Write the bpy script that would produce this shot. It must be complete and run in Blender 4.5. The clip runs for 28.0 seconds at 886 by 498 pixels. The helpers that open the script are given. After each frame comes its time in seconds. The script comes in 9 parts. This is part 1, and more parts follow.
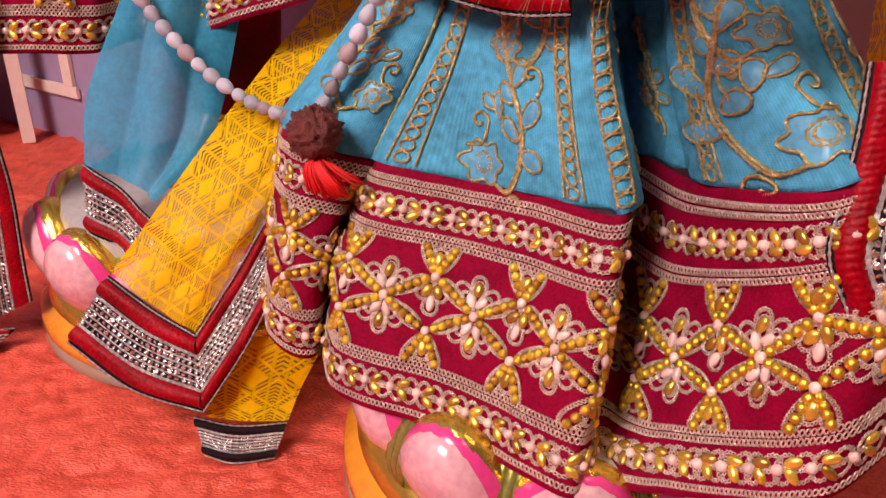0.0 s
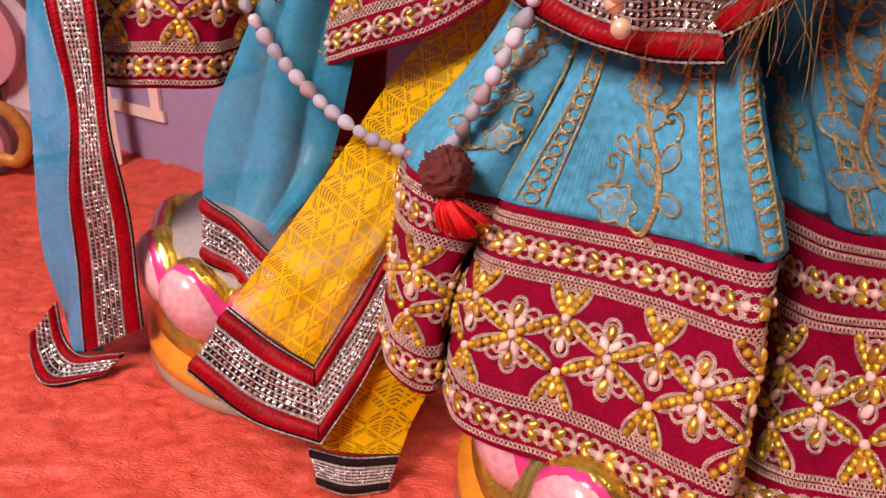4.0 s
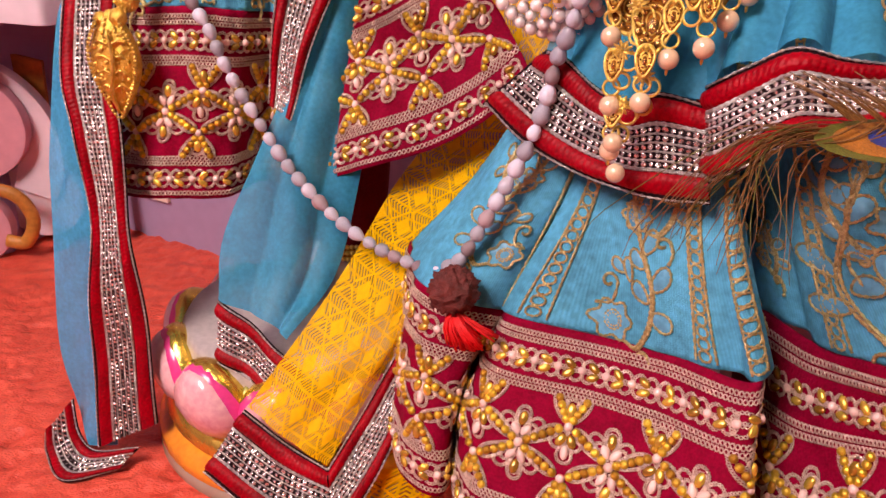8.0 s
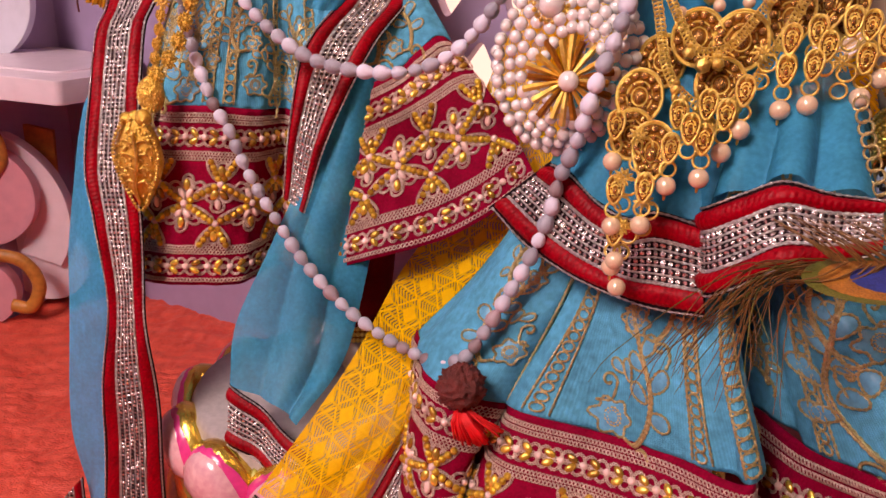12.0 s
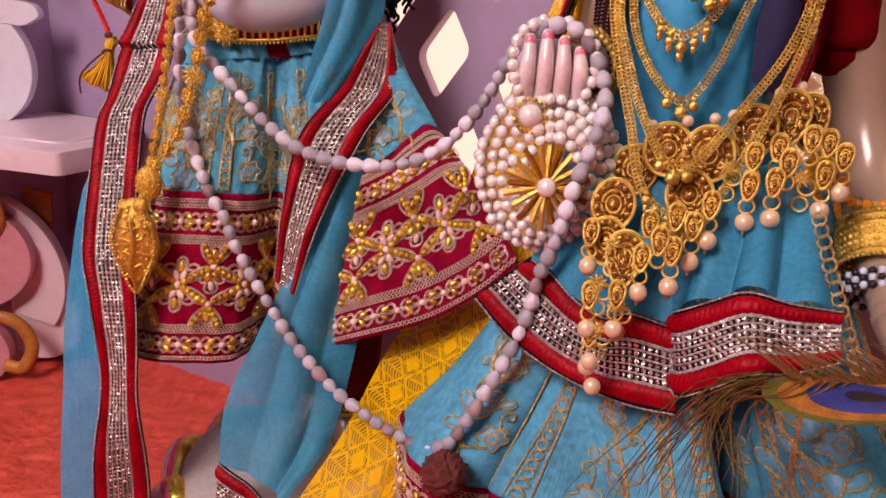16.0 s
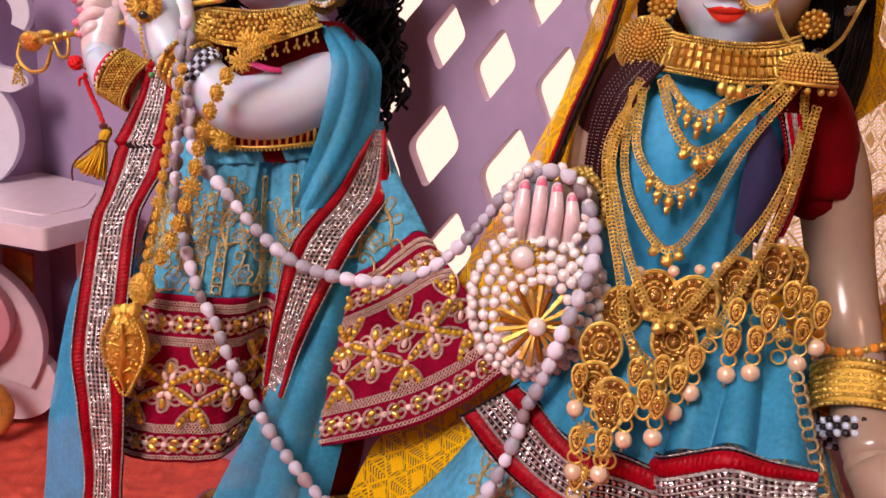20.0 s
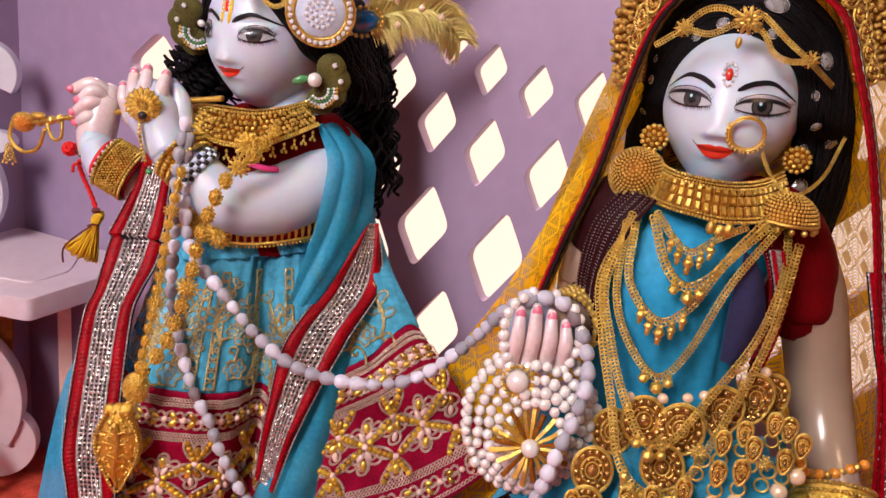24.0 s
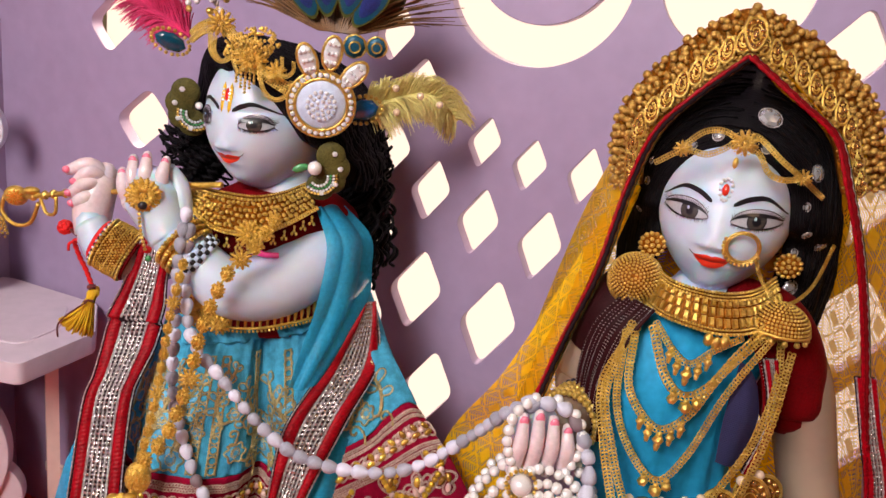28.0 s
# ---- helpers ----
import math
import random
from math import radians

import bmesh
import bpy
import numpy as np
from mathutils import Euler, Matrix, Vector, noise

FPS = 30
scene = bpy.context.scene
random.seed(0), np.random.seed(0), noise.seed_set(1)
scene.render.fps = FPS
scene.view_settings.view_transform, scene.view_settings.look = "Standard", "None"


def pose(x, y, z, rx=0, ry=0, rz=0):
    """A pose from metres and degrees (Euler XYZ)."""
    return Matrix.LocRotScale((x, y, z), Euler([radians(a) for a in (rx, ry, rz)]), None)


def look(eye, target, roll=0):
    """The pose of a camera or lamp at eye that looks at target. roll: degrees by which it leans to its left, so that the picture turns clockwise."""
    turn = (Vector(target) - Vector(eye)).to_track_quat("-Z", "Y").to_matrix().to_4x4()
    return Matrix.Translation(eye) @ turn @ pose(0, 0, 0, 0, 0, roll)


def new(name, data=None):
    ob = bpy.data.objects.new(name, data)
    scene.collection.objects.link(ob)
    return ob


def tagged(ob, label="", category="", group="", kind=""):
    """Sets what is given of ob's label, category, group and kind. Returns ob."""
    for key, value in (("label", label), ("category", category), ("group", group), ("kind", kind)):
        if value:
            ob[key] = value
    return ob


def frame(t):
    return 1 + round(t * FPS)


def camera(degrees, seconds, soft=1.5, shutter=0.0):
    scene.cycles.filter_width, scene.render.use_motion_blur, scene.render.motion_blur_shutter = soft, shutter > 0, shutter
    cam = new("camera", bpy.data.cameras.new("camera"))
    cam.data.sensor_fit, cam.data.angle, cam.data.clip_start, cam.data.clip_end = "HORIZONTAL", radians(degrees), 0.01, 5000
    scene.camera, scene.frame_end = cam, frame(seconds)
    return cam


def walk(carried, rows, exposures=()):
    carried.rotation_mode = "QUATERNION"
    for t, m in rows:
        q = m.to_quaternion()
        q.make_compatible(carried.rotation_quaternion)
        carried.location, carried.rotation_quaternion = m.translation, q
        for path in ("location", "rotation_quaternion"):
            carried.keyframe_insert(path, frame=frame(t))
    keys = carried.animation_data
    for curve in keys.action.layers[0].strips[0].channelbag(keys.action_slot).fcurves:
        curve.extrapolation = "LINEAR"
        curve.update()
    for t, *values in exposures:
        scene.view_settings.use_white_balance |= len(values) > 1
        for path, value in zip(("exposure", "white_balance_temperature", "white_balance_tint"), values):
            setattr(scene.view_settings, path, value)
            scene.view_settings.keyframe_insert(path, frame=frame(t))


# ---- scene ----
cam = camera(60.3, 28.0)
METRES, EYE, TILT, LEAN, TURN = 0.35, 0.30, -28.5, -2.8, 0.0
ROWS = [
    (0.0, 0.0, 0.0, 0.0, 0.0, 0.0, -0.0),
    (0.5, -0.0139, 0.0004, -0.0013, 0.16, -0.01, -0.28),
    (1.0, -0.0318, 0.0015, -0.0007, 0.65, 0.27, -0.46),
    (1.5, -0.0549, 0.0053, 0.006, 1.31, 0.23, -0.74),
    (2.0, -0.0761, 0.0039, 0.007, 1.63, 0.57, -0.86),
    (2.5, -0.095, 0.0021, 0.0104, 1.77, 0.68, -0.81),
    (3.0, -0.1064, 0.0, 0.017, 2.01, 0.75, -0.87),
    (3.5, -0.1159, -0.0041, 0.0253, 2.47, 0.85, -0.94),
    (5.5, -0.1318, -0.0249, 0.0707, 2.41, 1.58, -0.28),
    (6.0, -0.1341, -0.0373, 0.0877, 2.3, 2.01, -0.16),
    (6.5, -0.1388, -0.0482, 0.0998, 2.12, 2.54, -0.07),
    (7.0, -0.1434, -0.0578, 0.1105, 1.87, 3.01, -0.24),
    (7.5, -0.1479, -0.066, 0.1218, 1.75, 3.32, -0.11),
    (8.0, -0.1496, -0.0825, 0.1343, 1.63, 3.91, -0.04),
    (8.5, -0.1499, -0.0936, 0.1451, 1.58, 4.3, 0.2),
    (9.0, -0.1535, -0.1042, 0.1518, 1.52, 4.95, 0.19),
    (9.5, -0.1522, -0.1142, 0.1624, 1.52, 5.21, 0.11),
    (10.0, -0.158, -0.1209, 0.1717, 1.48, 5.46, -0.05),
    (10.5, -0.1668, -0.1288, 0.1799, 1.38, 6.0, -0.19),
    (11.0, -0.1698, -0.1366, 0.191, 1.25, 6.19, -0.2),
    (11.5, -0.1762, -0.1428, 0.2052, 0.95, 6.46, -0.38),
    (12.0, -0.1769, -0.1477, 0.2157, 0.76, 6.85, -0.49),
    (12.5, -0.18, -0.1559, 0.2325, 0.5, 7.62, -0.74),
    (14.5, -0.1749, -0.1834, 0.2656, 0.1, 8.9, -0.66),
    (15.0, -0.1695, -0.1926, 0.2744, 0.13, 9.11, -0.67),
    (15.5, -0.1657, -0.2002, 0.2825, 0.25, 9.39, -0.76),
    (16.0, -0.1649, -0.2051, 0.2921, 0.17, 9.55, -0.85),
    (16.5, -0.1661, -0.2112, 0.3078, 0.06, 9.71, -0.92),
    (17.0, -0.169, -0.2196, 0.327, -0.02, 9.87, -1.11),
    (17.5, -0.1738, -0.2261, 0.3518, -0.33, 9.97, -1.06),
    (18.0, -0.1763, -0.2355, 0.374, -0.71, 10.22, -1.32),
    (18.5, -0.1802, -0.2427, 0.3875, -0.91, 10.47, -1.47),
    (19.0, -0.1831, -0.2485, 0.4076, -1.4, 10.59, -1.56),
    (19.5, -0.1873, -0.2556, 0.4302, -1.86, 10.77, -1.72),
    (20.0, -0.1968, -0.2624, 0.4474, -2.03, 10.97, -2.03),
    (20.5, -0.2056, -0.2705, 0.4707, -2.6, 11.02, -1.97),
    (21.0, -0.2103, -0.2783, 0.4916, -2.85, 11.14, -1.94),
    (21.5, -0.2169, -0.2859, 0.5093, -3.03, 11.23, -2.22),
    (23.5, -0.2423, -0.3115, 0.5826, -4.29, 11.57, -2.25),
    (24.0, -0.2447, -0.3218, 0.6024, -4.32, 11.66, -2.46),
    (24.5, -0.2492, -0.3304, 0.6222, -4.45, 11.6, -2.46),
    (25.0, -0.2561, -0.3386, 0.6471, -4.88, 11.54, -2.37),
    (25.5, -0.26, -0.3455, 0.6698, -4.84, 11.4, -2.25),
    (26.0, -0.2726, -0.3527, 0.6886, -5.11, 11.36, -2.42),
    (26.5, -0.2775, -0.3583, 0.7062, -5.32, 11.25, -2.3),
    (27.0, -0.2907, -0.3645, 0.7247, -5.96, 11.25, -2.15),
    (27.5, -0.2947, -0.3701, 0.7439, -6.07, 11.23, -2.05),
    (28.0, -0.3017, -0.3731, 0.7629, -6.25, 11.15, -1.96),
]
walk(cam, [(t, pose(0, 0, EYE, TILT, LEAN, TURN) @ pose(METRES * x, METRES * y, METRES * z, 90 + pitch, roll, yaw)) for t, x, y, z, yaw, pitch, roll in ROWS],
     exposures=[(0.0, 0.35, 8300, 32), (8.0, 0.35, 8600, 39), (14.0, -0.10, 8800, 45), (20.0, 0.05, 8200, 37), (28.0, 0.05, 7500, 17)])

# ---- world and light ----
world = bpy.data.worlds.new("world")
scene.world = world
world.use_nodes = True
wn = world.node_tree
sky = wn.nodes.new("ShaderNodeTexSky")
sky.sky_type, sky.sun_disc, sky.sun_elevation, sky.sun_rotation = "NISHITA", False, radians(38), radians(-30)
wn.links.new(sky.outputs[0], wn.nodes["Background"].inputs[0])
wn.nodes["Background"].inputs[1].default_value = 0.015


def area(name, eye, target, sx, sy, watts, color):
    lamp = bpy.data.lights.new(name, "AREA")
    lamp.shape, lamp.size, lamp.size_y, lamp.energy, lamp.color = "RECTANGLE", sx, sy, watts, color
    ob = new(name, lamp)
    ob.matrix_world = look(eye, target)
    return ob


# Soft cool key lamp, added at the left; no window stands there.
area("left_key_light", (-0.70, -0.38, 1.12), (-0.10, 0.42, 0.32), 0.50, 0.50, 21.0, (0.90, 0.95, 1.0))
# Warm fill added from the upper right; no lamp body hangs here.
area("warm_fill_light", (0.55, -0.15, 1.66), (0.05, 0.4, 0.2), 0.28, 0.28, 3.2, (1.0, 0.72, 0.46))
area("panel_daylight", (0.12, 1.02, 0.55), (-0.04, 0.55, 0.38), 1.3, 0.8, 62.0, (1.0, 0.86, 0.70))
sun = bpy.data.lights.new("sun", "SUN")
sun.energy, sun.angle, sun.color = 3.0, radians(0.6), (1.0, 0.9, 0.78)
sun_ob = new("sun", sun)
sun_ob.matrix_world = look((0.9, 2.4, 1.5), (0, 0.3, 0.1))


# ---- materials ----
def mat(name, color, rough=0.6, metal=0.0, vary=0.12, grain=60.0, bump=0.15, sheen=0.0, coat=0.0, spread=0.0, fine=0.0, subsurf=0.0, emit=0.0, scale=(1, 1, 1), blend=None, spec=0.5):
    """A surface with two scales of variation, relief and, by object, a spread of tone."""
    m = bpy.data.materials.new(name)
    m.use_nodes = True
    t = m.node_tree
    b = t.nodes["Principled BSDF"]
    b.inputs["Roughness"].default_value, b.inputs["Metallic"].default_value = rough, metal
    b.inputs["Sheen Weight"].default_value, b.inputs["Coat Weight"].default_value = sheen, coat
    b.inputs["Specular IOR Level"].default_value = spec
    if sheen:
        b.inputs["Sheen Roughness"].default_value = 0.35
        b.inputs["Sheen Tint"].default_value = (*[min(1, c * 2.5 + 0.1) for c in color], 1)
    if subsurf:
        b.inputs["Subsurface Weight"].default_value, b.inputs["Subsurface Scale"].default_value = subsurf, 0.006
    tc = t.nodes.new("ShaderNodeTexCoord")
    mp = t.nodes.new("ShaderNodeMapping")
    mp.inputs["Scale"].default_value = scale
    t.links.new(tc.outputs["Object"], mp.inputs[0])
    big, small = t.nodes.new("ShaderNodeTexNoise"), t.nodes.new("ShaderNodeTexNoise")
    big.inputs["Scale"].default_value, small.inputs["Scale"].default_value = grain, grain * 9
    big.inputs["Detail"].default_value, small.inputs["Detail"].default_value = 3, 2
    for n in (big, small):
        t.links.new(mp.outputs[0], n.inputs["Vector"])
    add = t.nodes.new("ShaderNodeMath")
    add.operation = "ADD"
    t.links.new(big.outputs[0], add.inputs[0]), t.links.new(small.outputs[0], add.inputs[1])
    last = add.outputs[0]
    if spread:
        info = t.nodes.new("ShaderNodeObjectInfo")
        mul = t.nodes.new("ShaderNodeMath")
        mul.operation, mul.inputs[1].default_value, mul.inputs[2].default_value = "MULTIPLY_ADD", spread / max(vary, 0.01), -0.5 * spread / max(vary, 0.01)
        t.links.new(info.outputs["Random"], mul.inputs[0])
        plus = t.nodes.new("ShaderNodeMath")
        plus.operation = "ADD"
        t.links.new(mul.outputs[0], plus.inputs[0]), t.links.new(last, plus.inputs[1])
        last = plus.outputs[0]
    ramp = t.nodes.new("ShaderNodeMapRange")
    ramp.inputs[1].default_value, ramp.inputs[2].default_value = 0.55, 1.45
    t.links.new(last, ramp.inputs[0])
    mix = t.nodes.new("ShaderNodeMix")
    mix.data_type = "RGBA"
    other = blend or [min(1, c * (1 + 2.2 * vary)) for c in color]
    mix.inputs[6].default_value = (*[c * (1 - 1.6 * vary) for c in color], 1)
    mix.inputs[7].default_value = (*other, 1)
    t.links.new(ramp.outputs[0], mix.inputs[0])
    t.links.new(mix.outputs[2], b.inputs["Base Color"])
    if bump:
        bp = t.nodes.new("ShaderNodeBump")
        bp.inputs["Strength"].default_value, bp.inputs["Distance"].default_value = bump, 0.001
        t.links.new(add.outputs[0], bp.inputs["Height"])
        t.links.new(bp.outputs[0], b.inputs["Normal"])
    if emit:
        t.links.new(mix.outputs[2], b.inputs["Emission Color"])
        b.inputs["Emission Strength"].default_value = emit
    return m


def woven(m, su, sv, depth=0.4, tone=0.12):
    """Threads along the cloth's own directions, added to a material as relief and tone."""
    t = m.node_tree
    b = t.nodes["Principled BSDF"]
    uv = t.nodes.new("ShaderNodeUVMap")
    heights = []
    for scale, axis in ((su, "X"), (sv, "Y")):
        w = t.nodes.new("ShaderNodeTexWave")
        w.bands_direction, w.inputs["Scale"].default_value = axis, scale
        w.inputs["Distortion"].default_value, w.inputs["Detail"].default_value, w.inputs["Detail Scale"].default_value = 1.2, 2, 2
        t.links.new(uv.outputs[0], w.inputs["Vector"])
        heights.append(w.outputs["Fac"])
    mul = t.nodes.new("ShaderNodeMath")
    mul.operation = "ADD"
    t.links.new(heights[0], mul.inputs[0]), t.links.new(heights[1], mul.inputs[1])
    bp = t.nodes.new("ShaderNodeBump")
    bp.inputs["Strength"].default_value, bp.inputs["Distance"].default_value = depth, 0.0005
    t.links.new(mul.outputs[0], bp.inputs["Height"])
    old = b.inputs["Normal"].links
    if old:
        t.links.new(old[0].from_socket, bp.inputs["Normal"])
    t.links.new(bp.outputs[0], b.inputs["Normal"])
    src = b.inputs["Base Color"].links[0].from_socket
    mix = t.nodes.new("ShaderNodeMix")
    mix.data_type, mix.blend_type = "RGBA", "MULTIPLY"
    rng = t.nodes.new("ShaderNodeMapRange")
    rng.inputs[2].default_value, rng.inputs[3].default_value, rng.inputs[4].default_value = 2.0, 1 - 2 * tone, 1.0
    t.links.new(mul.outputs[0], rng.inputs[0])
    comb = t.nodes.new("ShaderNodeCombineColor")
    for k in range(3):
        t.links.new(rng.outputs[0], comb.inputs[k])
    mix.inputs[0].default_value = 1.0
    t.links.new(src, mix.inputs[6]), t.links.new(comb.outputs[0], mix.inputs[7])
    t.links.new(mix.outputs[2], b.inputs["Base Color"])
    return m


def sheer(m, cover, folds=0.10):
    """Turns a cloth into a gauze: part of the light goes straight through between the threads."""
    t = m.node_tree
    b, out = t.nodes["Principled BSDF"], t.nodes["Material Output"]
    clear, mx = t.nodes.new("ShaderNodeBsdfTransparent"), t.nodes.new("ShaderNodeMixShader")
    soft = t.nodes.new("ShaderNodeBsdfTranslucent")
    both = t.nodes.new("ShaderNodeMixShader")
    both.inputs[0].default_value = 0.3
    t.links.new(b.inputs["Base Color"].links[0].from_socket, soft.inputs[0])
    t.links.new(b.outputs[0], both.inputs[1]), t.links.new(soft.outputs[0], both.inputs[2])
    nz = t.nodes.new("ShaderNodeTexNoise")
    nz.inputs["Scale"].default_value = 22
    rng = t.nodes.new("ShaderNodeMapRange")
    rng.inputs[1].default_value, rng.inputs[2].default_value = 0.3, 0.7
    rng.inputs[3].default_value, rng.inputs[4].default_value = cover - folds / 2, min(1, cover + folds / 2)
    t.links.new(nz.outputs[0], rng.inputs[0]), t.links.new(rng.outputs[0], mx.inputs[0])
    t.links.new(clear.outputs[0], mx.inputs[1]), t.links.new(both.outputs[0], mx.inputs[2])
    t.links.new(mx.outputs[0], out.inputs[0])
    return m


def lace(m, solid=0.97, gain=0.62, least=0.26, glow_through=0.36):
    """Open lace: solid leaf bands and net, holes between."""
    t = m.node_tree
    b, out = t.nodes["Principled BSDF"], t.nodes["Material Output"]
    uv = t.nodes.new("ShaderNodeUVMap")

    def op(kind, a, c):
        n = t.nodes.new("ShaderNodeMath")
        n.operation = kind
        for k, v in enumerate((a, c)):
            if isinstance(v, (int, float)):
                n.inputs[k].default_value = v
            else:
                t.links.new(v, n.inputs[k])
        return n.outputs[0]
    sep = t.nodes.new("ShaderNodeSeparateXYZ")
    t.links.new(uv.outputs[0], sep.inputs[0])
    u, v = sep.outputs[0], sep.outputs[1]

    def sine(expr):
        return op("SINE", expr, 0)
    def ramp_(x, lo, hi):
        n = t.nodes.new("ShaderNodeMapRange")
        n.inputs[1].default_value, n.inputs[2].default_value = lo, hi
        t.links.new(x, n.inputs[0])
        return n.outputs[0]
    along = op("MULTIPLY", op("PINGPONG", u, 0.0125), 80.0)
    across = op("MULTIPLY", op("PINGPONG", v, 0.0090), 111.0)
    wob = t.nodes.new("ShaderNodeTexNoise")
    wob.inputs["Scale"].default_value = 120
    t.links.new(uv.outputs[0], wob.inputs["Vector"])
    cell = op("ADD", op("ADD", along, across), op("MULTIPLY", wob.outputs[0], 0.25))
    kite = ramp_(cell, 0.86, 0.70)
    rim = ramp_(op("ABSOLUTE", op("SUBTRACT", cell, 1.22), 0), 0.13, 0.07)
    big = op("MAXIMUM", kite, rim)
    line_a = ramp_(op("ABSOLUTE", sine(op("ADD", op("MULTIPLY", v, 1500.0), op("MULTIPLY", along, 9.0))), 0), 0.50, 0.72)
    line_b = ramp_(op("ABSOLUTE", sine(op("MULTIPLY", u, 420.0)), 0), 0.90, 0.97)
    net = op("MAXIMUM", line_a, line_b)
    cover = op("MAXIMUM", op("MULTIPLY", big, solid), op("ADD", op("MULTIPLY", net, gain), least))
    clear, mx = t.nodes.new("ShaderNodeBsdfTransparent"), t.nodes.new("ShaderNodeMixShader")
    soft, both = t.nodes.new("ShaderNodeBsdfTranslucent"), t.nodes.new("ShaderNodeMixShader")
    both.inputs[0].default_value = glow_through
    t.links.new(b.inputs["Base Color"].links[0].from_socket, soft.inputs[0])
    t.links.new(b.outputs[0], both.inputs[1]), t.links.new(soft.outputs[0], both.inputs[2])
    t.links.new(cover, mx.inputs[0])
    t.links.new(clear.outputs[0], mx.inputs[1]), t.links.new(both.outputs[0], mx.inputs[2])
    t.links.new(mx.outputs[0], out.inputs[0])
    bp = t.nodes.new("ShaderNodeBump")
    bp.inputs["Strength"].default_value, bp.inputs["Distance"].default_value = 0.5, 0.0006
    t.links.new(op("ADD", big, net), bp.inputs["Height"])
    t.links.new(bp.outputs[0], b.inputs["Normal"])
    return m


M_WALL = mat("mauve_paint", (0.365, 0.270, 0.425), 0.45, grain=7, vary=0.05, bump=0.05)
M_SHELF = mat("lilac_white_paint", (0.72, 0.60, 0.66), 0.35, grain=9, vary=0.05, bump=0.05, coat=0.2)
M_FRET = mat("bluish_white_paint", (0.66, 0.66, 0.76), 0.4, grain=9, vary=0.05, bump=0.05)
# Cream of the shelf post; on the panel this colour stands for sunlight.
M_CREAM = mat("cream_post_sun_patch", (0.86, 0.66, 0.58), 0.4, grain=9, vary=0.05, bump=0.05)
M_PINKB = mat("pink_board", (0.60, 0.26, 0.31), 0.45, grain=9, vary=0.08, bump=0.05)
M_AMBER = mat("amber_wood", (0.42, 0.16, 0.03), 0.45, grain=20, vary=0.25, bump=0.2)
# For the added, unseen room: kept dark so that it bounces little light.
M_ROOM = mat("unseen_room_plaster", (0.12, 0.10, 0.085), 0.8, grain=4, vary=0.06, bump=0.1)
M_RED = mat("red_crushed_cloth", (0.86, 0.055, 0.028), 0.42, grain=55, vary=0.22, bump=1.0, sheen=0.05, scale=(1, 1.7, 1), blend=(0.98, 0.16, 0.10), spec=0.45)
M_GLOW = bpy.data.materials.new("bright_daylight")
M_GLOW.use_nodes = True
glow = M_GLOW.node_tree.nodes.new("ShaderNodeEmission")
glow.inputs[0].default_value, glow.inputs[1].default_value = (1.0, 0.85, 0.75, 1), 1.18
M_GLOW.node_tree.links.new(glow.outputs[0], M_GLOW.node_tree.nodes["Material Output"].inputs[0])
M_CYAN = woven(mat("turquoise_cotton", (0.045, 0.39, 0.60), 0.62, grain=26, vary=0.26, bump=0.3, spec=0.12), 330, 480, 0.40, 0.12)
M_SATIN = woven(mat("turquoise_satin", (0.09, 0.47, 0.74), 0.40, grain=40, vary=0.2, bump=0.1, spec=0.4), 60, 700, 0.6, 0.14)
M_NET = sheer(mat("turquoise_gauze", (0.0, 0.35, 0.58), 0.5, grain=50, vary=0.15, bump=0.1, spec=0.2), 0.82)
M_NETBLUE = sheer(mat("pale_blue_gauze", (0.015, 0.40, 0.70), 0.5, grain=50, vary=0.15, bump=0.1, spec=0.2), 0.86)
M_BLUEIN = woven(mat("turquoise_blouse_cloth", (0.0, 0.30, 0.54), 0.5, grain=20, vary=0.15, bump=0.1, spec=0.10), 90, 500, 0.25, 0.06)
M_NAVY = woven(mat("slate_blue_lining", (0.028, 0.035, 0.115), 0.6, grain=40, vary=0.12, bump=0.1, sheen=0.05), 300, 300, 0.3, 0.08)
M_VELVET = mat("crimson_velvet", (0.245, 0.001, 0.019), 0.8, grain=90, vary=0.25, bump=0.35, sheen=0.06, blend=(0.34, 0.003, 0.034), spec=0.1)
M_REDV = mat("red_wound_braid", (0.27, 0.0010, 0.006), 0.48, grain=70, vary=0.35, bump=0.4, spec=0.18)
M_DKRED = mat("dark_red_velvet", (0.15, 0.0010, 0.003), 0.7, grain=80, vary=0.2, bump=0.3, sheen=0.08, spec=0.12)
M_MAROON = mat("dark_maroon_gauze", (0.024, 0.002, 0.003), 0.6, grain=80, vary=0.25, bump=0.3, spec=0.15)
M_BLACK = mat("dark_backing", (0.016, 0.006, 0.008), 0.7, grain=200, vary=0.2, bump=0.3, spec=0.15)
M_SILVER = mat("silver_thread", (0.78, 0.56, 0.50), 0.28, 0.75, grain=700, vary=0.45, bump=0.6)
M_SEQUIN = mat("silver_sequin", (0.70, 0.48, 0.45), 0.20, 0.80, grain=420, vary=0.4, bump=0.3, blend=(1.0, 0.93, 0.90))
M_ROSE = mat("rose_gold_thread", (0.60, 0.28, 0.21), 0.30, 0.45, grain=620, vary=0.38, bump=0.3, blend=(1.0, 0.79, 0.67))
M_ZARI = mat("gold_zari_thread", (0.62, 0.32, 0.04), 0.28, 0.70, grain=520, vary=0.45, bump=0.5, blend=(1.0, 0.84, 0.42))
M_GOLD = mat("gold_plated_metal", (0.97, 0.54, 0.055), 0.29, 0.9, grain=260, vary=0.25, bump=0.35, blend=(1.0, 0.77, 0.25))
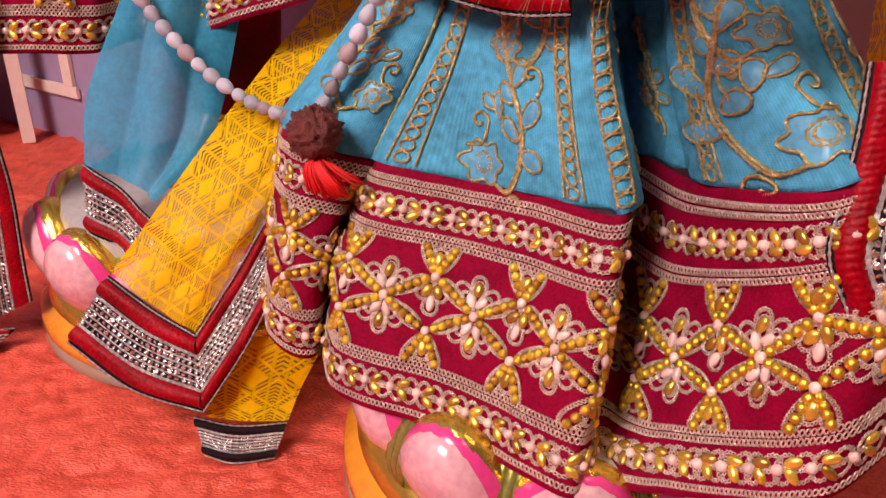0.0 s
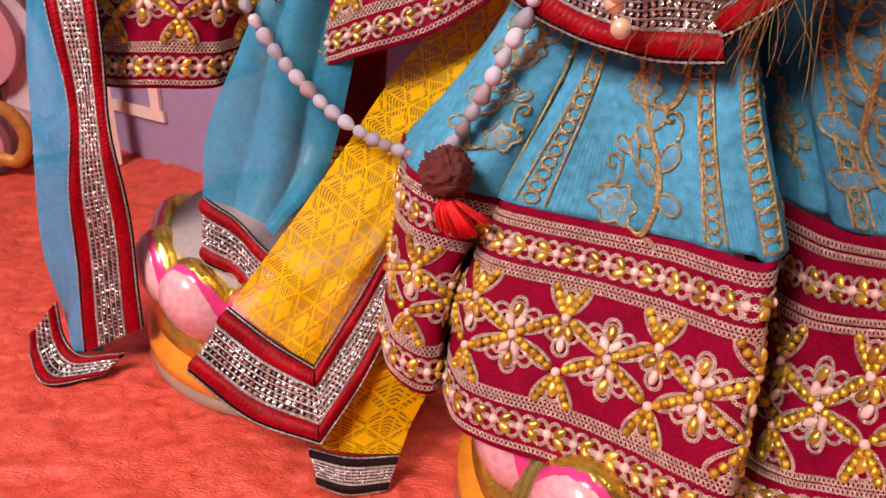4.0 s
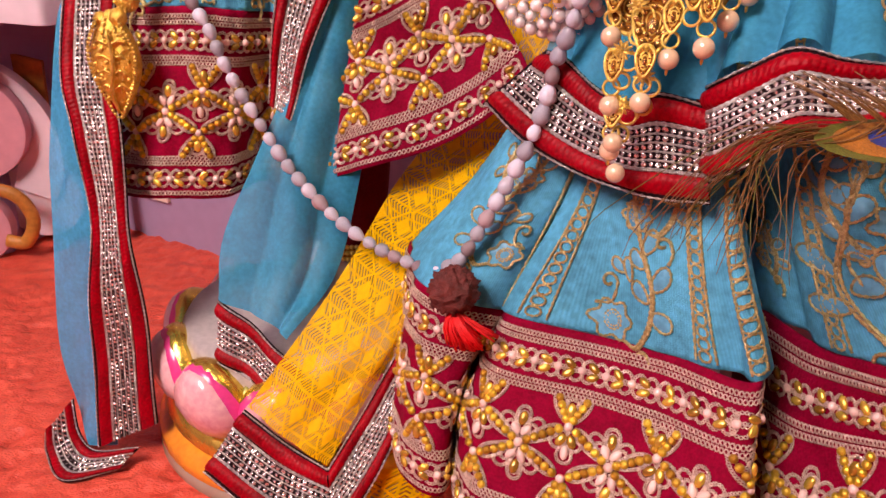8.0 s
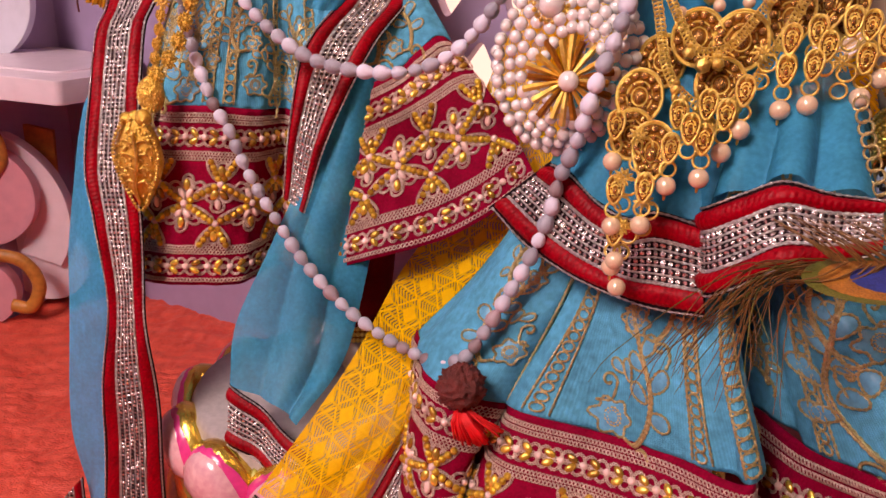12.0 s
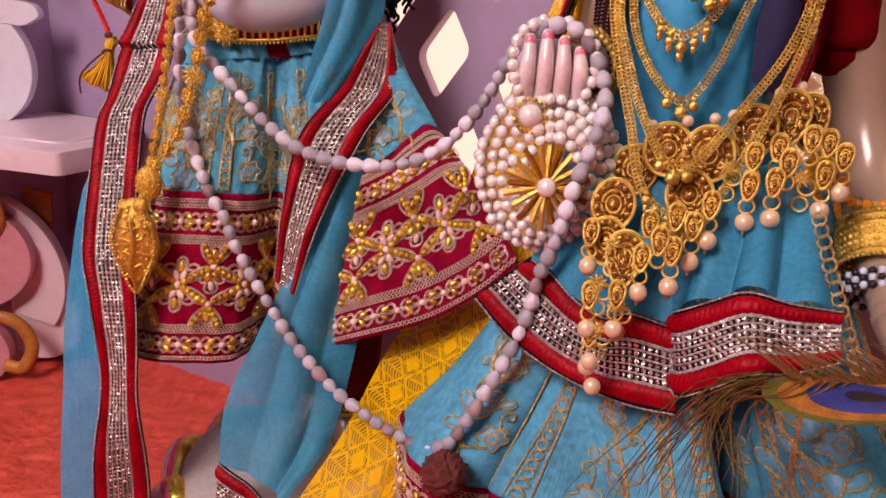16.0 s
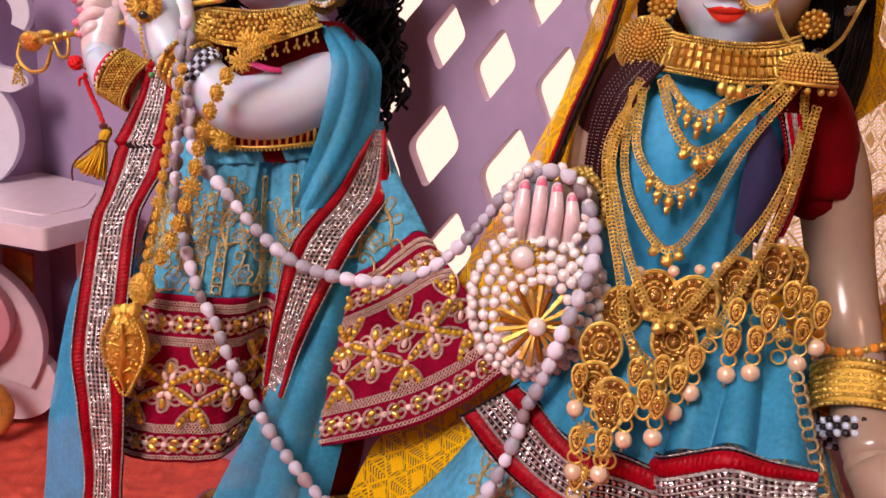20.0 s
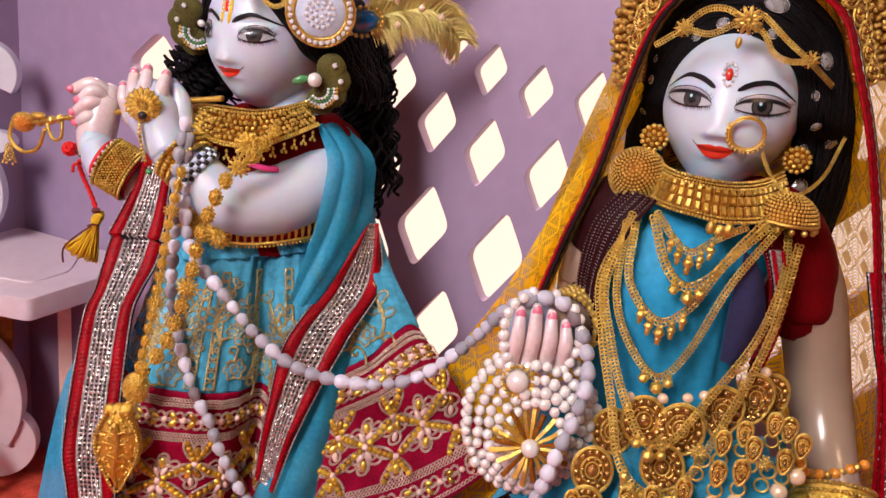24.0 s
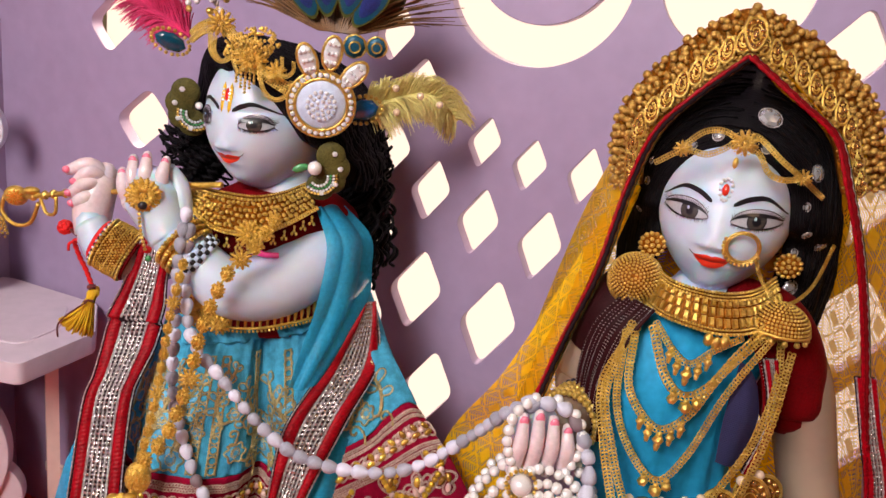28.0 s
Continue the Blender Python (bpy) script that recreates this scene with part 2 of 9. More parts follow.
M_GOLDM = mat("matte_gold", (0.94, 0.50, 0.045), 0.38, 0.85, grain=420, vary=0.25, bump=0.4, blend=(1.0, 0.70, 0.18))
M_ANTIQ = mat("antique_gold", (0.34, 0.12, 0.012), 0.36, 0.9, grain=320, vary=0.35, bump=0.7)
M_GRAIN = mat("dull_gold_granule", (0.52, 0.23, 0.022), 0.42, 0.75, grain=240, vary=0.4, bump=0.5, blend=(0.98, 0.62, 0.17))
M_DARKG = mat("dark_gold_ground", (0.26, 0.095, 0.014), 0.42, 0.95, grain=260, vary=0.35, bump=0.5)
M_PINKM = mat("pink_tinted_marble", (0.70, 0.56, 0.58), 0.28, 0.0, grain=40, vary=0.10, bump=0.02, coat=0.4, subsurf=0.15)
M_STONE = mat("champagne_stone", (0.34, 0.12, 0.022), 0.16, 0.75, grain=420, vary=0.5, bump=0.3, coat=0.2, blend=(0.90, 0.48, 0.15))
M_BEADG = mat("gold_bead_paint", (0.93, 0.44, 0.06), 0.30, 0.80, grain=250, vary=0.3, bump=0.3, spread=0.25)
M_KUNDAN = mat("amber_kundan", (0.84, 0.38, 0.065), 0.18, 0.6, grain=250, vary=0.35, bump=0.12, coat=0.5, spread=0.3)
M_PEARL = mat("pearl", (0.78, 0.75, 0.73), 0.22, 0.12, grain=200, vary=0.06, bump=0.02, coat=0.9)
M_PEARLG = mat("cream_pearl", (0.76, 0.56, 0.38), 0.22, 0.15, grain=200, vary=0.08, bump=0.02, coat=0.9)
M_SEEDP = mat("pink_seed_pearl", (0.80, 0.55, 0.50), 0.3, 0.0, grain=300, vary=0.1, bump=0.05, coat=0.4, spread=0.1)
M_YLACE = lace(mat("yellow_lace", (1.0, 0.52, 0.014), 0.6, grain=40, vary=0.08, bump=0.1, spec=0.15), 0.99, 0.46, 0.36, 0.14)
M_YNET = lace(mat("loose_yellow_lace", (1.0, 0.52, 0.014), 0.6, grain=40, vary=0.08, bump=0.1, spec=0.15), 0.90, 0.34, 0.34, 0.50)
M_BEAD = mat("grey_seed_bead", (0.49, 0.49, 0.58), 0.46, 0.0, grain=170, vary=0.22, bump=0.25, coat=0.15, spread=0.30)
M_BEADB = mat("brown_seed_bead", (0.27, 0.20, 0.22), 0.45, 0.0, grain=170, vary=0.25, bump=0.25, spread=0.2)
M_RUDR = mat("brown_seed_nut", (0.13, 0.020, 0.016), 0.6, 0.0, grain=160, vary=0.4, bump=1.0)
M_TASSEL = mat("scarlet_thread", (0.72, 0.008, 0.008), 0.6, grain=200, vary=0.15, bump=0.3, sheen=0.10)
M_YTHREAD = mat("yellow_thread", (1.0, 0.47, 0.02), 0.6, grain=200, vary=0.2, bump=0.3, sheen=0.10)
M_MARBLE = mat("white_marble", (0.56, 0.64, 0.76), 0.38, 0.0, grain=12, vary=0.03, bump=0.02, coat=0.12, subsurf=0.5)
# Warm tint of the marble, darkened: the arms' shade is in this colour.
M_MARBLEW = mat("warm_shaded_marble", (0.36, 0.25, 0.185), 0.24, 0.0, grain=12, vary=0.04, bump=0.02, coat=0.3, subsurf=0.15)
M_GREYST = mat("grey_stone", (0.42, 0.38, 0.37), 0.35, grain=25, vary=0.12, bump=0.1)
M_PINKP = mat("pink_enamel", (0.86, 0.34, 0.44), 0.2, grain=25, vary=0.16, bump=0.03, coat=0.6, blend=(0.90, 0.58, 0.60))
M_MAGEN = mat("magenta_enamel", (0.80, 0.06, 0.26), 0.25, grain=25, vary=0.1, bump=0.03, coat=0.5)
M_ORANGE = mat("orange_enamel", (0.86, 0.27, 0.03), 0.2, grain=25, vary=0.15, bump=0.05, coat=0.6)
M_GOLDP = mat("gold_paint", (0.85, 0.52, 0.10), 0.24, 0.85, grain=60, vary=0.2, bump=0.3)
M_GREENP = mat("olive_gold_enamel", (0.30, 0.29, 0.08), 0.25, 0.5, grain=60, vary=0.2, bump=0.1)
M_HAIR = mat("black_hair", (0.004, 0.003, 0.004), 0.55, grain=200, vary=0.3, bump=0.6, spec=0.12)
M_LIP = mat("red_lip_paint", (0.66, 0.035, 0.015), 0.25, grain=50, vary=0.05, bump=0.0, coat=0.4)
M_INK = mat("black_paint", (0.012, 0.010, 0.013), 0.3, grain=50, vary=0.05, bump=0.0)
M_EYEG = mat("grey_eye_paint", (0.060, 0.052, 0.046), 0.15, grain=90, vary=0.2, bump=0.0, coat=0.5)
M_SHADOW = mat("eye_shadow_paint", (0.50, 0.45, 0.53), 0.3, grain=60, vary=0.1, bump=0.0, coat=0.3)
M_SCLERA = mat("eye_white_paint", (0.42, 0.43, 0.46), 0.2, grain=90, vary=0.08, bump=0.0, coat=0.4)
M_SEAM = mat("dark_lip_line", (0.22, 0.01, 0.01), 0.3, grain=90, vary=0.1, bump=0.0)
M_NAIL = mat("pink_nail_paint", (0.84, 0.20, 0.30), 0.25, grain=50, vary=0.05, bump=0.0, coat=0.4)
M_CRYST = mat("clear_crystal", (0.84, 0.87, 0.92), 0.08, 0.2, grain=150, vary=0.2, bump=0.1, coat=0.6)
M_CLEAR = mat("cut_glass", (0.86, 0.88, 0.92), 0.04, 0.0, grain=150, vary=0.1, bump=0.05)
M_CLEAR.node_tree.nodes["Principled BSDF"].inputs["Transmission Weight"].default_value = 0.7
M_CLEAR.node_tree.nodes["Principled BSDF"].inputs["IOR"].default_value = 1.9
M_ENAMW = mat("white_enamel", (0.56, 0.67, 0.90), 0.35, grain=250, vary=0.1, bump=0.5, coat=0.3)
M_GREEN = mat("green_enamel", (0.05, 0.26, 0.09), 0.2, grain=90, vary=0.2, bump=0.05, coat=0.6)
M_TEAL = mat("teal_enamel", (0.0, 0.05, 0.09), 0.2, grain=90, vary=0.2, bump=0.05, coat=0.6)
M_FYEL = mat("yellow_down", (1.0, 0.70, 0.27), 0.7, grain=90, vary=0.2, bump=0.1, sheen=0.10)
M_FPINK = mat("pink_down", (0.62, 0.03, 0.13), 0.7, grain=90, vary=0.2, bump=0.1, sheen=0.10)
M_FBROWN = mat("feather_bronze", (0.13, 0.045, 0.012), 0.45, grain=120, vary=0.4, bump=0.1, sheen=0.03, blend=(0.30, 0.13, 0.035))
M_FGREEN = mat("feather_green", (0.085, 0.085, 0.012), 0.4, grain=160, vary=0.4, bump=0.3)
M_FORANGE = mat("feather_copper", (0.30, 0.105, 0.016), 0.4, grain=160, vary=0.4, bump=0.3)
M_FBLUE = mat("feather_blue", (0.015, 0.03, 0.17), 0.35, grain=120, vary=0.3, bump=0.2, sheen=0.07)
M_FTEAL = mat("feather_teal", (0.0, 0.07, 0.12), 0.35, grain=120, vary=0.3, bump=0.2, sheen=0.07)
M_STONEB = mat("teal_blue_stone", (0.0, 0.085, 0.26), 0.12, grain=120, vary=0.3, bump=0.05, coat=0.8)
M_OLIVE = mat("olive_velvet", (0.075, 0.065, 0.016), 0.6, grain=120, vary=0.4, bump=0.4, sheen=0.1, spec=0.2)


# ---- builders ----
def part(name, bm, material, parent=None, label="", smooth=True, kind=""):
    """Links a bmesh (or a mesh) as one object under its thing."""
    if isinstance(bm, bmesh.types.BMesh):
        me = bpy.data.meshes.new(name)
        bm.to_mesh(me)
        bm.free()
    else:
        me = bm
    if material and not me.materials:
        me.materials.append(material)
    if smooth and len(me.polygons):
        me.polygons.foreach_set("use_smooth", np.ones(len(me.polygons), dtype=bool))
    ob = new(name, me)
    ob.parent = parent
    return tagged(ob, label, kind=kind)


def thing(name, label, category, group="", kind="", at=(0, 0, 0)):
    ob = new(name)
    ob.empty_display_size = 0.02
    return tagged(ob, label, category, group, kind)


def mesh_of(verts, faces, name="mesh", uvs=None):
    me = bpy.data.meshes.new(name)
    me.from_pydata([tuple(map(float, v)) for v in verts], [], faces)
    if uvs is not None:
        layer = me.uv_layers.new(name="UVMap")
        loops = np.empty(len(me.loops), dtype=int)
        me.loops.foreach_get("vertex_index", loops)
        layer.data.foreach_set("uv", np.asarray(uvs, float)[loops].ravel())
    return me


class Pile:
    """Collects many small solids into one mesh."""

    def __init__(self):
        self.v, self.f, self.n = [], [], 0

    def add(self, verts, faces):
        self.v.extend(map(tuple, verts))
        self.f.extend([tuple(i + self.n for i in f) for f in faces])
        self.n += len(verts)
        return self

    def mesh(self, name="mesh"):
        return mesh_of(self.v, self.f, name)


def ball(seg=8, rings=5):
    """A unit ball as points and faces."""
    v, f = [(0, 0, 1)], []
    for i in range(1, rings):
        a = math.pi * i / rings
        v += [(math.sin(a) * math.cos(2 * math.pi * j / seg), math.sin(a) * math.sin(2 * math.pi * j / seg), math.cos(a)) for j in range(seg)]
    v.append((0, 0, -1))
    f += [(0, 1 + j, 1 + (j + 1) % seg) for j in range(seg)]
    for i in range(rings - 2):
        a = 1 + i * seg
        f += [(a + j, a + seg + j, a + seg + (j + 1) % seg, a + (j + 1) % seg) for j in range(seg)]
    e, a = len(v) - 1, 1 + (rings - 2) * seg
    f += [(a + j, e, a + (j + 1) % seg) for j in range(seg)]
    return np.array(v), f


BALL, BALLF = ball()
BALLS, BALLSF = ball(6, 4)
BALLL, BALLLF = ball(20, 14)


def spline(pts, n):
    """n points along a smooth curve through pts."""
    P = np.asarray(pts, float)
    P = np.vstack([2 * P[0] - P[1], P, 2 * P[-1] - P[-2]])
    s = np.linspace(0, len(pts) - 1, n)
    i = np.minimum(s.astype(int), len(pts) - 2)
    f = (s - i)[:, None]
    a, b, c, d = P[i], P[i + 1], P[i + 2], P[i + 3]
    return 0.5 * (2 * b + (c - a) * f + (2 * a - 5 * b + 4 * c - d) * f ** 2 + (3 * b - a - 3 * c + d) * f ** 3)


def even(pts, step, n=400):
    """Points at even steps along the smooth curve through pts."""
    P = spline(pts, n)
    d = np.concatenate([[0], np.cumsum(np.linalg.norm(np.diff(P, axis=0), axis=1))])
    k = max(2, int(round(d[-1] / step)) + 1)
    s = np.linspace(0, d[-1], k)
    return np.stack([np.interp(s, d, P[:, i]) for i in range(3)], 1)


def tube_geo(pts, r, sides=6, closed=False, flat=1.0, caps=True):
    """Verts and faces of a tube; r is one radius or one a point."""
    P = np.asarray(pts, float)
    n = len(P)
    R = np.broadcast_to(np.asarray(r, float), (n,))
    T = np.roll(P, -1, 0) - np.roll(P, 1, 0) if closed else np.gradient(P, axis=0)
    T /= np.maximum(np.linalg.norm(T, axis=1, keepdims=True), 1e-9)
    up = np.array([0.03, -1.0, 0.05])
    A = np.cross(T, up)
    bad = np.linalg.norm(A, axis=1) < 0.2
    A[bad] = np.cross(T[bad], (1.0, 0.1, 0.2))
    A /= np.linalg.norm(A, axis=1, keepdims=True)
    B = np.cross(A, T)
    ang = np.arange(sides) * 2 * math.pi / sides
    V = P[:, None] + R[:, None, None] * (A[:, None] * np.cos(ang)[None, :, None] + flat * B[:, None] * np.sin(ang)[None, :, None])
    F = []
    for i in range(n if closed else n - 1):
        j = (i + 1) % n
        F += [(i * sides + k, i * sides + (k + 1) % sides, j * sides + (k + 1) % sides, j * sides + k) for k in range(sides)]
    if not closed and caps:
        F += [tuple(range(sides))[::-1], tuple((n - 1) * sides + k for k in range(sides))]
    return V.reshape(-1, 3), F


def tube(name, pts, r, material, parent=None, n=None, sides=8, closed=False, flat=1.0, label=""):
    P = spline(pts, n) if n else np.asarray(pts, float)
    return part(name, mesh_of(*tube_geo(P, r, sides, closed, flat), name), material, parent, label)


def frame_at(p, normal, up=(0, 0, 1)):
    """A turn whose z looks along the normal and whose y is near up, at p."""
    z = Vector(normal).normalized()
    x = Vector(up).cross(z)
    x = x.normalized() if x.length > 1e-4 else Vector((1, 0, 0))
    y = z.cross(x)
    return Matrix(((x.x, y.x, z.x, p[0]), (x.y, y.y, z.y, p[1]), (x.z, y.z, z.z, p[2]), (0, 0, 0, 1)))


def put(pile, m, geo=None, scale=(1, 1, 1), at=(0, 0, 0), spin=0.0):
    """Adds a solid, scaled, spun about its z and moved, in the frame m."""
    v, f = geo or (BALL, BALLF)
    v = np.asarray(v) * scale
    if spin:
        c, s = math.cos(spin), math.sin(spin)
        v = np.stack([v[:, 0] * c - v[:, 1] * s, v[:, 0] * s + v[:, 1] * c, v[:, 2]], 1)
    v = v + np.asarray(at)
    R = np.array(m)[:3, :3]
    pile.add(v @ R.T + np.array(m)[:3, 3], f)


class Sheet:
    """A cloth through a grid of points: rows down, columns across."""

    def __init__(self, grid, wave=None):
        G = np.asarray(grid, float)
        G = np.concatenate([2 * G[:1] - G[1:2], G, 2 * G[-1:] - G[-2:-1]], 0)
        G = np.concatenate([2 * G[:, :1] - G[:, 1:2], G, 2 * G[:, -1:] - G[:, -2:-1]], 1)
        self.G, self.rows, self.cols, self.wave, self.pace = G, G.shape[0] - 2, G.shape[1] - 2, None, None
        self.side = 1.0
        _, nn = self.at(np.full(9, 0.5), np.linspace(0.1, 0.9, 9))
        if nn[:, 1].mean() > 0:
            self.side = -1.0
        q = np.linspace(0, 1, 200)
        c = np.cumsum(np.r_[0, np.linalg.norm(np.diff(self.raw(q, np.full(200, 0.5)), axis=0), axis=1)])
        self.pace = (np.r_[-1, c / c[-1], 2], np.r_[-1, q, 2])
        self.wave = wave
        q = np.linspace(0, 1, 40)
        h = np.full(40, 0.5)
        self.lu = np.linalg.norm(np.diff(self.at(q, h)[0], axis=0), axis=1).sum()
        self.lv = np.linalg.norm(np.diff(self.at(h, q)[0], axis=0), axis=1).sum()

    def raw(self, u, v):
        def w(s, k):
            s = s * (k - 1)
            i = np.clip(np.floor(s).astype(int), 0, k - 2)
            f = s - i
            W = 0.5 * np.stack([-f + 2 * f ** 2 - f ** 3, 2 - 5 * f ** 2 + 3 * f ** 3, f + 4 * f ** 2 - 3 * f ** 3, -f ** 2 + f ** 3], 1)
            return i[:, None] + np.arange(4), W
        u = np.asarray(u, float)
        if self.pace:
            u = np.interp(u, *self.pace)
        iu, wu = w(u, self.cols)
        iv, wv = w(np.asarray(v, float), self.rows)
        return np.einsum("na,nb,nabc->nc", wv, wu, self.G[iv[:, :, None], iu[:, None, :]])

    def at(self, u, v):
        u, v = np.asarray(u, float), np.asarray(v, float)
        e = 0.004
        p = self.raw(u, v)
        n = np.cross(self.raw(u + e, v) - self.raw(u - e, v), self.raw(u, v + e) - self.raw(u, v - e))
        n *= self.side / np.maximum(np.linalg.norm(n, axis=1, keepdims=True), 1e-12)
        if self.wave:
            p = p + n * self.wave(u, v)[:, None]
        return p, n

    def mesh(self, nu, nv, name="cloth", u0=0.0, u1=1.0, v0=0.0, v1=1.0, lift=0.0, puff=0.0):
        U, V = np.meshgrid(np.linspace(u0, u1, nu), np.linspace(v0, v1, nv))
        p, n = self.at(U.ravel(), V.ravel())
        k = (V.ravel() - v0) / (v1 - v0)
        p = p + n * (lift + puff * np.sqrt(np.clip(4 * k * (1 - k), 0, 1)))[:, None]
        F = [(j * nu + i, j * nu + i + 1, (j + 1) * nu + i + 1, (j + 1) * nu + i) for j in range(nv - 1) for i in range(nu - 1)]
        if self.side < 0:
            F = [f[::-1] for f in F]
        return mesh_of(p, F, name, np.stack([U.ravel() * self.lu, V.ravel() * self.lv], 1))

    def line(self, uv, lift=0.0):
        uv = np.asarray(uv, float)
        p, n = self.at(uv[:, 0], uv[:, 1])
        return p + n * lift

    def turn(self, u, v, lift=0.0):
        p, n = self.at([u], [v])
        return frame_at(p[0] + n[0] * lift, n[0])


def thick(ob, t=0.0012):
    mod = ob.modifiers.new("thickness", "SOLIDIFY")
    mod.thickness, mod.offset = t, -1.0
    return ob


def board(name, loops, depth, m, material, parent=None, label="", kind="", bevel=0.0, cats=""):
    """A flat board of that depth with real holes: the first loop is its outline, the others its holes. Loops lie in x, y of the frame m."""
    c = bpy.data.curves.new(name, "CURVE")
    c.dimensions, c.fill_mode, c.extrude, c.bevel_depth = "2D", "BOTH", depth / 2, bevel
    for pts in loops:
        s = c.splines.new("POLY")
        s.points.add(len(pts) - 1)
        for q, (x, y) in zip(s.points, pts):
            q.co = (x, y, 0, 1)
        s.use_cyclic_u = True
    tmp = new("tmp", c)
    me = bpy.data.meshes.new_from_object(tmp.evaluated_get(bpy.context.evaluated_depsgraph_get()))
    bpy.data.objects.remove(tmp)
    bpy.data.curves.remove(c)
    me.materials.clear()
    me.transform(m)
    ob = part(name, me, material, parent, label, smooth=False, kind=kind)
    if cats:
        tagged(ob, category=cats)
    return ob


def box(name, x0, x1, y0, y1, z0, z1, material, parent=None, label="", kind="", m=None, bevel=0.0):
    bm = bmesh.new()
    bmesh.ops.create_cube(bm, size=1.0)
    bmesh.ops.scale(bm, vec=(x1 - x0, y1 - y0, z1 - z0), verts=bm.verts)
    bmesh.ops.translate(bm, vec=((x0 + x1) / 2, (y0 + y1) / 2, (z0 + z1) / 2), verts=bm.verts)
    if bevel:
        bmesh.ops.bevel(bm, geom=bm.edges[:], offset=bevel, segments=2, affect="EDGES")
    if m:
        bmesh.ops.transform(bm, matrix=m, verts=bm.verts)
    return part(name, bm, material, parent, label, smooth=False, kind=kind)


def rounded(pts, r, k=4):
    """A loop with its corners rounded off."""
    out, n = [], len(pts)
    for i in range(n):
        p0, p, p1 = (Vector(pts[(i + d) % n]) for d in (-1, 0, 1))
        a, b = p + (p0 - p).normalized() * r, p + (p1 - p).normalized() * r
        for j in range(k + 1):
            f = j / k
            q = a * (1 - f) ** 2 + p * 2 * f * (1 - f) + b * f ** 2
            out.append((q.x, q.y))
    return out


def circle(cx, cy, r, n=40, a0=0.0, a1=2 * math.pi, end=False):
    return [(cx + r * math.cos(a0 + (a1 - a0) * i / n), cy + r * math.sin(a0 + (a1 - a0) * i / n)) for i in range(n + (1 if end else 0))]

# ---- the setting ----
TH = math.atan(0.4975)
WALL = Matrix(((math.cos(TH), 0, -math.sin(TH), 0), (-math.sin(TH), 0, -math.cos(TH), 0.577), (0, 1, 0, 0), (0, 0, 0, 1)))

# altar floor under a crushed red cloth, with soft creases
gx1 = np.r_[np.linspace(-1.6, -0.8, 9)[:-1], np.linspace(-0.8, -0.45, 60)[:-1], np.linspace(-0.45, 0.10, 250), np.linspace(0.10, 0.35, 40)[1:], np.linspace(0.35, 1.6, 14)[1:]]
gy1 = np.r_[np.linspace(-1.5, 0.0, 16)[:-1], np.linspace(0.0, 0.12, 20)[:-1], np.linspace(0.12, 0.62, 230), np.linspace(0.62, 0.9, 60)[1:], np.linspace(0.9, 1.1, 4)[1:]]
gx, gy = np.meshgrid(gx1, gy1)
NX, NY = len(gx1), len(gy1)


def crush(x, y):
    """Creases of crushed velvet: ridged relief at two sizes."""
    x, y = x + 0.004 * noise.noise((x * 90, y * 90, 7.0)), y + 0.004 * noise.noise((x * 90, y * 90, 9.0))
    return 0.0056 * (0.5 - abs(noise.noise((x * 26, y * 42, 1.0)))) + 0.0036 * (0.5 - abs(noise.noise((x * 75, y * 110, 3.0)))) + 0.0017 * (0.5 - abs(noise.noise((x * 190, y * 260, 5.0))))


gz = np.array([crush(x, y) for x, y in zip(gx.ravel(), gy.ravel())]) - 0.003
faces = [(j * NX + i, j * NX + i + 1, (j + 1) * NX + i + 1, (j + 1) * NX + i) for j in range(NY - 1) for i in range(NX - 1)]
floor = part("floor", mesh_of(np.stack([gx.ravel(), gy.ravel(), gz], 1), faces, "floor"), M_RED)
tagged(floor, "red crushed velvet cloth spread over the altar floor", "floor", kind="structure")


def diamond(u, z, w, h):
    k = 0.10 * w
    return rounded([(u + k, z + h / 2), (u + w / 2, z + 0.04 * h), (u - k, z - h / 2), (u - w / 2, z - 0.04 * h)], 0.19 * w)


DIAMONDS = [
    (-0.033, 0.503, 0.025, 0.040), (0.005, 0.492, 0.025, 0.041), (0.048, 0.492, 0.025, 0.044), (-0.072, 0.457, 0.031, 0.051),
    (-0.029, 0.440, 0.032, 0.055), (0.023, 0.432, 0.032, 0.057), (-0.074, 0.371, 0.042, 0.070), (-0.008, 0.358, 0.043, 0.076),
    (-0.0525, 0.284, 0.042, 0.073), (-0.111, 0.483, 0.033, 0.048), (-0.092, 0.541, 0.027, 0.036), (-0.066, 0.520, 0.025, 0.036),
    (-0.117, 0.574, 0.030, 0.044), (-0.362, 0.464, 0.056, 0.058), (-0.397, 0.548, 0.052, 0.056), (-0.117, 0.413, 0.032, 0.056),
    (-0.122, 0.335, 0.038, 0.073), (0.052, 0.345, 0.042, 0.074), (0.085, 0.440, 0.032, 0.056), (0.190, 0.350, 0.050, 0.090),
    (0.240, 0.421, 0.056, 0.080), (0.232, 0.515, 0.040, 0.070), (0.200, 0.600, 0.040, 0.060), (0.257, 0.350, 0.052, 0.086)]
moon = circle(-0.011, 0.633, 0.0702, 40, math.pi * 1.03, math.pi * 1.97, True) + circle(-0.0088, 0.649, 0.0549, 30, math.pi * 1.90, math.pi * 1.10, True)
moon_wide = circle(0.123, 0.640, 0.050, 40)
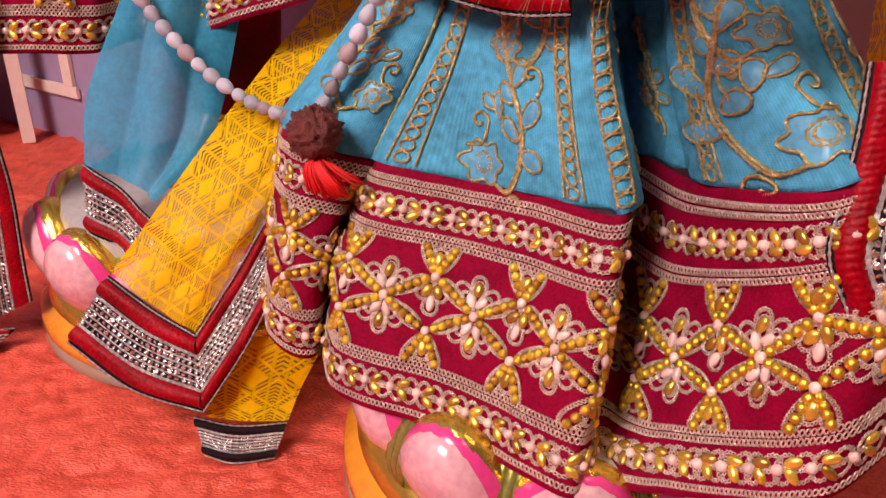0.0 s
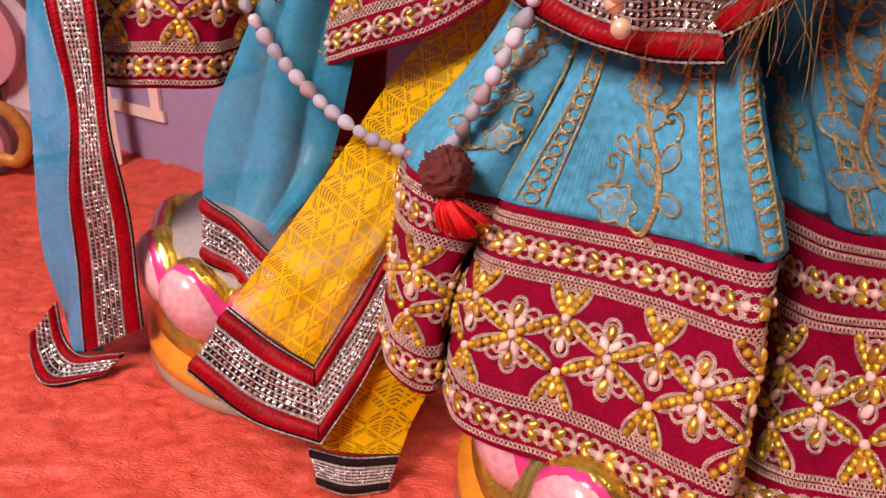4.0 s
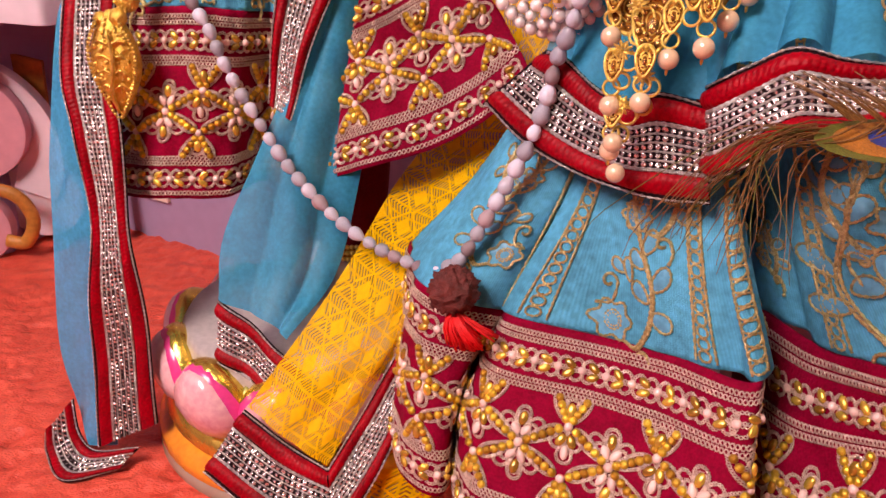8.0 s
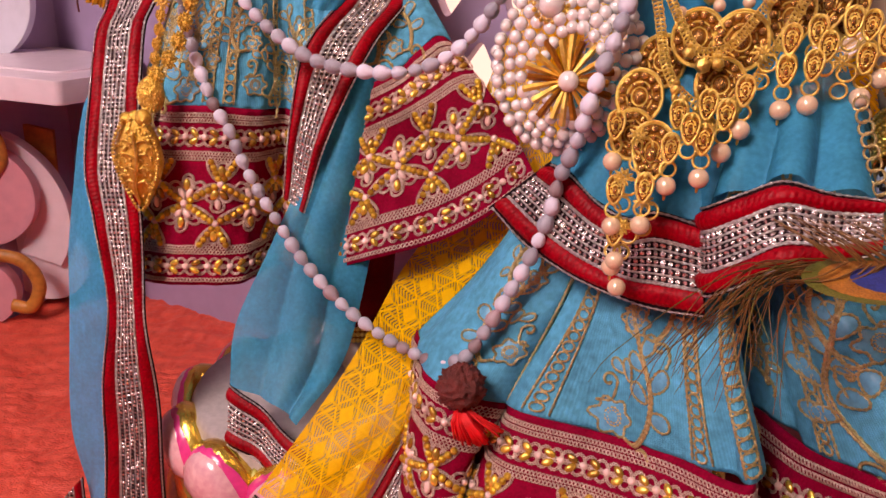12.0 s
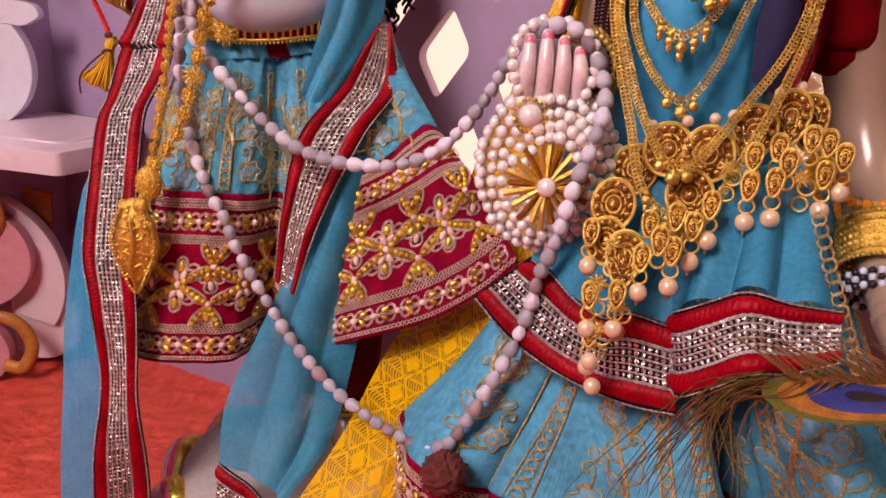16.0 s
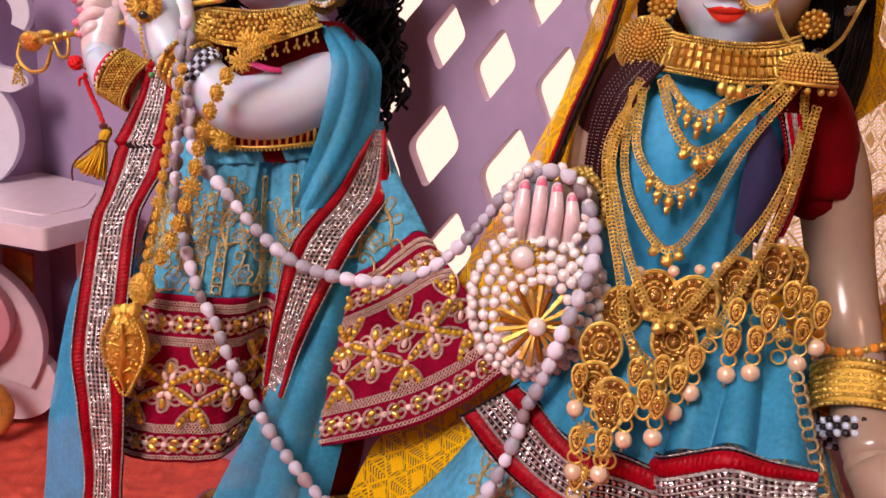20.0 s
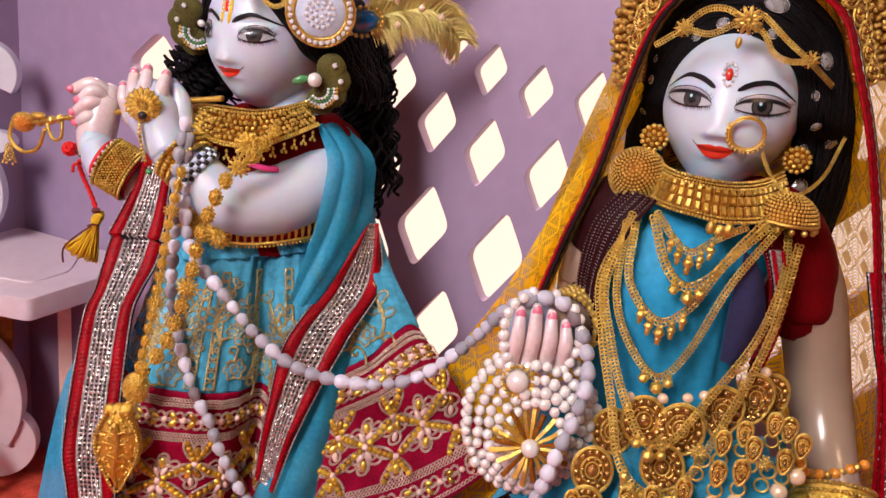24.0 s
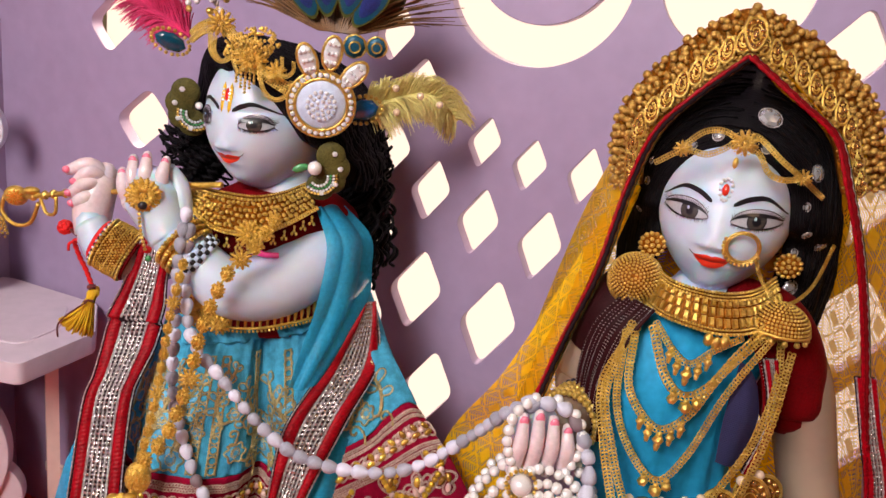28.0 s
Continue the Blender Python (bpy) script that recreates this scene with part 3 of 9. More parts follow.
wall_back = board("wall_back", [[(-0.60, -0.02), (1.6, -0.02), (1.6, 1.7), (-0.60, 1.7)]] + [diamond(u, z, w * 1.19, h * 1.11) for u, z, w, h in DIAMONDS] + [moon, moon_wide],
                  0.012, WALL @ pose(0, 0, -0.006), M_WALL, kind="structure", bevel=0.0006, label="mauve painted panel with cut-out diamonds and crescents", cats="wall")
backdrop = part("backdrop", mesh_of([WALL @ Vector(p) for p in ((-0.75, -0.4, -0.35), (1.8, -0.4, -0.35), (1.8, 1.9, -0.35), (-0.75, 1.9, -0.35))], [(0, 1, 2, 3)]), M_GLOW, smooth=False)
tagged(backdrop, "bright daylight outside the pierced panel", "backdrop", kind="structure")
# L-shaped patch of sunlight on the panel, made as two thin cream strips.
box("trim", -0.487, -0.395, 0.048, 0.0595, 0.002, 0.006, M_CREAM, label="patch of sunlight on the panel, built as a thin cream strip", kind="structure", m=WALL)
box("trim", -0.412, -0.399, 0.060, 0.135, 0.002, 0.006, M_CREAM, label="patch of sunlight on the panel, built as a thin cream strip", kind="structure", m=WALL)

# side wall, shelf in the corner and fretwork
corner = WALL @ Vector((-0.5375, 0, 0))
side = (Vector((-0.30, -0.95, 0))).normalized()
m_side = Matrix(((side.x, 0, -side.y, corner.x), (side.y, 0, side.x, corner.y), (0, 1, 0, 0), (0, 0, 0, 1)))
box("wall_left", -0.04, 2.4, -0.02, 1.7, -0.02, 0.0, M_WALL, label="mauve painted side wall", kind="structure", m=m_side)
shelf = thing("corner_shelf", "lilac-white painted shelf fixed in the wall corner", "shelf", kind="structure")
plan = [(-0.475, 0.806), (-0.372, 0.757), (-0.352, 0.690), (-0.388, 0.618), (-0.440, 0.630), (-0.78, 0.660), (-0.70, 0.80)]
board("shelf_board", [rounded(plan, 0.006)], 0.019, pose(0, 0, 0.2585), M_SHELF, shelf, bevel=0.0008)
inner = [(-0.470, 0.780), (-0.395, 0.744), (-0.384, 0.690), (-0.402, 0.652), (-0.445, 0.662), (-0.70, 0.70)]
board("raised_panel", [rounded(inner, 0.01)], 0.002, pose(0, 0, 0.2690), M_SHELF, shelf, bevel=0.0006)
post = [(0, 0), (0.012, 0), (0.012, 0.246), (0, 0.246)]
board("shelf_post", [post], 0.012, frame_at((-0.418, 0.742, 0.002), (0.45, -0.9, 0)), M_CREAM, shelf, label="cream post below the shelf")

fret = thing("fretwork_bracket", "white and pink painted scroll-cut bracket below the shelf", "bracket", kind="structure")
m_f = pose(-0.49, 0.745, 0, 90, 0, 8)
arch = circle(-0.062, 0.105, 0.098, 30, 1.45, -0.55, True) + circle(-0.075, 0.102, 0.068, 30, -0.50, 1.35, True)
board("arch_band", [arch], 0.016, m_f @ pose(0, 0, 0.012), M_SHELF, fret, bevel=0.001)
board("round_lobe", [circle(-0.040, 0.135, 0.052, 36)], 0.014, m_f @ pose(0, 0, 0.03), M_PINKB, fret, "pink painted round lobe", bevel=0.001)
board("low_lobe", [circle(0.006, 0.052, 0.040, 36)], 0.014, m_f @ pose(0, 0, 0.006), M_SHELF, fret, bevel=0.001)
board("lower_lobe", [circle(-0.052, 0.034, 0.036, 36)], 0.014, m_f @ pose(0, 0, 0.04), M_PINKB, fret, "pink painted round lobe", bevel=0.001)
board("back_board", [[(-0.22, 0.0), (0.012, 0.0), (0.020, 0.19), (-0.22, 0.246)]], 0.006, m_f @ pose(0, 0, -0.016), M_AMBER, fret, "amber brown board behind the fretwork")
tube("scroll", [m_f @ Vector(p) for p in ((-0.075, 0.075, 0.05), (-0.030, 0.078, 0.05), (-0.003, 0.070, 0.05), (0.009, 0.045, 0.05), (-0.002, 0.020, 0.05), (-0.020, 0.022, 0.05))], 0.007, M_AMBER, fret, 30, 10, flat=0.8, label="amber scroll")
tube("scroll", [m_f @ Vector(p) for p in ((-0.035, 0.205, 0.034), (-0.018, 0.196, 0.036), (-0.014, 0.175, 0.038), (-0.024, 0.160, 0.04))], 0.008, M_AMBER, fret, 20, 10, flat=0.6, label="amber scroll")
upper = thing("fretwork_panel", "bluish white scroll-cut panel with a round lobe and a curled hook above the shelf", "panel", kind="structure")
board("round_lobe", [circle(-0.040, 0.3215, 0.0625, 48)], 0.014, m_f @ pose(0, 0, 0.0), M_FRET, upper, bevel=0.001)
neck = rounded([(-0.075, 0.372), (-0.020, 0.366), (0.020, 0.362), (0.036, 0.372), (0.030, 0.381), (0.006, 0.385), (0.004, 0.394), (-0.020, 0.398), (-0.075, 0.398)], 0.005)
board("neck", [neck], 0.013, m_f @ pose(0, 0, 0.0015), M_FRET, upper, bevel=0.001)
hook = circle(0.010, 0.438, 0.0290, 36, -0.62, 3.0, True) + circle(0.004, 0.434, 0.0215, 30, 3.0, -0.40, True)
board("hook", [hook], 0.013, m_f @ pose(0, 0, 0.0015), M_FRET, upper, bevel=0.001)
board("hook", [rounded([(-0.075, 0.392), (-0.022, 0.394), (-0.012, 0.420), (-0.016, 0.470), (-0.075, 0.475)], 0.008)], 0.013, m_f @ pose(0, 0, 0.0015), M_FRET, upper, bevel=0.001)

# an unseen room, added to close the place and hold back stray light
box("wall_front", -1.7, -1.05, -1.56, -1.5, -0.1, 1.7, M_ROOM, label="unseen plain wall added to close the room", kind="structure")
box("wall_front", -0.05, 1.7, -1.56, -1.5, -0.1, 1.7, M_ROOM, label="unseen plain wall added to close the room", kind="structure")
box("wall_front", -1.05, -0.05, -1.56, -1.5, -0.1, 0.75, M_ROOM, label="unseen plain wall added to close the room", kind="structure")
box("wall_right", 1.6, 1.66, -1.5, 1.1, -0.1, 1.7, M_ROOM, label="unseen plain wall added to close the room", kind="structure")
box("ceiling", -1.7, 1.7, -1.56, 1.3, 1.70, 1.76, M_ROOM, label="unseen plain ceiling added to close the room", kind="structure")


# ---- lotus pedestals ----
def petal_geo(w, h, d, seg=14, rings=10):
    v, f = ball(seg, rings)
    v = v.copy()
    v[:, 0] *= w * (1 - 0.25 * np.clip(v[:, 2], 0, 1))
    v[:, 1] *= d
    v[:, 2] *= h
    return v, f


def lotus(label, cx, cy, r, petals, a0, stone, top, big):
    base = thing("lotus_pedestal", label, "pedestal")

    def ring(name, prof, material, lab=""):
        n = 56
        v = [(cx + p * math.cos(2 * math.pi * i / n), cy + p * math.sin(2 * math.pi * i / n), z) for p, z in prof for i in range(n)]
        k = len(prof)
        f = [(j * n + i, j * n + (i + 1) % n, (j + 1) * n + (i + 1) % n, (j + 1) * n + i) for j in range(k - 1) for i in range(n)] + [tuple((k - 1) * n + i for i in range(n))]
        part(name, mesh_of(v, f, name), material, base, lab)
    ring("foot_rim", [(r * 1.02, 0.0), (r * 1.06, 0.004), (r * 1.04, 0.009), (r * 0.98, 0.011), (r * 0.9, 0.012)], M_MARBLEW, "cream painted rim")
    ring("orange_rim", [(r * 1.0, 0.008), (r * 1.06, 0.014), (r * 1.05, 0.022), (r * 0.98, 0.027), (r * 0.88, 0.030), (r * 0.5, 0.030)], M_ORANGE, "orange enamel rim")
    ring("gold_rim", [(r * 0.95, 0.024), (r * 0.99, 0.031), (r * 0.94, 0.039), (r * 0.84, 0.043), (r * 0.5, 0.044)], M_GOLDP, "gold painted rim")
    ring("stone_disc", [(r * 0.76, 0.040), (r * 0.83, top - 0.026), (r * 0.84, top - 0.006), (r * 0.81, top - 0.001), (r * 0.5, top), (0.004, top)], stone, "grey stone disc")
    for i in range(petals):
        a = a0 + 2 * math.pi * i / petals
        out = Vector((math.cos(a), math.sin(a), 0.35))
        m = frame_at((cx + r * 0.88 * math.cos(a), cy + r * 0.88 * math.sin(a), 0.052), (-math.sin(a), math.cos(a), 0)) @ pose(0, 0, 0, 0, 0, 0)
        for name, s, off, material in (("petal_edge", 1.10, -0.003, M_GOLDP), ("petal_rim", 1.05, 0.0, M_MAGEN), ("petal", 0.97, 0.004, M_PINKP)):
            v, f = petal_geo(big * s, big * s * 0.95, big * 0.55)
            turn = frame_at((cx + (r * 0.86 + off) * math.cos(a), cy + (r * 0.86 + off) * math.sin(a), 0.047 + big * 0.55), (0, 0, 1), (math.cos(a), math.sin(a), 0)) @ pose(0, 0, 0, -14, 0, 0)
            R = np.array(turn)
            part(name, mesh_of(v @ R[:3, :3].T + R[:3, 3], f, name), material, base)
        b = a + math.pi / petals
        for k in (-1, 0, 1):
            q = b + k * 0.042
            P = [(cx + rr * math.cos(q), cy + rr * math.sin(q), z) for rr, z in ((r * 0.93, 0.040), (r * 0.95, 0.052), (r * 0.90, 0.068), (r * 0.80, 0.080))]
            tube("bud_leaf", P, 0.0024, M_GREENP, base, 8, 6, label="olive-gold bud leaf")
    return base


lotus("pink lotus pedestal with gold rims and a grey stone disc", -0.150, 0.462, 0.102, 11, -2.15, M_GREYST, 0.092, 0.029)
lotus("pink and gold lotus pedestal under the embroidered skirt", 0.075, 0.315, 0.108, 11, -2.25, M_GREYST, 0.080, 0.027)


# ---- embroidery ----
def chain_line(pile, S, v, u0=0.0, u1=1.0, amp=0.0013, period=0.0040, r=0.00042, lift=0.0006):
    """A chain stitch across the cloth: two threads that cross."""
    n = int(S.lu * (u1 - u0) / period * 6)
    u = np.linspace(u0, u1, n)
    ph = np.arange(n) * math.pi / 3
    for s in (1, -1):
        vv = v + s * amp / S.lv * np.sin(ph)
        pile.add(*tube_geo(S.line(np.stack([u, vv], 1), lift), r, 4))


def span(S, u, v, e=0.02):
    """The cloth's own width and height per unit at a place, so that a motif keeps its shape there."""
    a, b = S.raw([u - e, u + e], [v, v]), S.raw([u, u], [v - e, v + e])
    lu, lv = np.linalg.norm(a[1] - a[0]) / (2 * e), np.linalg.norm(b[1] - b[0]) / (2 * e)
    return float(np.clip(lu, 0.7 * S.lu, 1.7 * S.lu)), float(np.clip(lv, 0.75 * S.lv, 1.4 * S.lv))


def loop_pts(S, u, v, shape):
    """A shape in metres round (u, v) of the cloth, as its own coordinates."""
    q = np.asarray(shape, float)
    lu, lv = span(S, u, v)
    return np.stack([u + q[:, 0] / lu, v - q[:, 1] / lv], 1)


def petal_shape(L, W, ang, n=22, wob=0.0):
    a = np.linspace(0, 2 * math.pi, n, endpoint=False)
    x = L / 2 - L / 2 * np.cos(a)
    y = W / 2 * np.sin(a) * (0.55 + 0.45 * np.sin(a / 2) ** 2) * 1.2
    k = 1 + wob * np.sin(a * 7)
    y *= k
    c, s = math.cos(ang), math.sin(ang)
    return np.stack([x * c - y * s, x * s + y * c], 1)


FACET, FACETF = ball(6, 4)


def stitch(pile, S, u, v, shape, k=1.0, closed=True, lo=0.292, hi=0.770):
    """A shape in metres sewn in chain stitch: two threads that cross along it."""
    q = np.asarray(shape, float) * k
    if closed:
        q = np.vstack([q, q[:1]])
    d = np.r_[0, np.cumsum(np.linalg.norm(np.diff(q, axis=0), axis=1))]
    n = max(12, int(d[-1] / 0.0024 * 5))
    t = np.linspace(0, d[-1], n)
    p = np.stack([np.interp(t, d, q[:, i]) for i in (0, 1)], 1)
    g = np.gradient(p, axis=0)
    side = np.stack([-g[:, 1], g[:, 0]], 1) / np.maximum(np.linalg.norm(g, axis=1, keepdims=True), 1e-9)
    w = 0.00075 * np.sin(np.arange(n) * 2 * math.pi / 5)
    for e in (1, -1):
        uv = loop_pts(S, u, v, p + side * (e * w)[:, None])
        uv[:, 1] = np.clip(uv[:, 1], lo, hi)
        pile.add(*tube_geo(S.line(uv, 0.0007), 0.00036, 4, caps=False))


def lobe(x, y, L, W, ang):
    """A petal outline whose foot is at (x, y)."""
    return petal_shape(L, W, ang, 18) + (x, y)


def band(name, S, parent, step, single, threads=M_ROSE):
    """The embroidered velvet border of a skirt: chain-stitched lines, a row of small flowers above and below, and a net of bead stars, flowers and pods between."""
    cloth = part(name, S.mesh(int(S.lu / 0.0022), 40, name), M_VELVET, parent, "crimson velvet border with gold and pearl beadwork")
    thick(cloth, 0.0015)
    th, gold, kun, pearl = Pile(), [], [], []
    for v in (0.050, 0.080, 0.255, 0.284, 0.778, 0.806, 0.968):
        chain_line(th, S, v)
    up = math.pi / 2
    n = int(S.lu / 0.0122)
    for row in (0.168, 0.888):
        flip = 1 if row < 0.5 else -1
        for i in range(n):
            u = (i + 0.5) / n
            for a in (0.62, 2.5, -0.62, -2.5):
                stitch(th, S, u, row, lobe(0, 0, 0.0066, 0.0062, a), 1.0, True, 0.0, 1.0)
            for s in (1, -1):
                kun.append((u - 0.0004 / S.lu, row - s * 0.0023 / S.lv, 0.0019, 0.0031, 1.0 * s * flip))
            pearl.append((u + 0.5 / n, row, 0.0019, 0.0019, 0))
    cols = int(round(S.lu / step))
    for i in range(cols * 2):
        u = (i + 0.5) / (cols * 2)
        lu, lv = span(S, u, 0.53)
        k = min(step / 0.042, 0.478 * lv / 0.061)

        def add(which, v, x, y, w, h, spin):
            vv = v - y * k / lv
            if 0.296 < vv < 0.768:
                which.append((u + x * k / lu, vv, w, h, spin))
        half, rise = 0.5 * step / k, 0.0142
        if i % 2 == 0:
            add(pearl, 0.53, 0, 0, 0.0021, 0.0021, 0)
            for sx in (1, -1):
                for sy in (1, -1):
                    far = math.hypot(half, rise)
                    for j in range(1, 6):
                        f = j / 6 + 0.01
                        add(gold, 0.53, sx * half * f, sy * rise * f, 0.0022, 0.0022, 0)
                    ang = math.atan2(sy * rise, sx * half)
                    stitch(th, S, u, 0.53, lobe(0.003 * math.cos(ang), 0.003 * math.sin(ang), far * 0.80, 0.0072, ang), k)
            for s in (1, -1):
                add(kun, 0.53, 0, s * 0.0135, 0.0021, 0.0034, 0)
                for e in (1, -1):
                    add(pearl, 0.53, e * 0.0030, s * 0.0072, 0.0017, 0.0030, -0.55 * e * s)
                for L, W, a in ((0.0135, 0.0085, 0), (0.0105, 0.0060, 0)):
                    stitch(th, S, u, 0.53, lobe(0, s * 0.0068, L, W, s * up), k)
                for e in (1, -1):
                    for f in (1.0, 0.66):
                        stitch(th, S, u, 0.53, lobe(e * 0.0015, s * 0.0030, 0.0150 * f, 0.0088 * f, s * up - e * s * 0.72), k)
        else:
            for s in (1, -1):
                v = 0.53 - s * rise * k / lv
                add(pearl, v, 0, 0, 0.0020, 0.0020, 0)
                for e in (1, -1):
                    a = s * (up - e * 0.50)
                    for j in range(1, 5):
                        add(gold, v, 0.0043 * j * math.cos(a), 0.0043 * j * math.sin(a), 0.0021, 0.0021, 0)
                    stitch(th, S, u, v, lobe(0.002 * math.cos(a), 0.002 * math.sin(a), 0.0180, 0.0070, a), k)
                add(kun, v, 0, s * 0.0088, 0.0023, 0.0036, 0)
                stitch(th, S, u, v, lobe(0, s * 0.003, 0.0120, 0.0090, s * up), k)
            v = 0.53 - rise * k / lv
            for e in (1, -1):
                add(kun, v, e * 0.0030, -0.0078, 0.0021, 0.0033, 0.45 * e)
                stitch(th, S, u, v, lobe(e * 0.001, -0.0025, 0.0110, 0.0082, -up + e * 0.55), k)
            add(pearl, v, 0, -0.0145, 0.0018, 0.0031, 0)
            stitch(th, S, u, v, lobe(0, -0.0095, 0.0105, 0.0085, -up), k)
    part("thread_work", th.mesh("thread_work"), threads, cloth, "rose-gold chain stitch", kind="stuff")
    rng = random.Random(5)
    for nm, items, material, geo, deep, grow in (("gold_bead", gold, M_BEADG, (BALL, BALLF), 0.85, 1.04), ("amber_stone", kun, M_KUNDAN, (BALL, BALLF), 0.70, 1.12), ("seed_pearl", pearl, M_SEEDP, (BALL, BALLF), 0.85, 1.15)):
        items = [q for q in items if 0.004 < q[0] < 0.996]
        if single:
            me = mesh_of(geo[0], geo[1], nm)
            me.materials.append(material)
            me.polygons.foreach_set("use_smooth", np.full(len(me.polygons), True))
            lo, hi = single
            near = [q for q in items if lo <= q[0] <= hi][:300]
            rest = [q for q in items if q not in near]
            for u, v, w, h, spin in near:
                w, h = w * grow, h * grow
                ob = new(nm, me)
                ob.parent = cloth
                ob.matrix_basis = S.turn(u, v, 0.0012) @ Matrix.Rotation(spin + rng.uniform(-0.2, 0.2), 4, "Z") @ Matrix.Diagonal((w, h, min(w, h) * deep, 1))
        else:
            rest = items
        if rest:
            p = Pile()
            for u, v, w, h, spin in rest:
                w, h = w * grow, h * grow
                put(p, S.turn(u, v, 0.0012), geo, (w, h, min(w, h) * deep), spin=spin)
            part(nm + "_rest", p.mesh(nm), material, cloth, kind="stuff")
    return cloth


def cord(pile, S, shape, u, v, r=0.00055, lift=0.0007, n=40, closed=False):
    """A twisted gold cord laid on the cloth along a shape in metres."""
    q = np.asarray(shape, float)
    P = spline(np.c_[q, np.zeros(len(q))], 2 * n)[:, :2]
    uv = loop_pts(S, u, v, P)
    L = S.line(uv, lift)
    pile.add(*tube_geo(L, r * 1.2 * (1 + 0.34 * np.sin(np.arange(len(L)) * 1.9)), 5, closed))


def ring_shape(r, n=16, sx=1.0):
    return [(r * sx * math.cos(2 * math.pi * i / n), r * math.sin(2 * math.pi * i / n)) for i in range(n + 1)]


def leaf_shape(L, W, ang):
    return petal_shape(L, W, ang, 14).tolist() + [(0, 0)]


def ladder(pile, S, u, v0, v1, w=0.0058):
    """A column of gold rings between two cords."""
    n = int((v1 - v0) * S.lv / 0.0062)
    for s in (-1, 1):
        uv = np.stack([np.full(130, u + s * w / 2 / S.lu), np.linspace(v0, v1, 130)], 1)
        pile.add(*tube_geo(S.line(uv, 0.0006), 0.00066 * (1 + 0.32 * np.sin(np.arange(130) * 1.9)), 5))
    for i in range(n):
        cord(pile, S, ring_shape(0.0026), u, v0 + (i + 0.5) / n * (v1 - v0), 0.00050, n=18)


def vine(pile, fill, S, u, v, k=1.0, flip=1):
    """A sprig: flower at the foot, a stem with pairs of leaves and a spiral. u, v is the flower's heart."""
    def f(pts):
        return [(x * k * flip, y * k) for x, y in pts]
    cord(pile, S, f(ring_shape(0.0030)), u, v, 0.00056, n=20)
    cord(pile, S, f(ring_shape(0.0044)), u, v, 0.00056, n=24)
    outline = [((0.0095 + 0.0014 * math.cos(6 * a)) * math.cos(a), (0.0085 + 0.0014 * math.cos(6 * a)) * math.sin(a)) for a in np.linspace(0, 2 * math.pi, 37)]
    cord(pile, S, f(outline), u, v, 0.00056, n=60)
    fill.append((u, v, f(outline)))
    stem = [(0.006, -0.008), (0.014, -0.010), (0.022, 0.002), (0.024, 0.018), (0.018, 0.034), (0.010, 0.048), (0.004, 0.062)]
    cord(pile, S, f(stem), u, v, 0.00070, n=60)
    cord(pile, S, f([(x + 0.0015, y - 0.0006) for x, y in stem]), u, v, 0.00070, n=60)
    for x, y, a, L, W in ((0.023, 0.006, -0.2, 0.014, 0.009), (0.024, 0.018, 0.7, 0.016, 0.009), (0.022, 0.012, 2.5, 0.013, 0.008), (0.020, 0.028, 2.7, 0.012, 0.0075),
                          (0.018, 0.034, 0.8, 0.013, 0.008), (0.014, 0.042, 2.4, 0.012, 0.007), (0.012, 0.046, 1.0, 0.013, 0.0075), (0.006, 0.058, 2.6, 0.011, 0.007), (0.005, 0.060, 1.2, 0.011, 0.007), (0.010, 0.020, 1.9, 0.011, 0.006), (0.006, 0.024, 2.8, 0.010, 0.006)):
        lf = [(x + px, y + py) for px, py in leaf_shape(L, W, a)]
        cord(pile, S, f(lf), u, v, 0.00052, n=26)
        fill.append((u, v, f(lf)))
    sp = [(0.018 + (0.0055 - 0.0009 * t) * math.cos(t * 1.15), -0.016 + (0.0055 - 0.0009 * t) * math.sin(t * 1.15)) for t in np.linspace(0, 5.2, 16)]
    cord(pile, S, f([(0.022, -0.030), (0.0245, -0.022)] + sp), u, v, 0.00070, n=44)
    sp = [(-0.004 + (0.0048 - 0.0008 * t) * math.cos(t * 1.2), 0.017 + (0.0048 - 0.0008 * t) * math.sin(t * 1.2)) for t in np.linspace(0, 5.0, 14)]
    cord(pile, S, f([(-0.009, 0.006), (-0.002, 0.008)] + sp), u, v, 0.00063, n=40)


def satin_fill(S, fill, name, parent):
    """The satin-stitched patches inside leaves and flowers, slightly raised."""
    p = Pile()
    for u, v, shape in fill:
        q = np.asarray(shape)[:-1] if len(shape) > 4 else np.asarray(shape)
        c = q.mean(0)
        uv = np.vstack([loop_pts(S, u, v, [c]), loop_pts(S, u, v, c + (q - c) * 0.55), loop_pts(S, u, v, q)])
        P, N = S.at(uv[:, 0], uv[:, 1])
        n = len(q)
        P = P + N * np.r_[0.0013, np.full(n, 0.0011), np.full(n, 0.0003)][:, None]
        f = [(0, 1 + i, 1 + (i + 1) % n) for i in range(n)] + [(1 + i, 1 + n + i, 1 + n + (i + 1) % n, 1 + (i + 1) % n) for i in range(n)]
        p.add(P, f)
    return part(name, p.mesh(name), M_SATIN, parent, "raised turquoise satin stitch", kind="stuff")


# ---- the seated lady's skirt (near) ----
WAIST = [(0.020, 0.40, 0.325), (0.017, 0.385, 0.325), (0.018, 0.374, 0.325), (0.021, 0.384, 0.325), (0.024, 0.368, 0.325), (0.040, 0.360, 0.325), (0.055, 0.352, 0.325), (0.070, 0.346, 0.325), (0.078, 0.356, 0.325), (0.088, 0.346, 0.327), (0.105, 0.346, 0.330), (0.135, 0.365, 0.330), (0.150, 0.40, 0.330)]
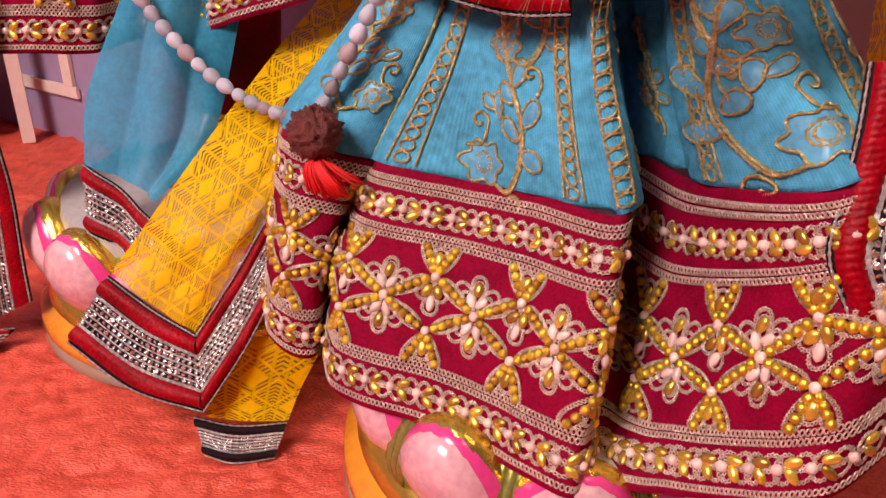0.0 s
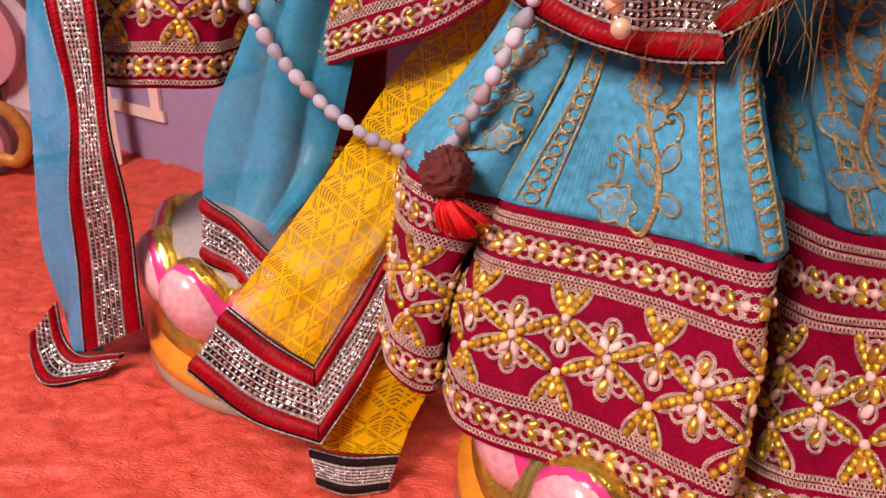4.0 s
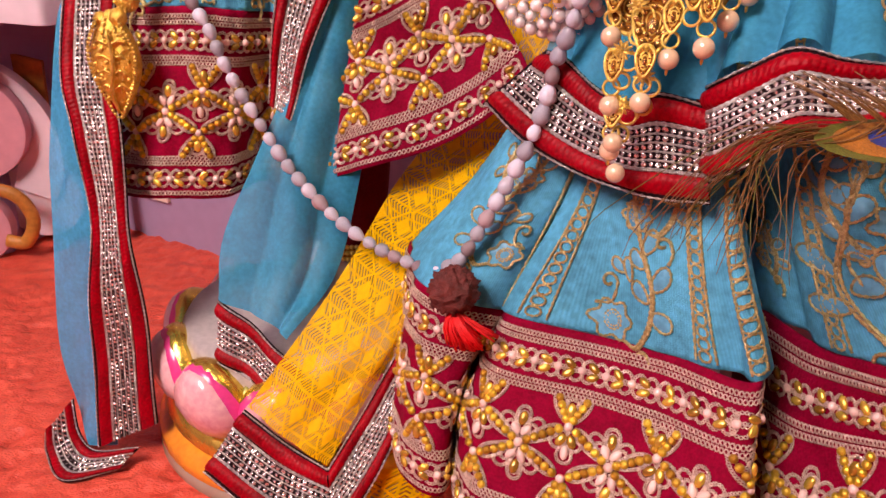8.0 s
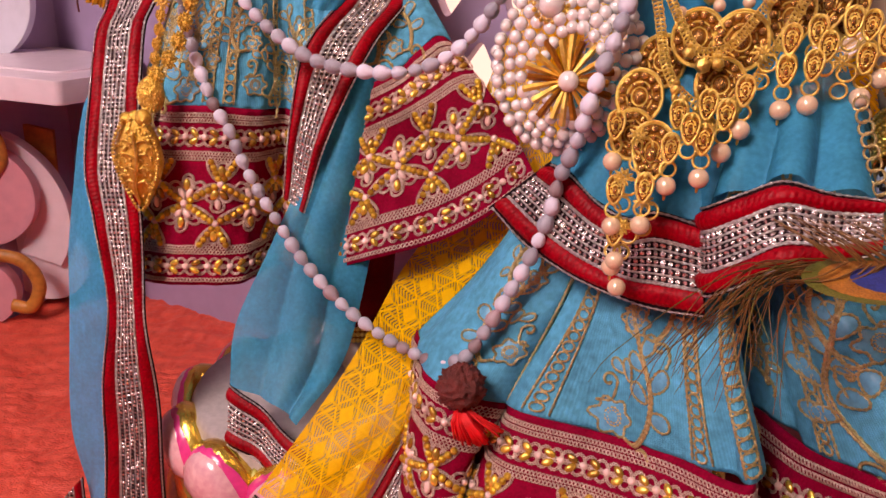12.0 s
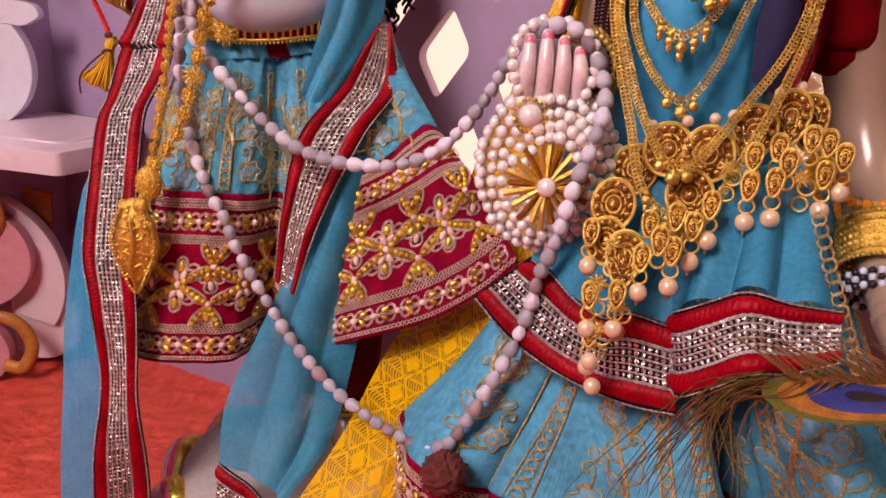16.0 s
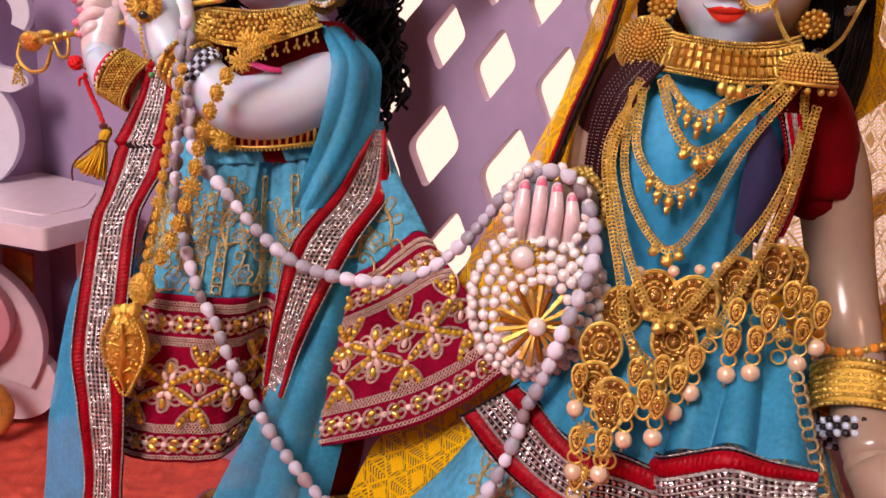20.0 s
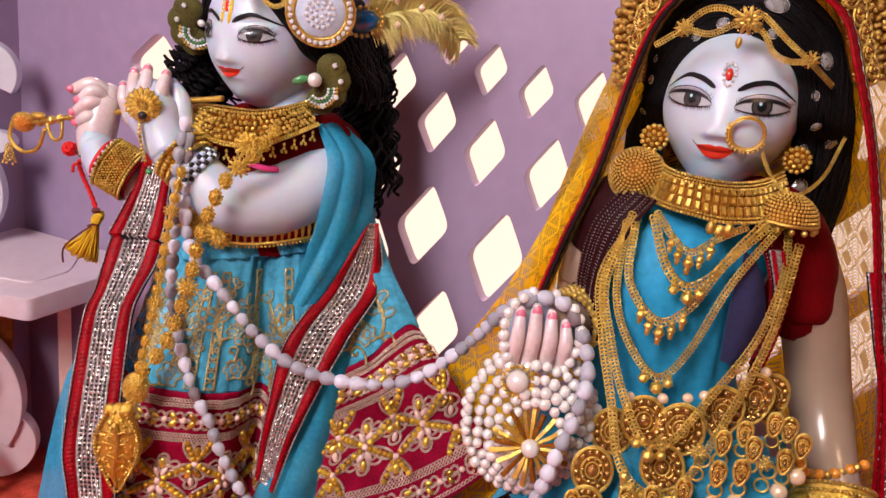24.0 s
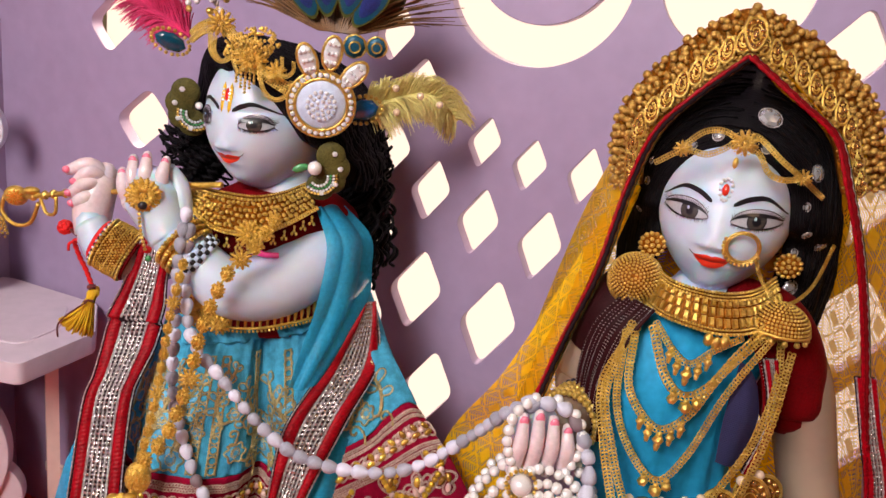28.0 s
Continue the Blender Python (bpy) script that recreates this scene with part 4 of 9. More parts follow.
MID = [(-0.034, 0.40, 0.226), (-0.028, 0.364, 0.236), (0.004, 0.352, 0.240), (0.007, 0.370, 0.238), (0.010, 0.342, 0.238), (0.024, 0.333, 0.233), (0.042, 0.318, 0.234), (0.063, 0.301, 0.241), (0.080, 0.358, 0.243), (0.090, 0.312, 0.247), (0.107, 0.280, 0.256), (0.142, 0.305, 0.262), (0.165, 0.36, 0.26)]
TOPB = [(-0.078, 0.40, 0.172), (-0.067, 0.345, 0.171), (-0.029, 0.338, 0.164), (-0.0255, 0.358, 0.158), (-0.022, 0.330, 0.165), (0.020, 0.315, 0.164), (0.047, 0.298, 0.167), (0.078, 0.268, 0.174), (0.096, 0.342, 0.172), (0.110, 0.286, 0.181), (0.129, 0.222, 0.207), (0.160, 0.250, 0.215), (0.185, 0.32, 0.21)]
MIDB = [(-0.086, 0.395, 0.125), (-0.074, 0.333, 0.124), (-0.050, 0.322, 0.120), (-0.042, 0.370, 0.113), (-0.038, 0.309, 0.118), (0.010, 0.285, 0.120), (0.037, 0.267, 0.122), (0.068, 0.238, 0.129), (0.086, 0.296, 0.110), (0.102, 0.258, 0.118), (0.140, 0.202, 0.166), (0.176, 0.238, 0.173), (0.20, 0.31, 0.17)]
BOTB = [(-0.090, 0.385, 0.080), (-0.077, 0.315, 0.077), (-0.053, 0.305, 0.071), (-0.047, 0.355, 0.068), (-0.043, 0.283, 0.072), (0.003, 0.254, 0.075), (0.028, 0.236, 0.077), (0.058, 0.207, 0.083), (0.072, 0.226, 0.073), (0.090, 0.212, 0.083), (0.141, 0.187, 0.110), (0.188, 0.226, 0.130), (0.21, 0.30, 0.13)]


def ruck(a, b, c):
    return lambda u, v: a * np.sin(u * b + 1.3 * np.sin(v * 5)) * (0.4 + 0.6 * v) + 0.6 * a * np.sin(u * b * 2.9 + 2.0 * np.sin(v * 3)) * np.maximum(1.15 - v, 0) ** 1.5 + 0.0004 * np.sin(u * 170 + v * c)


lady_skirt = thing("embroidered_skirt", "turquoise skirt with gold vines and a crimson beaded border", "skirt")


def lady_folds(u, v):
    """Soft pleats of the gathered cloth: a silky roll, two hollows and fine rucks."""
    w = 0.35 + 0.65 * v
    roll = 0.0060 * np.exp(-((u - 0.231 + 0.02 * v) / 0.018) ** 2) + 0.0035 * np.exp(-((u - 0.456) / 0.016) ** 2)
    hollow = -0.0070 * np.exp(-((u - 0.417 + 0.006 * np.sin(7 * v)) / 0.011) ** 2) - 0.0050 * np.exp(-((u - 0.653) / 0.014) ** 2) - 0.0045 * np.exp(-((u - 0.824) / 0.014) ** 2)
    return (roll + hollow) * w + ruck(0.0016, 60, 9)(u, v)


S_up = Sheet([WAIST, MID, TOPB], lady_folds)
S_bd = Sheet([TOPB, MIDB, BOTB], ruck(0.0006, 60, 4))
thick(part("skirt_cloth", S_up.mesh(240, 60, "skirt_cloth"), M_CYAN, lady_skirt, "turquoise cotton cloth"), 0.0012)
band("beaded_border", S_bd, lady_skirt, 0.042, (0.08, 0.86))
vines, fills = Pile(), []
for u, v, k, fl in ((0.320, 0.930, 1.05, 1), (0.143, 0.815, 0.80, -1), (0.777, 0.880, 1.10, -1), (0.777, 0.600, 0.90, -1), (0.474, 0.900, 0.55, 1), (0.876, 0.880, 1.1, 1), (0.128, 0.560, 0.6, -1), (0.472, 0.600, 0.5, 1), (0.337, 0.560, 0.7, 1), (0.612, 0.80, 0.5, 1)):
    vine(vines, fills, S_up, u, v, k, fl)
for u in (0.174, 0.182, 0.283, 0.396, 0.435, 0.696, 0.845, 0.927):
    ladder(vines, S_up, u, 0.12, 0.985)
part("gold_vine_work", vines.mesh("gold_vine_work"), M_ZARI, lady_skirt, "couched gold cord vines", kind="stuff")
satin_fill(S_up, fills, "satin_leaves", lady_skirt)

# ---- the flute player's skirt (further back) ----
W2 = [(-0.245, 0.56, 0.372), (-0.240, 0.515, 0.372), (-0.224, 0.490, 0.373), (-0.200, 0.485, 0.378), (-0.184, 0.487, 0.380), (-0.174, 0.497, 0.380), (-0.162, 0.494, 0.383), (-0.140, 0.503, 0.385), (-0.128, 0.510, 0.385), (-0.115, 0.52, 0.385), (-0.105, 0.56, 0.385)]
M2 = [(-0.258, 0.55, 0.335), (-0.250, 0.500, 0.333), (-0.231, 0.470, 0.334), (-0.203, 0.462, 0.337), (-0.183, 0.468, 0.336), (-0.172, 0.485, 0.335), (-0.157, 0.476, 0.337), (-0.124, 0.488, 0.348), (-0.108, 0.496, 0.356), (-0.094, 0.500, 0.362), (-0.086, 0.503, 0.362)]
T2 = [(-0.275, 0.54, 0.290), (-0.262, 0.480, 0.288), (-0.238, 0.450, 0.290), (-0.205, 0.440, 0.293), (-0.182, 0.450, 0.290), (-0.170, 0.473, 0.287), (-0.152, 0.457, 0.289), (-0.1026, 0.467, 0.3131), (-0.0879, 0.475, 0.3253), (-0.0758, 0.480, 0.3355), (-0.0666, 0.484, 0.3331)]
MB2 = [(-0.285, 0.53, 0.235), (-0.276, 0.465, 0.234), (-0.248, 0.441, 0.235), (-0.214, 0.431, 0.238), (-0.186, 0.440, 0.237), (-0.172, 0.466, 0.236), (-0.154, 0.447, 0.238), (-0.1048, 0.4475, 0.2591), (-0.0740, 0.4525, 0.2724), (-0.0500, 0.455, 0.2874), (-0.0339, 0.456, 0.2973)]
B2 = [(-0.295, 0.52, 0.182), (-0.284, 0.460, 0.180), (-0.258, 0.437, 0.178), (-0.224, 0.425, 0.182), (-0.192, 0.432, 0.182), (-0.174, 0.458, 0.185), (-0.156, 0.438, 0.187), (-0.1071, 0.428, 0.2053), (-0.0645, 0.430, 0.2199), (-0.0336, 0.430, 0.2405), (-0.0117, 0.428, 0.2635)]
flute_skirt = thing("embroidered_skirt", "short turquoise skirt with gathered waist and crimson beaded border", "skirt")
S2_up, S2_bd = Sheet([W2, M2, T2], ruck(0.0012, 48, 9)), Sheet([T2, MB2, B2], ruck(0.0006, 60, 4))
thick(part("skirt_cloth", S2_up.mesh(200, 44, "skirt_cloth"), M_CYAN, flute_skirt, "turquoise cotton cloth"), 0.0012)
band("beaded_border", S2_bd, flute_skirt, 0.040, (0.10, 0.92))
vines, fills = Pile(), []
for u, v, k, fl in ((0.250, 0.84, 0.85, 1), (0.390, 0.90, 0.85, -1), (0.62, 0.88, 0.75, 1), (0.78, 0.8, 0.8, 1), (0.12, 0.84, 0.8, 1), (0.345, 0.66, 0.6, 1), (0.435, 0.72, 0.55, -1), (0.53, 0.85, 0.7, 1), (0.52, 0.6, 0.5, -1), (0.30, 0.56, 0.5, -1), (0.22, 0.56, 0.55, 1), (0.69, 0.84, 0.6, -1), (0.86, 0.86, 0.7, 1)):
    vine(vines, fills, S2_up, u, v, k, fl)
for u in (0.31, 0.44, 0.48, 0.59, 0.70):
    ladder(vines, S2_up, u, 0.2, 0.985, 0.005)
part("gold_vine_work", vines.mesh("gold_vine_work"), M_ZARI, flute_skirt, "couched gold cord vines", kind="stuff")
satin_fill(S2_up, fills, "satin_leaves", flute_skirt)
S2_wb = Sheet([[(x, y - 0.0025, z + 0.010) for x, y, z in W2], [(x, y - 0.0045, z) for x, y, z in W2], [(0.86 * x + 0.14 * a, 0.86 * y + 0.14 * b - 0.0040, 0.80 * z + 0.20 * c) for (x, y, z), (a, b, c) in zip(W2, M2)]], lambda u, v: 0.0011 * np.sin(u * 150 + 2 * np.sin(v * 4)) * (0.3 + v))
thick(part("waistband", S2_wb.mesh(260, 12, "waistband"), M_CYAN, flute_skirt, "gathered pale turquoise waistband"), 0.0008)


# ---- braided trim ----
def trim(S, parent, name="braid", rows=5, quick=1.0, edging=None):
    """A wide braid: red velvet along both edges, rows of sequins between silver cords in the middle."""
    n = max(12, int(S.lu / 0.0006 * quick))
    base = part(name, S.mesh(max(10, n // 5), 9, name), M_BLACK, parent, "red velvet braid with silver sequins")
    thick(base, 0.0010)
    for v0, v1 in ((0.055, 0.265), (0.735, 0.945)):
        U, V = np.meshgrid(np.linspace(0, 1, n), np.linspace(v0, v1, 7))
        P, N = S.at(U.ravel(), V.ravel())
        k = (V.ravel() - v0) / (v1 - v0)
        rib = 0.00022 * np.sin(U.ravel() * S.lu / 0.0026 * 2 * math.pi + 5 * k + 2 * np.sin(U.ravel() * S.lu / 0.02)) + 0.0005 * np.sin(U.ravel() * S.lu / 0.011 + 3 * k)
        P = P + N * (0.0002 + 0.0024 * np.sqrt(np.clip(4 * k * (1 - k), 0, 1)) + rib)[:, None]
        f = [(j * n + i, j * n + i + 1, (j + 1) * n + i + 1, (j + 1) * n + i) for j in range(6) for i in range(n - 1)]
        part("velvet_edge", mesh_of(P, f, "velvet_edge"), edging or M_REDV, base)
    cords = Pile()
    m = max(10, int(S.lu / 0.0011 * quick))
    u = np.linspace(0, 1, m)
    lines = [0.02, 0.98, 0.278, 0.722] + [0.295 + 0.41 * i / rows for i in range(rows + 1)]
    for v in lines:
        L = S.line(np.stack([u, np.full(m, v)], 1), 0.0006)
        cords.add(*tube_geo(L, (0.00050 if v < 0.05 or v > 0.95 else 0.00052) * (1 + 0.45 * np.sin(np.arange(m) * 2.2)), 4))
    part("silver_cord", cords.mesh("silver_cord"), M_SILVER, base, "twisted silver cords", kind="stuff")
    seq, spark = Pile(), random.Random(3)
    w = S.lv * 0.41 / rows
    k = max(4, int(S.lu / (w * 0.98)))
    disc = ([(math.cos(2 * math.pi * i / 7), math.sin(2 * math.pi * i / 7), 0) for i in range(7)] + [(0, 0, 0.35)], [(i, (i + 1) % 7, 7) for i in range(7)])
    for i in range(rows):
        for j in range(k):
            mm = S.turn((j + 0.5) / k, 0.295 + 0.41 * (i + 0.5) / rows, 0.0008) @ Euler((spark.uniform(-0.55, 0.55), spark.uniform(-0.55, 0.55), 0)).to_matrix().to_4x4()
            put(seq, mm, disc, tuple(np.array((w * 0.42, w * 0.40, w * 0.32)) * spark.uniform(0.72, 1.10)))
    for j in range(int(S.lu / 0.009)):
        for v in (0.16, 0.84):
            if spark.random() < 0.8:
                put(seq, S.turn((j + spark.random()) / (S.lu / 0.009), v + spark.uniform(-0.05, 0.05), 0.0015), disc, (0.00055, 0.00055, 0.0005))
    part("sequin_band", seq.mesh("sequin_band"), M_SEQUIN, base, "rows of silver sequins", kind="stuff", smooth=False)
    return base


def strip(left, right, wave=None):
    """A strip between two edges given from top to bottom: u runs along it."""
    L, R = np.asarray(left, float), np.asarray(right, float)
    return Sheet([L, (2 * L + R) / 3, (L + 2 * R) / 3, R], wave)


def ripple(a, k, ph=0.0):
    return lambda u, v: a * np.sin(u * k + ph + 1.2 * v) * (0.5 + 0.5 * np.sin(u * k * 0.37 + 1))


# flute player's scarf: the long hanging end
scarf = thing("hanging_scarf", "turquoise gauze scarf with a red and silver sequin braid", "scarf")
LE = [(-0.252, 0.520, 0.448), (-0.2662, 0.514, 0.4078), (-0.2718, 0.507, 0.3914), (-0.2780, 0.500, 0.374), (-0.2790, 0.490, 0.3579), (-0.2804, 0.478, 0.3396), (-0.2831, 0.468, 0.3267), (-0.2836, 0.452, 0.2960), (-0.282, 0.430, 0.254), (-0.275, 0.420, 0.222), (-0.271, 0.413, 0.170), (-0.277, 0.408, 0.112), (-0.2834, 0.399, 0.0119)]
RI = [(-0.236, 0.510, 0.448), (-0.2418, 0.508, 0.4063), (-0.2414, 0.501, 0.3942), (-0.2400, 0.494, 0.382), (-0.2425, 0.486, 0.3600), (-0.2479, 0.472, 0.3439), (-0.2501, 0.462, 0.3323), (-0.2497, 0.446, 0.3000), (-0.247, 0.425, 0.257), (-0.244, 0.415, 0.225), (-0.245, 0.408, 0.174), (-0.240, 0.403, 0.125), (-0.2384, 0.394, 0.038)]


def tucked(u, v):
    """A fold near the top, where the upper part lies over the lower one, then soft ripples."""
    d = u - 0.172 - 0.012 * v
    return np.where(d < 0, 0.0034 * np.exp(d / 0.020), -0.0022 * np.exp(-d / 0.014)) + ripple(0.0018, 26)(u, v)


trim(strip(LE, RI, tucked), scarf)
GL = [(-0.256, 0.526, 0.440), (-0.270, 0.516, 0.40), (-0.279, 0.497, 0.36), (-0.282, 0.484, 0.335), (-0.284, 0.472, 0.315), (-0.288, 0.464, 0.295), (-0.294, 0.456, 0.272), (-0.305, 0.446, 0.203), (-0.303, 0.434, 0.177), (-0.3052, 0.418, 0.085), (-0.2989, 0.408, 0.0421), (-0.29, 0.402, 0.012)]
part("gauze", strip(spline(GL, 24), [(x + 0.012, y + 0.005, z) for x, y, z in spline(LE, 24)], ripple(0.003, 20)).mesh(90, 12, "gauze"), M_NETBLUE, scarf, "pale turquoise gauze")
trim(strip([(-0.2964, 0.403, 0.047), (-0.2944, 0.4, 0.0225), (-0.283, 0.397, 0.0108), (-0.2538, 0.396, 0.0161)], [(-0.3188, 0.402, 0.0195), (-0.318, 0.3968, 0.006), (-0.2967, 0.3741, 0.004), (-0.2668, 0.3872, 0.004)]), scarf, "braid_corner", rows=3)

# flute player's scarf: over the shoulder, round the hip and down
hip = thing("draped_scarf", "turquoise gauze scarf draped from shoulder to hip with sequin braid", "scarf")
HL = [(-0.112, 0.505, 0.397), (-0.131, 0.480, 0.360), (-0.153, 0.452, 0.328), (-0.159, 0.437, 0.291), (-0.164, 0.432, 0.241)]
HR = [(-0.104, 0.515, 0.394), (-0.094, 0.500, 0.358), (-0.113, 0.462, 0.328), (-0.136, 0.440, 0.279), (-0.150, 0.430, 0.232)]
trim(strip(HL, HR, ripple(0.0022, 18)), hip)
SH = [[(-0.1478, 0.512, 0.4577), (-0.1386, 0.494, 0.4402), (-0.1384, 0.486, 0.4232), (-0.1417, 0.479, 0.3999), (-0.147, 0.472, 0.3784), (-0.1536, 0.462, 0.3503)],
      [(-0.1425, 0.514, 0.4598), (-0.1251, 0.499, 0.443), (-0.122, 0.494, 0.4244), (-0.1239, 0.487, 0.4008), (-0.1309, 0.478, 0.3775), (-0.1439, 0.464, 0.3482)],
      [(-0.1300, 0.534, 0.4560), (-0.1105, 0.524, 0.4385), (-0.1080, 0.518, 0.4182), (-0.1083, 0.507, 0.3979), (-0.1185, 0.494, 0.3761), (-0.134, 0.476, 0.3494)]]
part("gauze", Sheet(SH, lambda u, v: 0.003 * (np.abs(np.sin(v * 7 + 2 * u)) - 0.5)).mesh(60, 36, "gauze"), M_NET, hip, "turquoise gauze")
DL = [(-0.132, 0.470, 0.330), (-0.150, 0.443, 0.262), (-0.170, 0.424, 0.212), (-0.190, 0.412, 0.163), (-0.191, 0.398, 0.128)]
DM = [(-0.118, 0.462, 0.318), (-0.134, 0.438, 0.254), (-0.146, 0.420, 0.200), (-0.150, 0.402, 0.150), (-0.160, 0.386, 0.122)]
DR = [(-0.102, 0.478, 0.306), (-0.105, 0.456, 0.250), (-0.113, 0.434, 0.190), (-0.124, 0.408, 0.142), (-0.146, 0.372, 0.118)]
part("gauze_fall", Sheet([DL, DM, DR], lambda u, v: 0.0065 * (np.abs(np.sin(v * 7.5 + 1.2 * u)) - 0.5) * (0.35 + 0.65 * u)).mesh(70, 50, "gauze_fall"), M_NET, hip, "turquoise gauze")
trim(strip([(-0.192, 0.396, 0.130), (-0.174, 0.388, 0.123), (-0.158, 0.378, 0.112), (-0.136, 0.365, 0.104)], [(-0.192, 0.389, 0.090), (-0.176, 0.380, 0.086), (-0.160, 0.370, 0.080), (-0.140, 0.360, 0.074)], ripple(0.002, 9)), hip, "braid_end")

# ---- yellow lace veil ----
veil = thing("lace_veil", "yellow lace veil hanging from the crown to the floor", "veil")
V1 = [(0.034, 0.45, 0.508), (0.008, 0.442, 0.448), (-0.0165, 0.451, 0.3807), (-0.0393, 0.491, 0.3099), (-0.0618, 0.495, 0.2237), (-0.0933, 0.452, 0.1817), (-0.118, 0.386, 0.151), (-0.164, 0.346, 0.09)]
V2 = [(0.04, 0.432, 0.508), (0.02, 0.425, 0.448), (0.0022, 0.435, 0.3806), (-0.0077, 0.475, 0.3094), (-0.0257, 0.47, 0.2281), (-0.0577, 0.415, 0.1787), (-0.09, 0.362, 0.14), (-0.14, 0.334, 0.078)]
V3 = [(0.03, 0.42, 0.52), (0.014, 0.402, 0.476), (0.004, 0.402, 0.428), (0.0097, 0.44, 0.3332), (0.0077, 0.45, 0.2428), (-0.0388, 0.39, 0.178), (-0.078, 0.362, 0.128), (-0.117, 0.325, 0.069)]
part("lace", Sheet([V1, V2, V3], lambda u, v: 0.0015 * np.sin(v * 14 + 3 * u)).mesh(150, 40, "lace"), M_YLACE, veil, "yellow lace")
trim(strip([(-0.166, 0.346, 0.088), (-0.140, 0.333, 0.077), (-0.116, 0.324, 0.068)], [(-0.189, 0.334, 0.052), (-0.150, 0.314, 0.038), (-0.110, 0.304, 0.033)]), veil, "braid_foot")
trim(strip([(-0.116, 0.324, 0.068), (-0.098, 0.343, 0.095), (-0.082, 0.358, 0.122), (-0.066, 0.368, 0.145)], [(-0.110, 0.304, 0.033), (-0.090, 0.322, 0.062), (-0.070, 0.346, 0.100), (-0.052, 0.362, 0.128)]), veil, "braid_edge")
part("lace_under", Sheet([[(-0.112, 0.330, 0.060), (-0.090, 0.332, 0.062), (-0.050, 0.340, 0.060)], [(-0.114, 0.320, 0.036), (-0.092, 0.322, 0.036), (-0.064, 0.330, 0.032)], [(-0.112, 0.314, 0.022), (-0.092, 0.314, 0.020), (-0.070, 0.318, 0.018)]]).mesh(30, 20, "lace_under"), M_YLACE, veil, "yellow lace")
trim(strip([(-0.119, 0.314, 0.022), (-0.096, 0.312, 0.019), (-0.070, 0.316, 0.019)], [(-0.112, 0.304, 0.004), (-0.096, 0.301, 0.002), (-0.076, 0.306, 0.002)]), veil, "braid_under", rows=5, edging=M_BLACK)
BACK = [[(0.050, 0.400, 0.590), (0.064, 0.440, 0.576), (0.098, 0.430, 0.580), (0.078, 0.386, 0.588)],
        [(0.034, 0.412, 0.55), (0.050, 0.465, 0.540), (0.136, 0.435, 0.550), (0.113, 0.376, 0.555)],
        [(0.022, 0.413, 0.50), (0.040, 0.485, 0.50), (0.156, 0.440, 0.50), (0.134, 0.364, 0.50)],
        [(0.008, 0.411, 0.44), (0.028, 0.490, 0.44), (0.168, 0.440, 0.44), (0.152, 0.358, 0.44)],
        [(-0.004, 0.411, 0.385), (0.020, 0.490, 0.385), (0.178, 0.440, 0.385), (0.168, 0.354, 0.385)],
        [(-0.010, 0.412, 0.30), (0.020, 0.490, 0.30), (0.190, 0.440, 0.30), (0.188, 0.347, 0.30)]]
part("lace_back", Sheet(BACK, lambda u, v: 0.003 * np.sin(u * 24 + 2 * v)).mesh(60, 50, "lace_back"), M_YNET, veil, "yellow lace")
R2 = [(0.116, 0.374, 0.556), (0.136, 0.363, 0.493), (0.156, 0.357, 0.432), (0.172, 0.354, 0.37), (0.200, 0.350, 0.20)]
R1 = [(x + 0.045, y + 0.030, z) for x, y, z in R2]
R0 = [(x + 0.105, y + 0.045, z) for x, y, z in R2]
part("lace_side", Sheet([R0, R1, R2], lambda u, v: 0.003 * np.sin(v * 12 + 3 * u)).mesh(80, 40, "lace_side"), M_YNET, veil, "yellow lace")

# ---- frill of gauze round the lady's hips ----
frill = thing("gauze_overskirt", "turquoise gauze overskirt with a frilled red and silver braid hem", "skirt")
FT = [(-0.0119, 0.36, 0.2898), (-0.0044, 0.348, 0.2885), (0.0074, 0.334, 0.2796), (0.0194, 0.322, 0.2766), (0.029, 0.314, 0.2831), (0.0476, 0.306, 0.2805)]
FB = [(-0.0404, 0.372, 0.2606), (-0.0223, 0.35, 0.2484), (-0.0005, 0.328, 0.2417), (0.0196, 0.312, 0.2393), (0.0338, 0.302, 0.2393), (0.0505, 0.29, 0.2429)]
trim(strip(FT, FB), frill)
F2T = [(0.0487, 0.318, 0.2847), (0.0469, 0.302, 0.2906), (0.0573, 0.292, 0.3004), (0.0688, 0.284, 0.3084), (0.086, 0.281, 0.3054), (0.1057, 0.277, 0.3043)]
F2B = [(0.0496, 0.3, 0.2512), (0.0492, 0.286, 0.2545), (0.0597, 0.274, 0.267), (0.068, 0.266, 0.2773), (0.0851, 0.266, 0.2795), (0.1035, 0.266, 0.2856)]
trim(strip(F2T, F2B), frill, "braid_front")
trim(strip([(-0.0125, 0.365, 0.2890), (-0.004, 0.376, 0.286), (0.006, 0.388, 0.282)], [(-0.0410, 0.377, 0.2590), (-0.026, 0.388, 0.250), (-0.010, 0.398, 0.244)]), frill, "braid_return")
TOPF = [(0.000, 0.378, 0.345), (0.012, 0.364, 0.345), (0.026, 0.352, 0.345), (0.036, 0.348, 0.345), (0.046, 0.344, 0.345), (0.060, 0.342, 0.345)]
part("gauze", strip(TOPF, [(x, y + 0.001, z) for x, y, z in FT], lambda u, v: 0.005 * (np.abs(np.sin(u * 10 + 1.2 * v)) - 0.5) * (0.4 + 0.6 * v)).mesh(90, 24, "gauze"), M_NET, frill, "turquoise gauze gathered in folds")
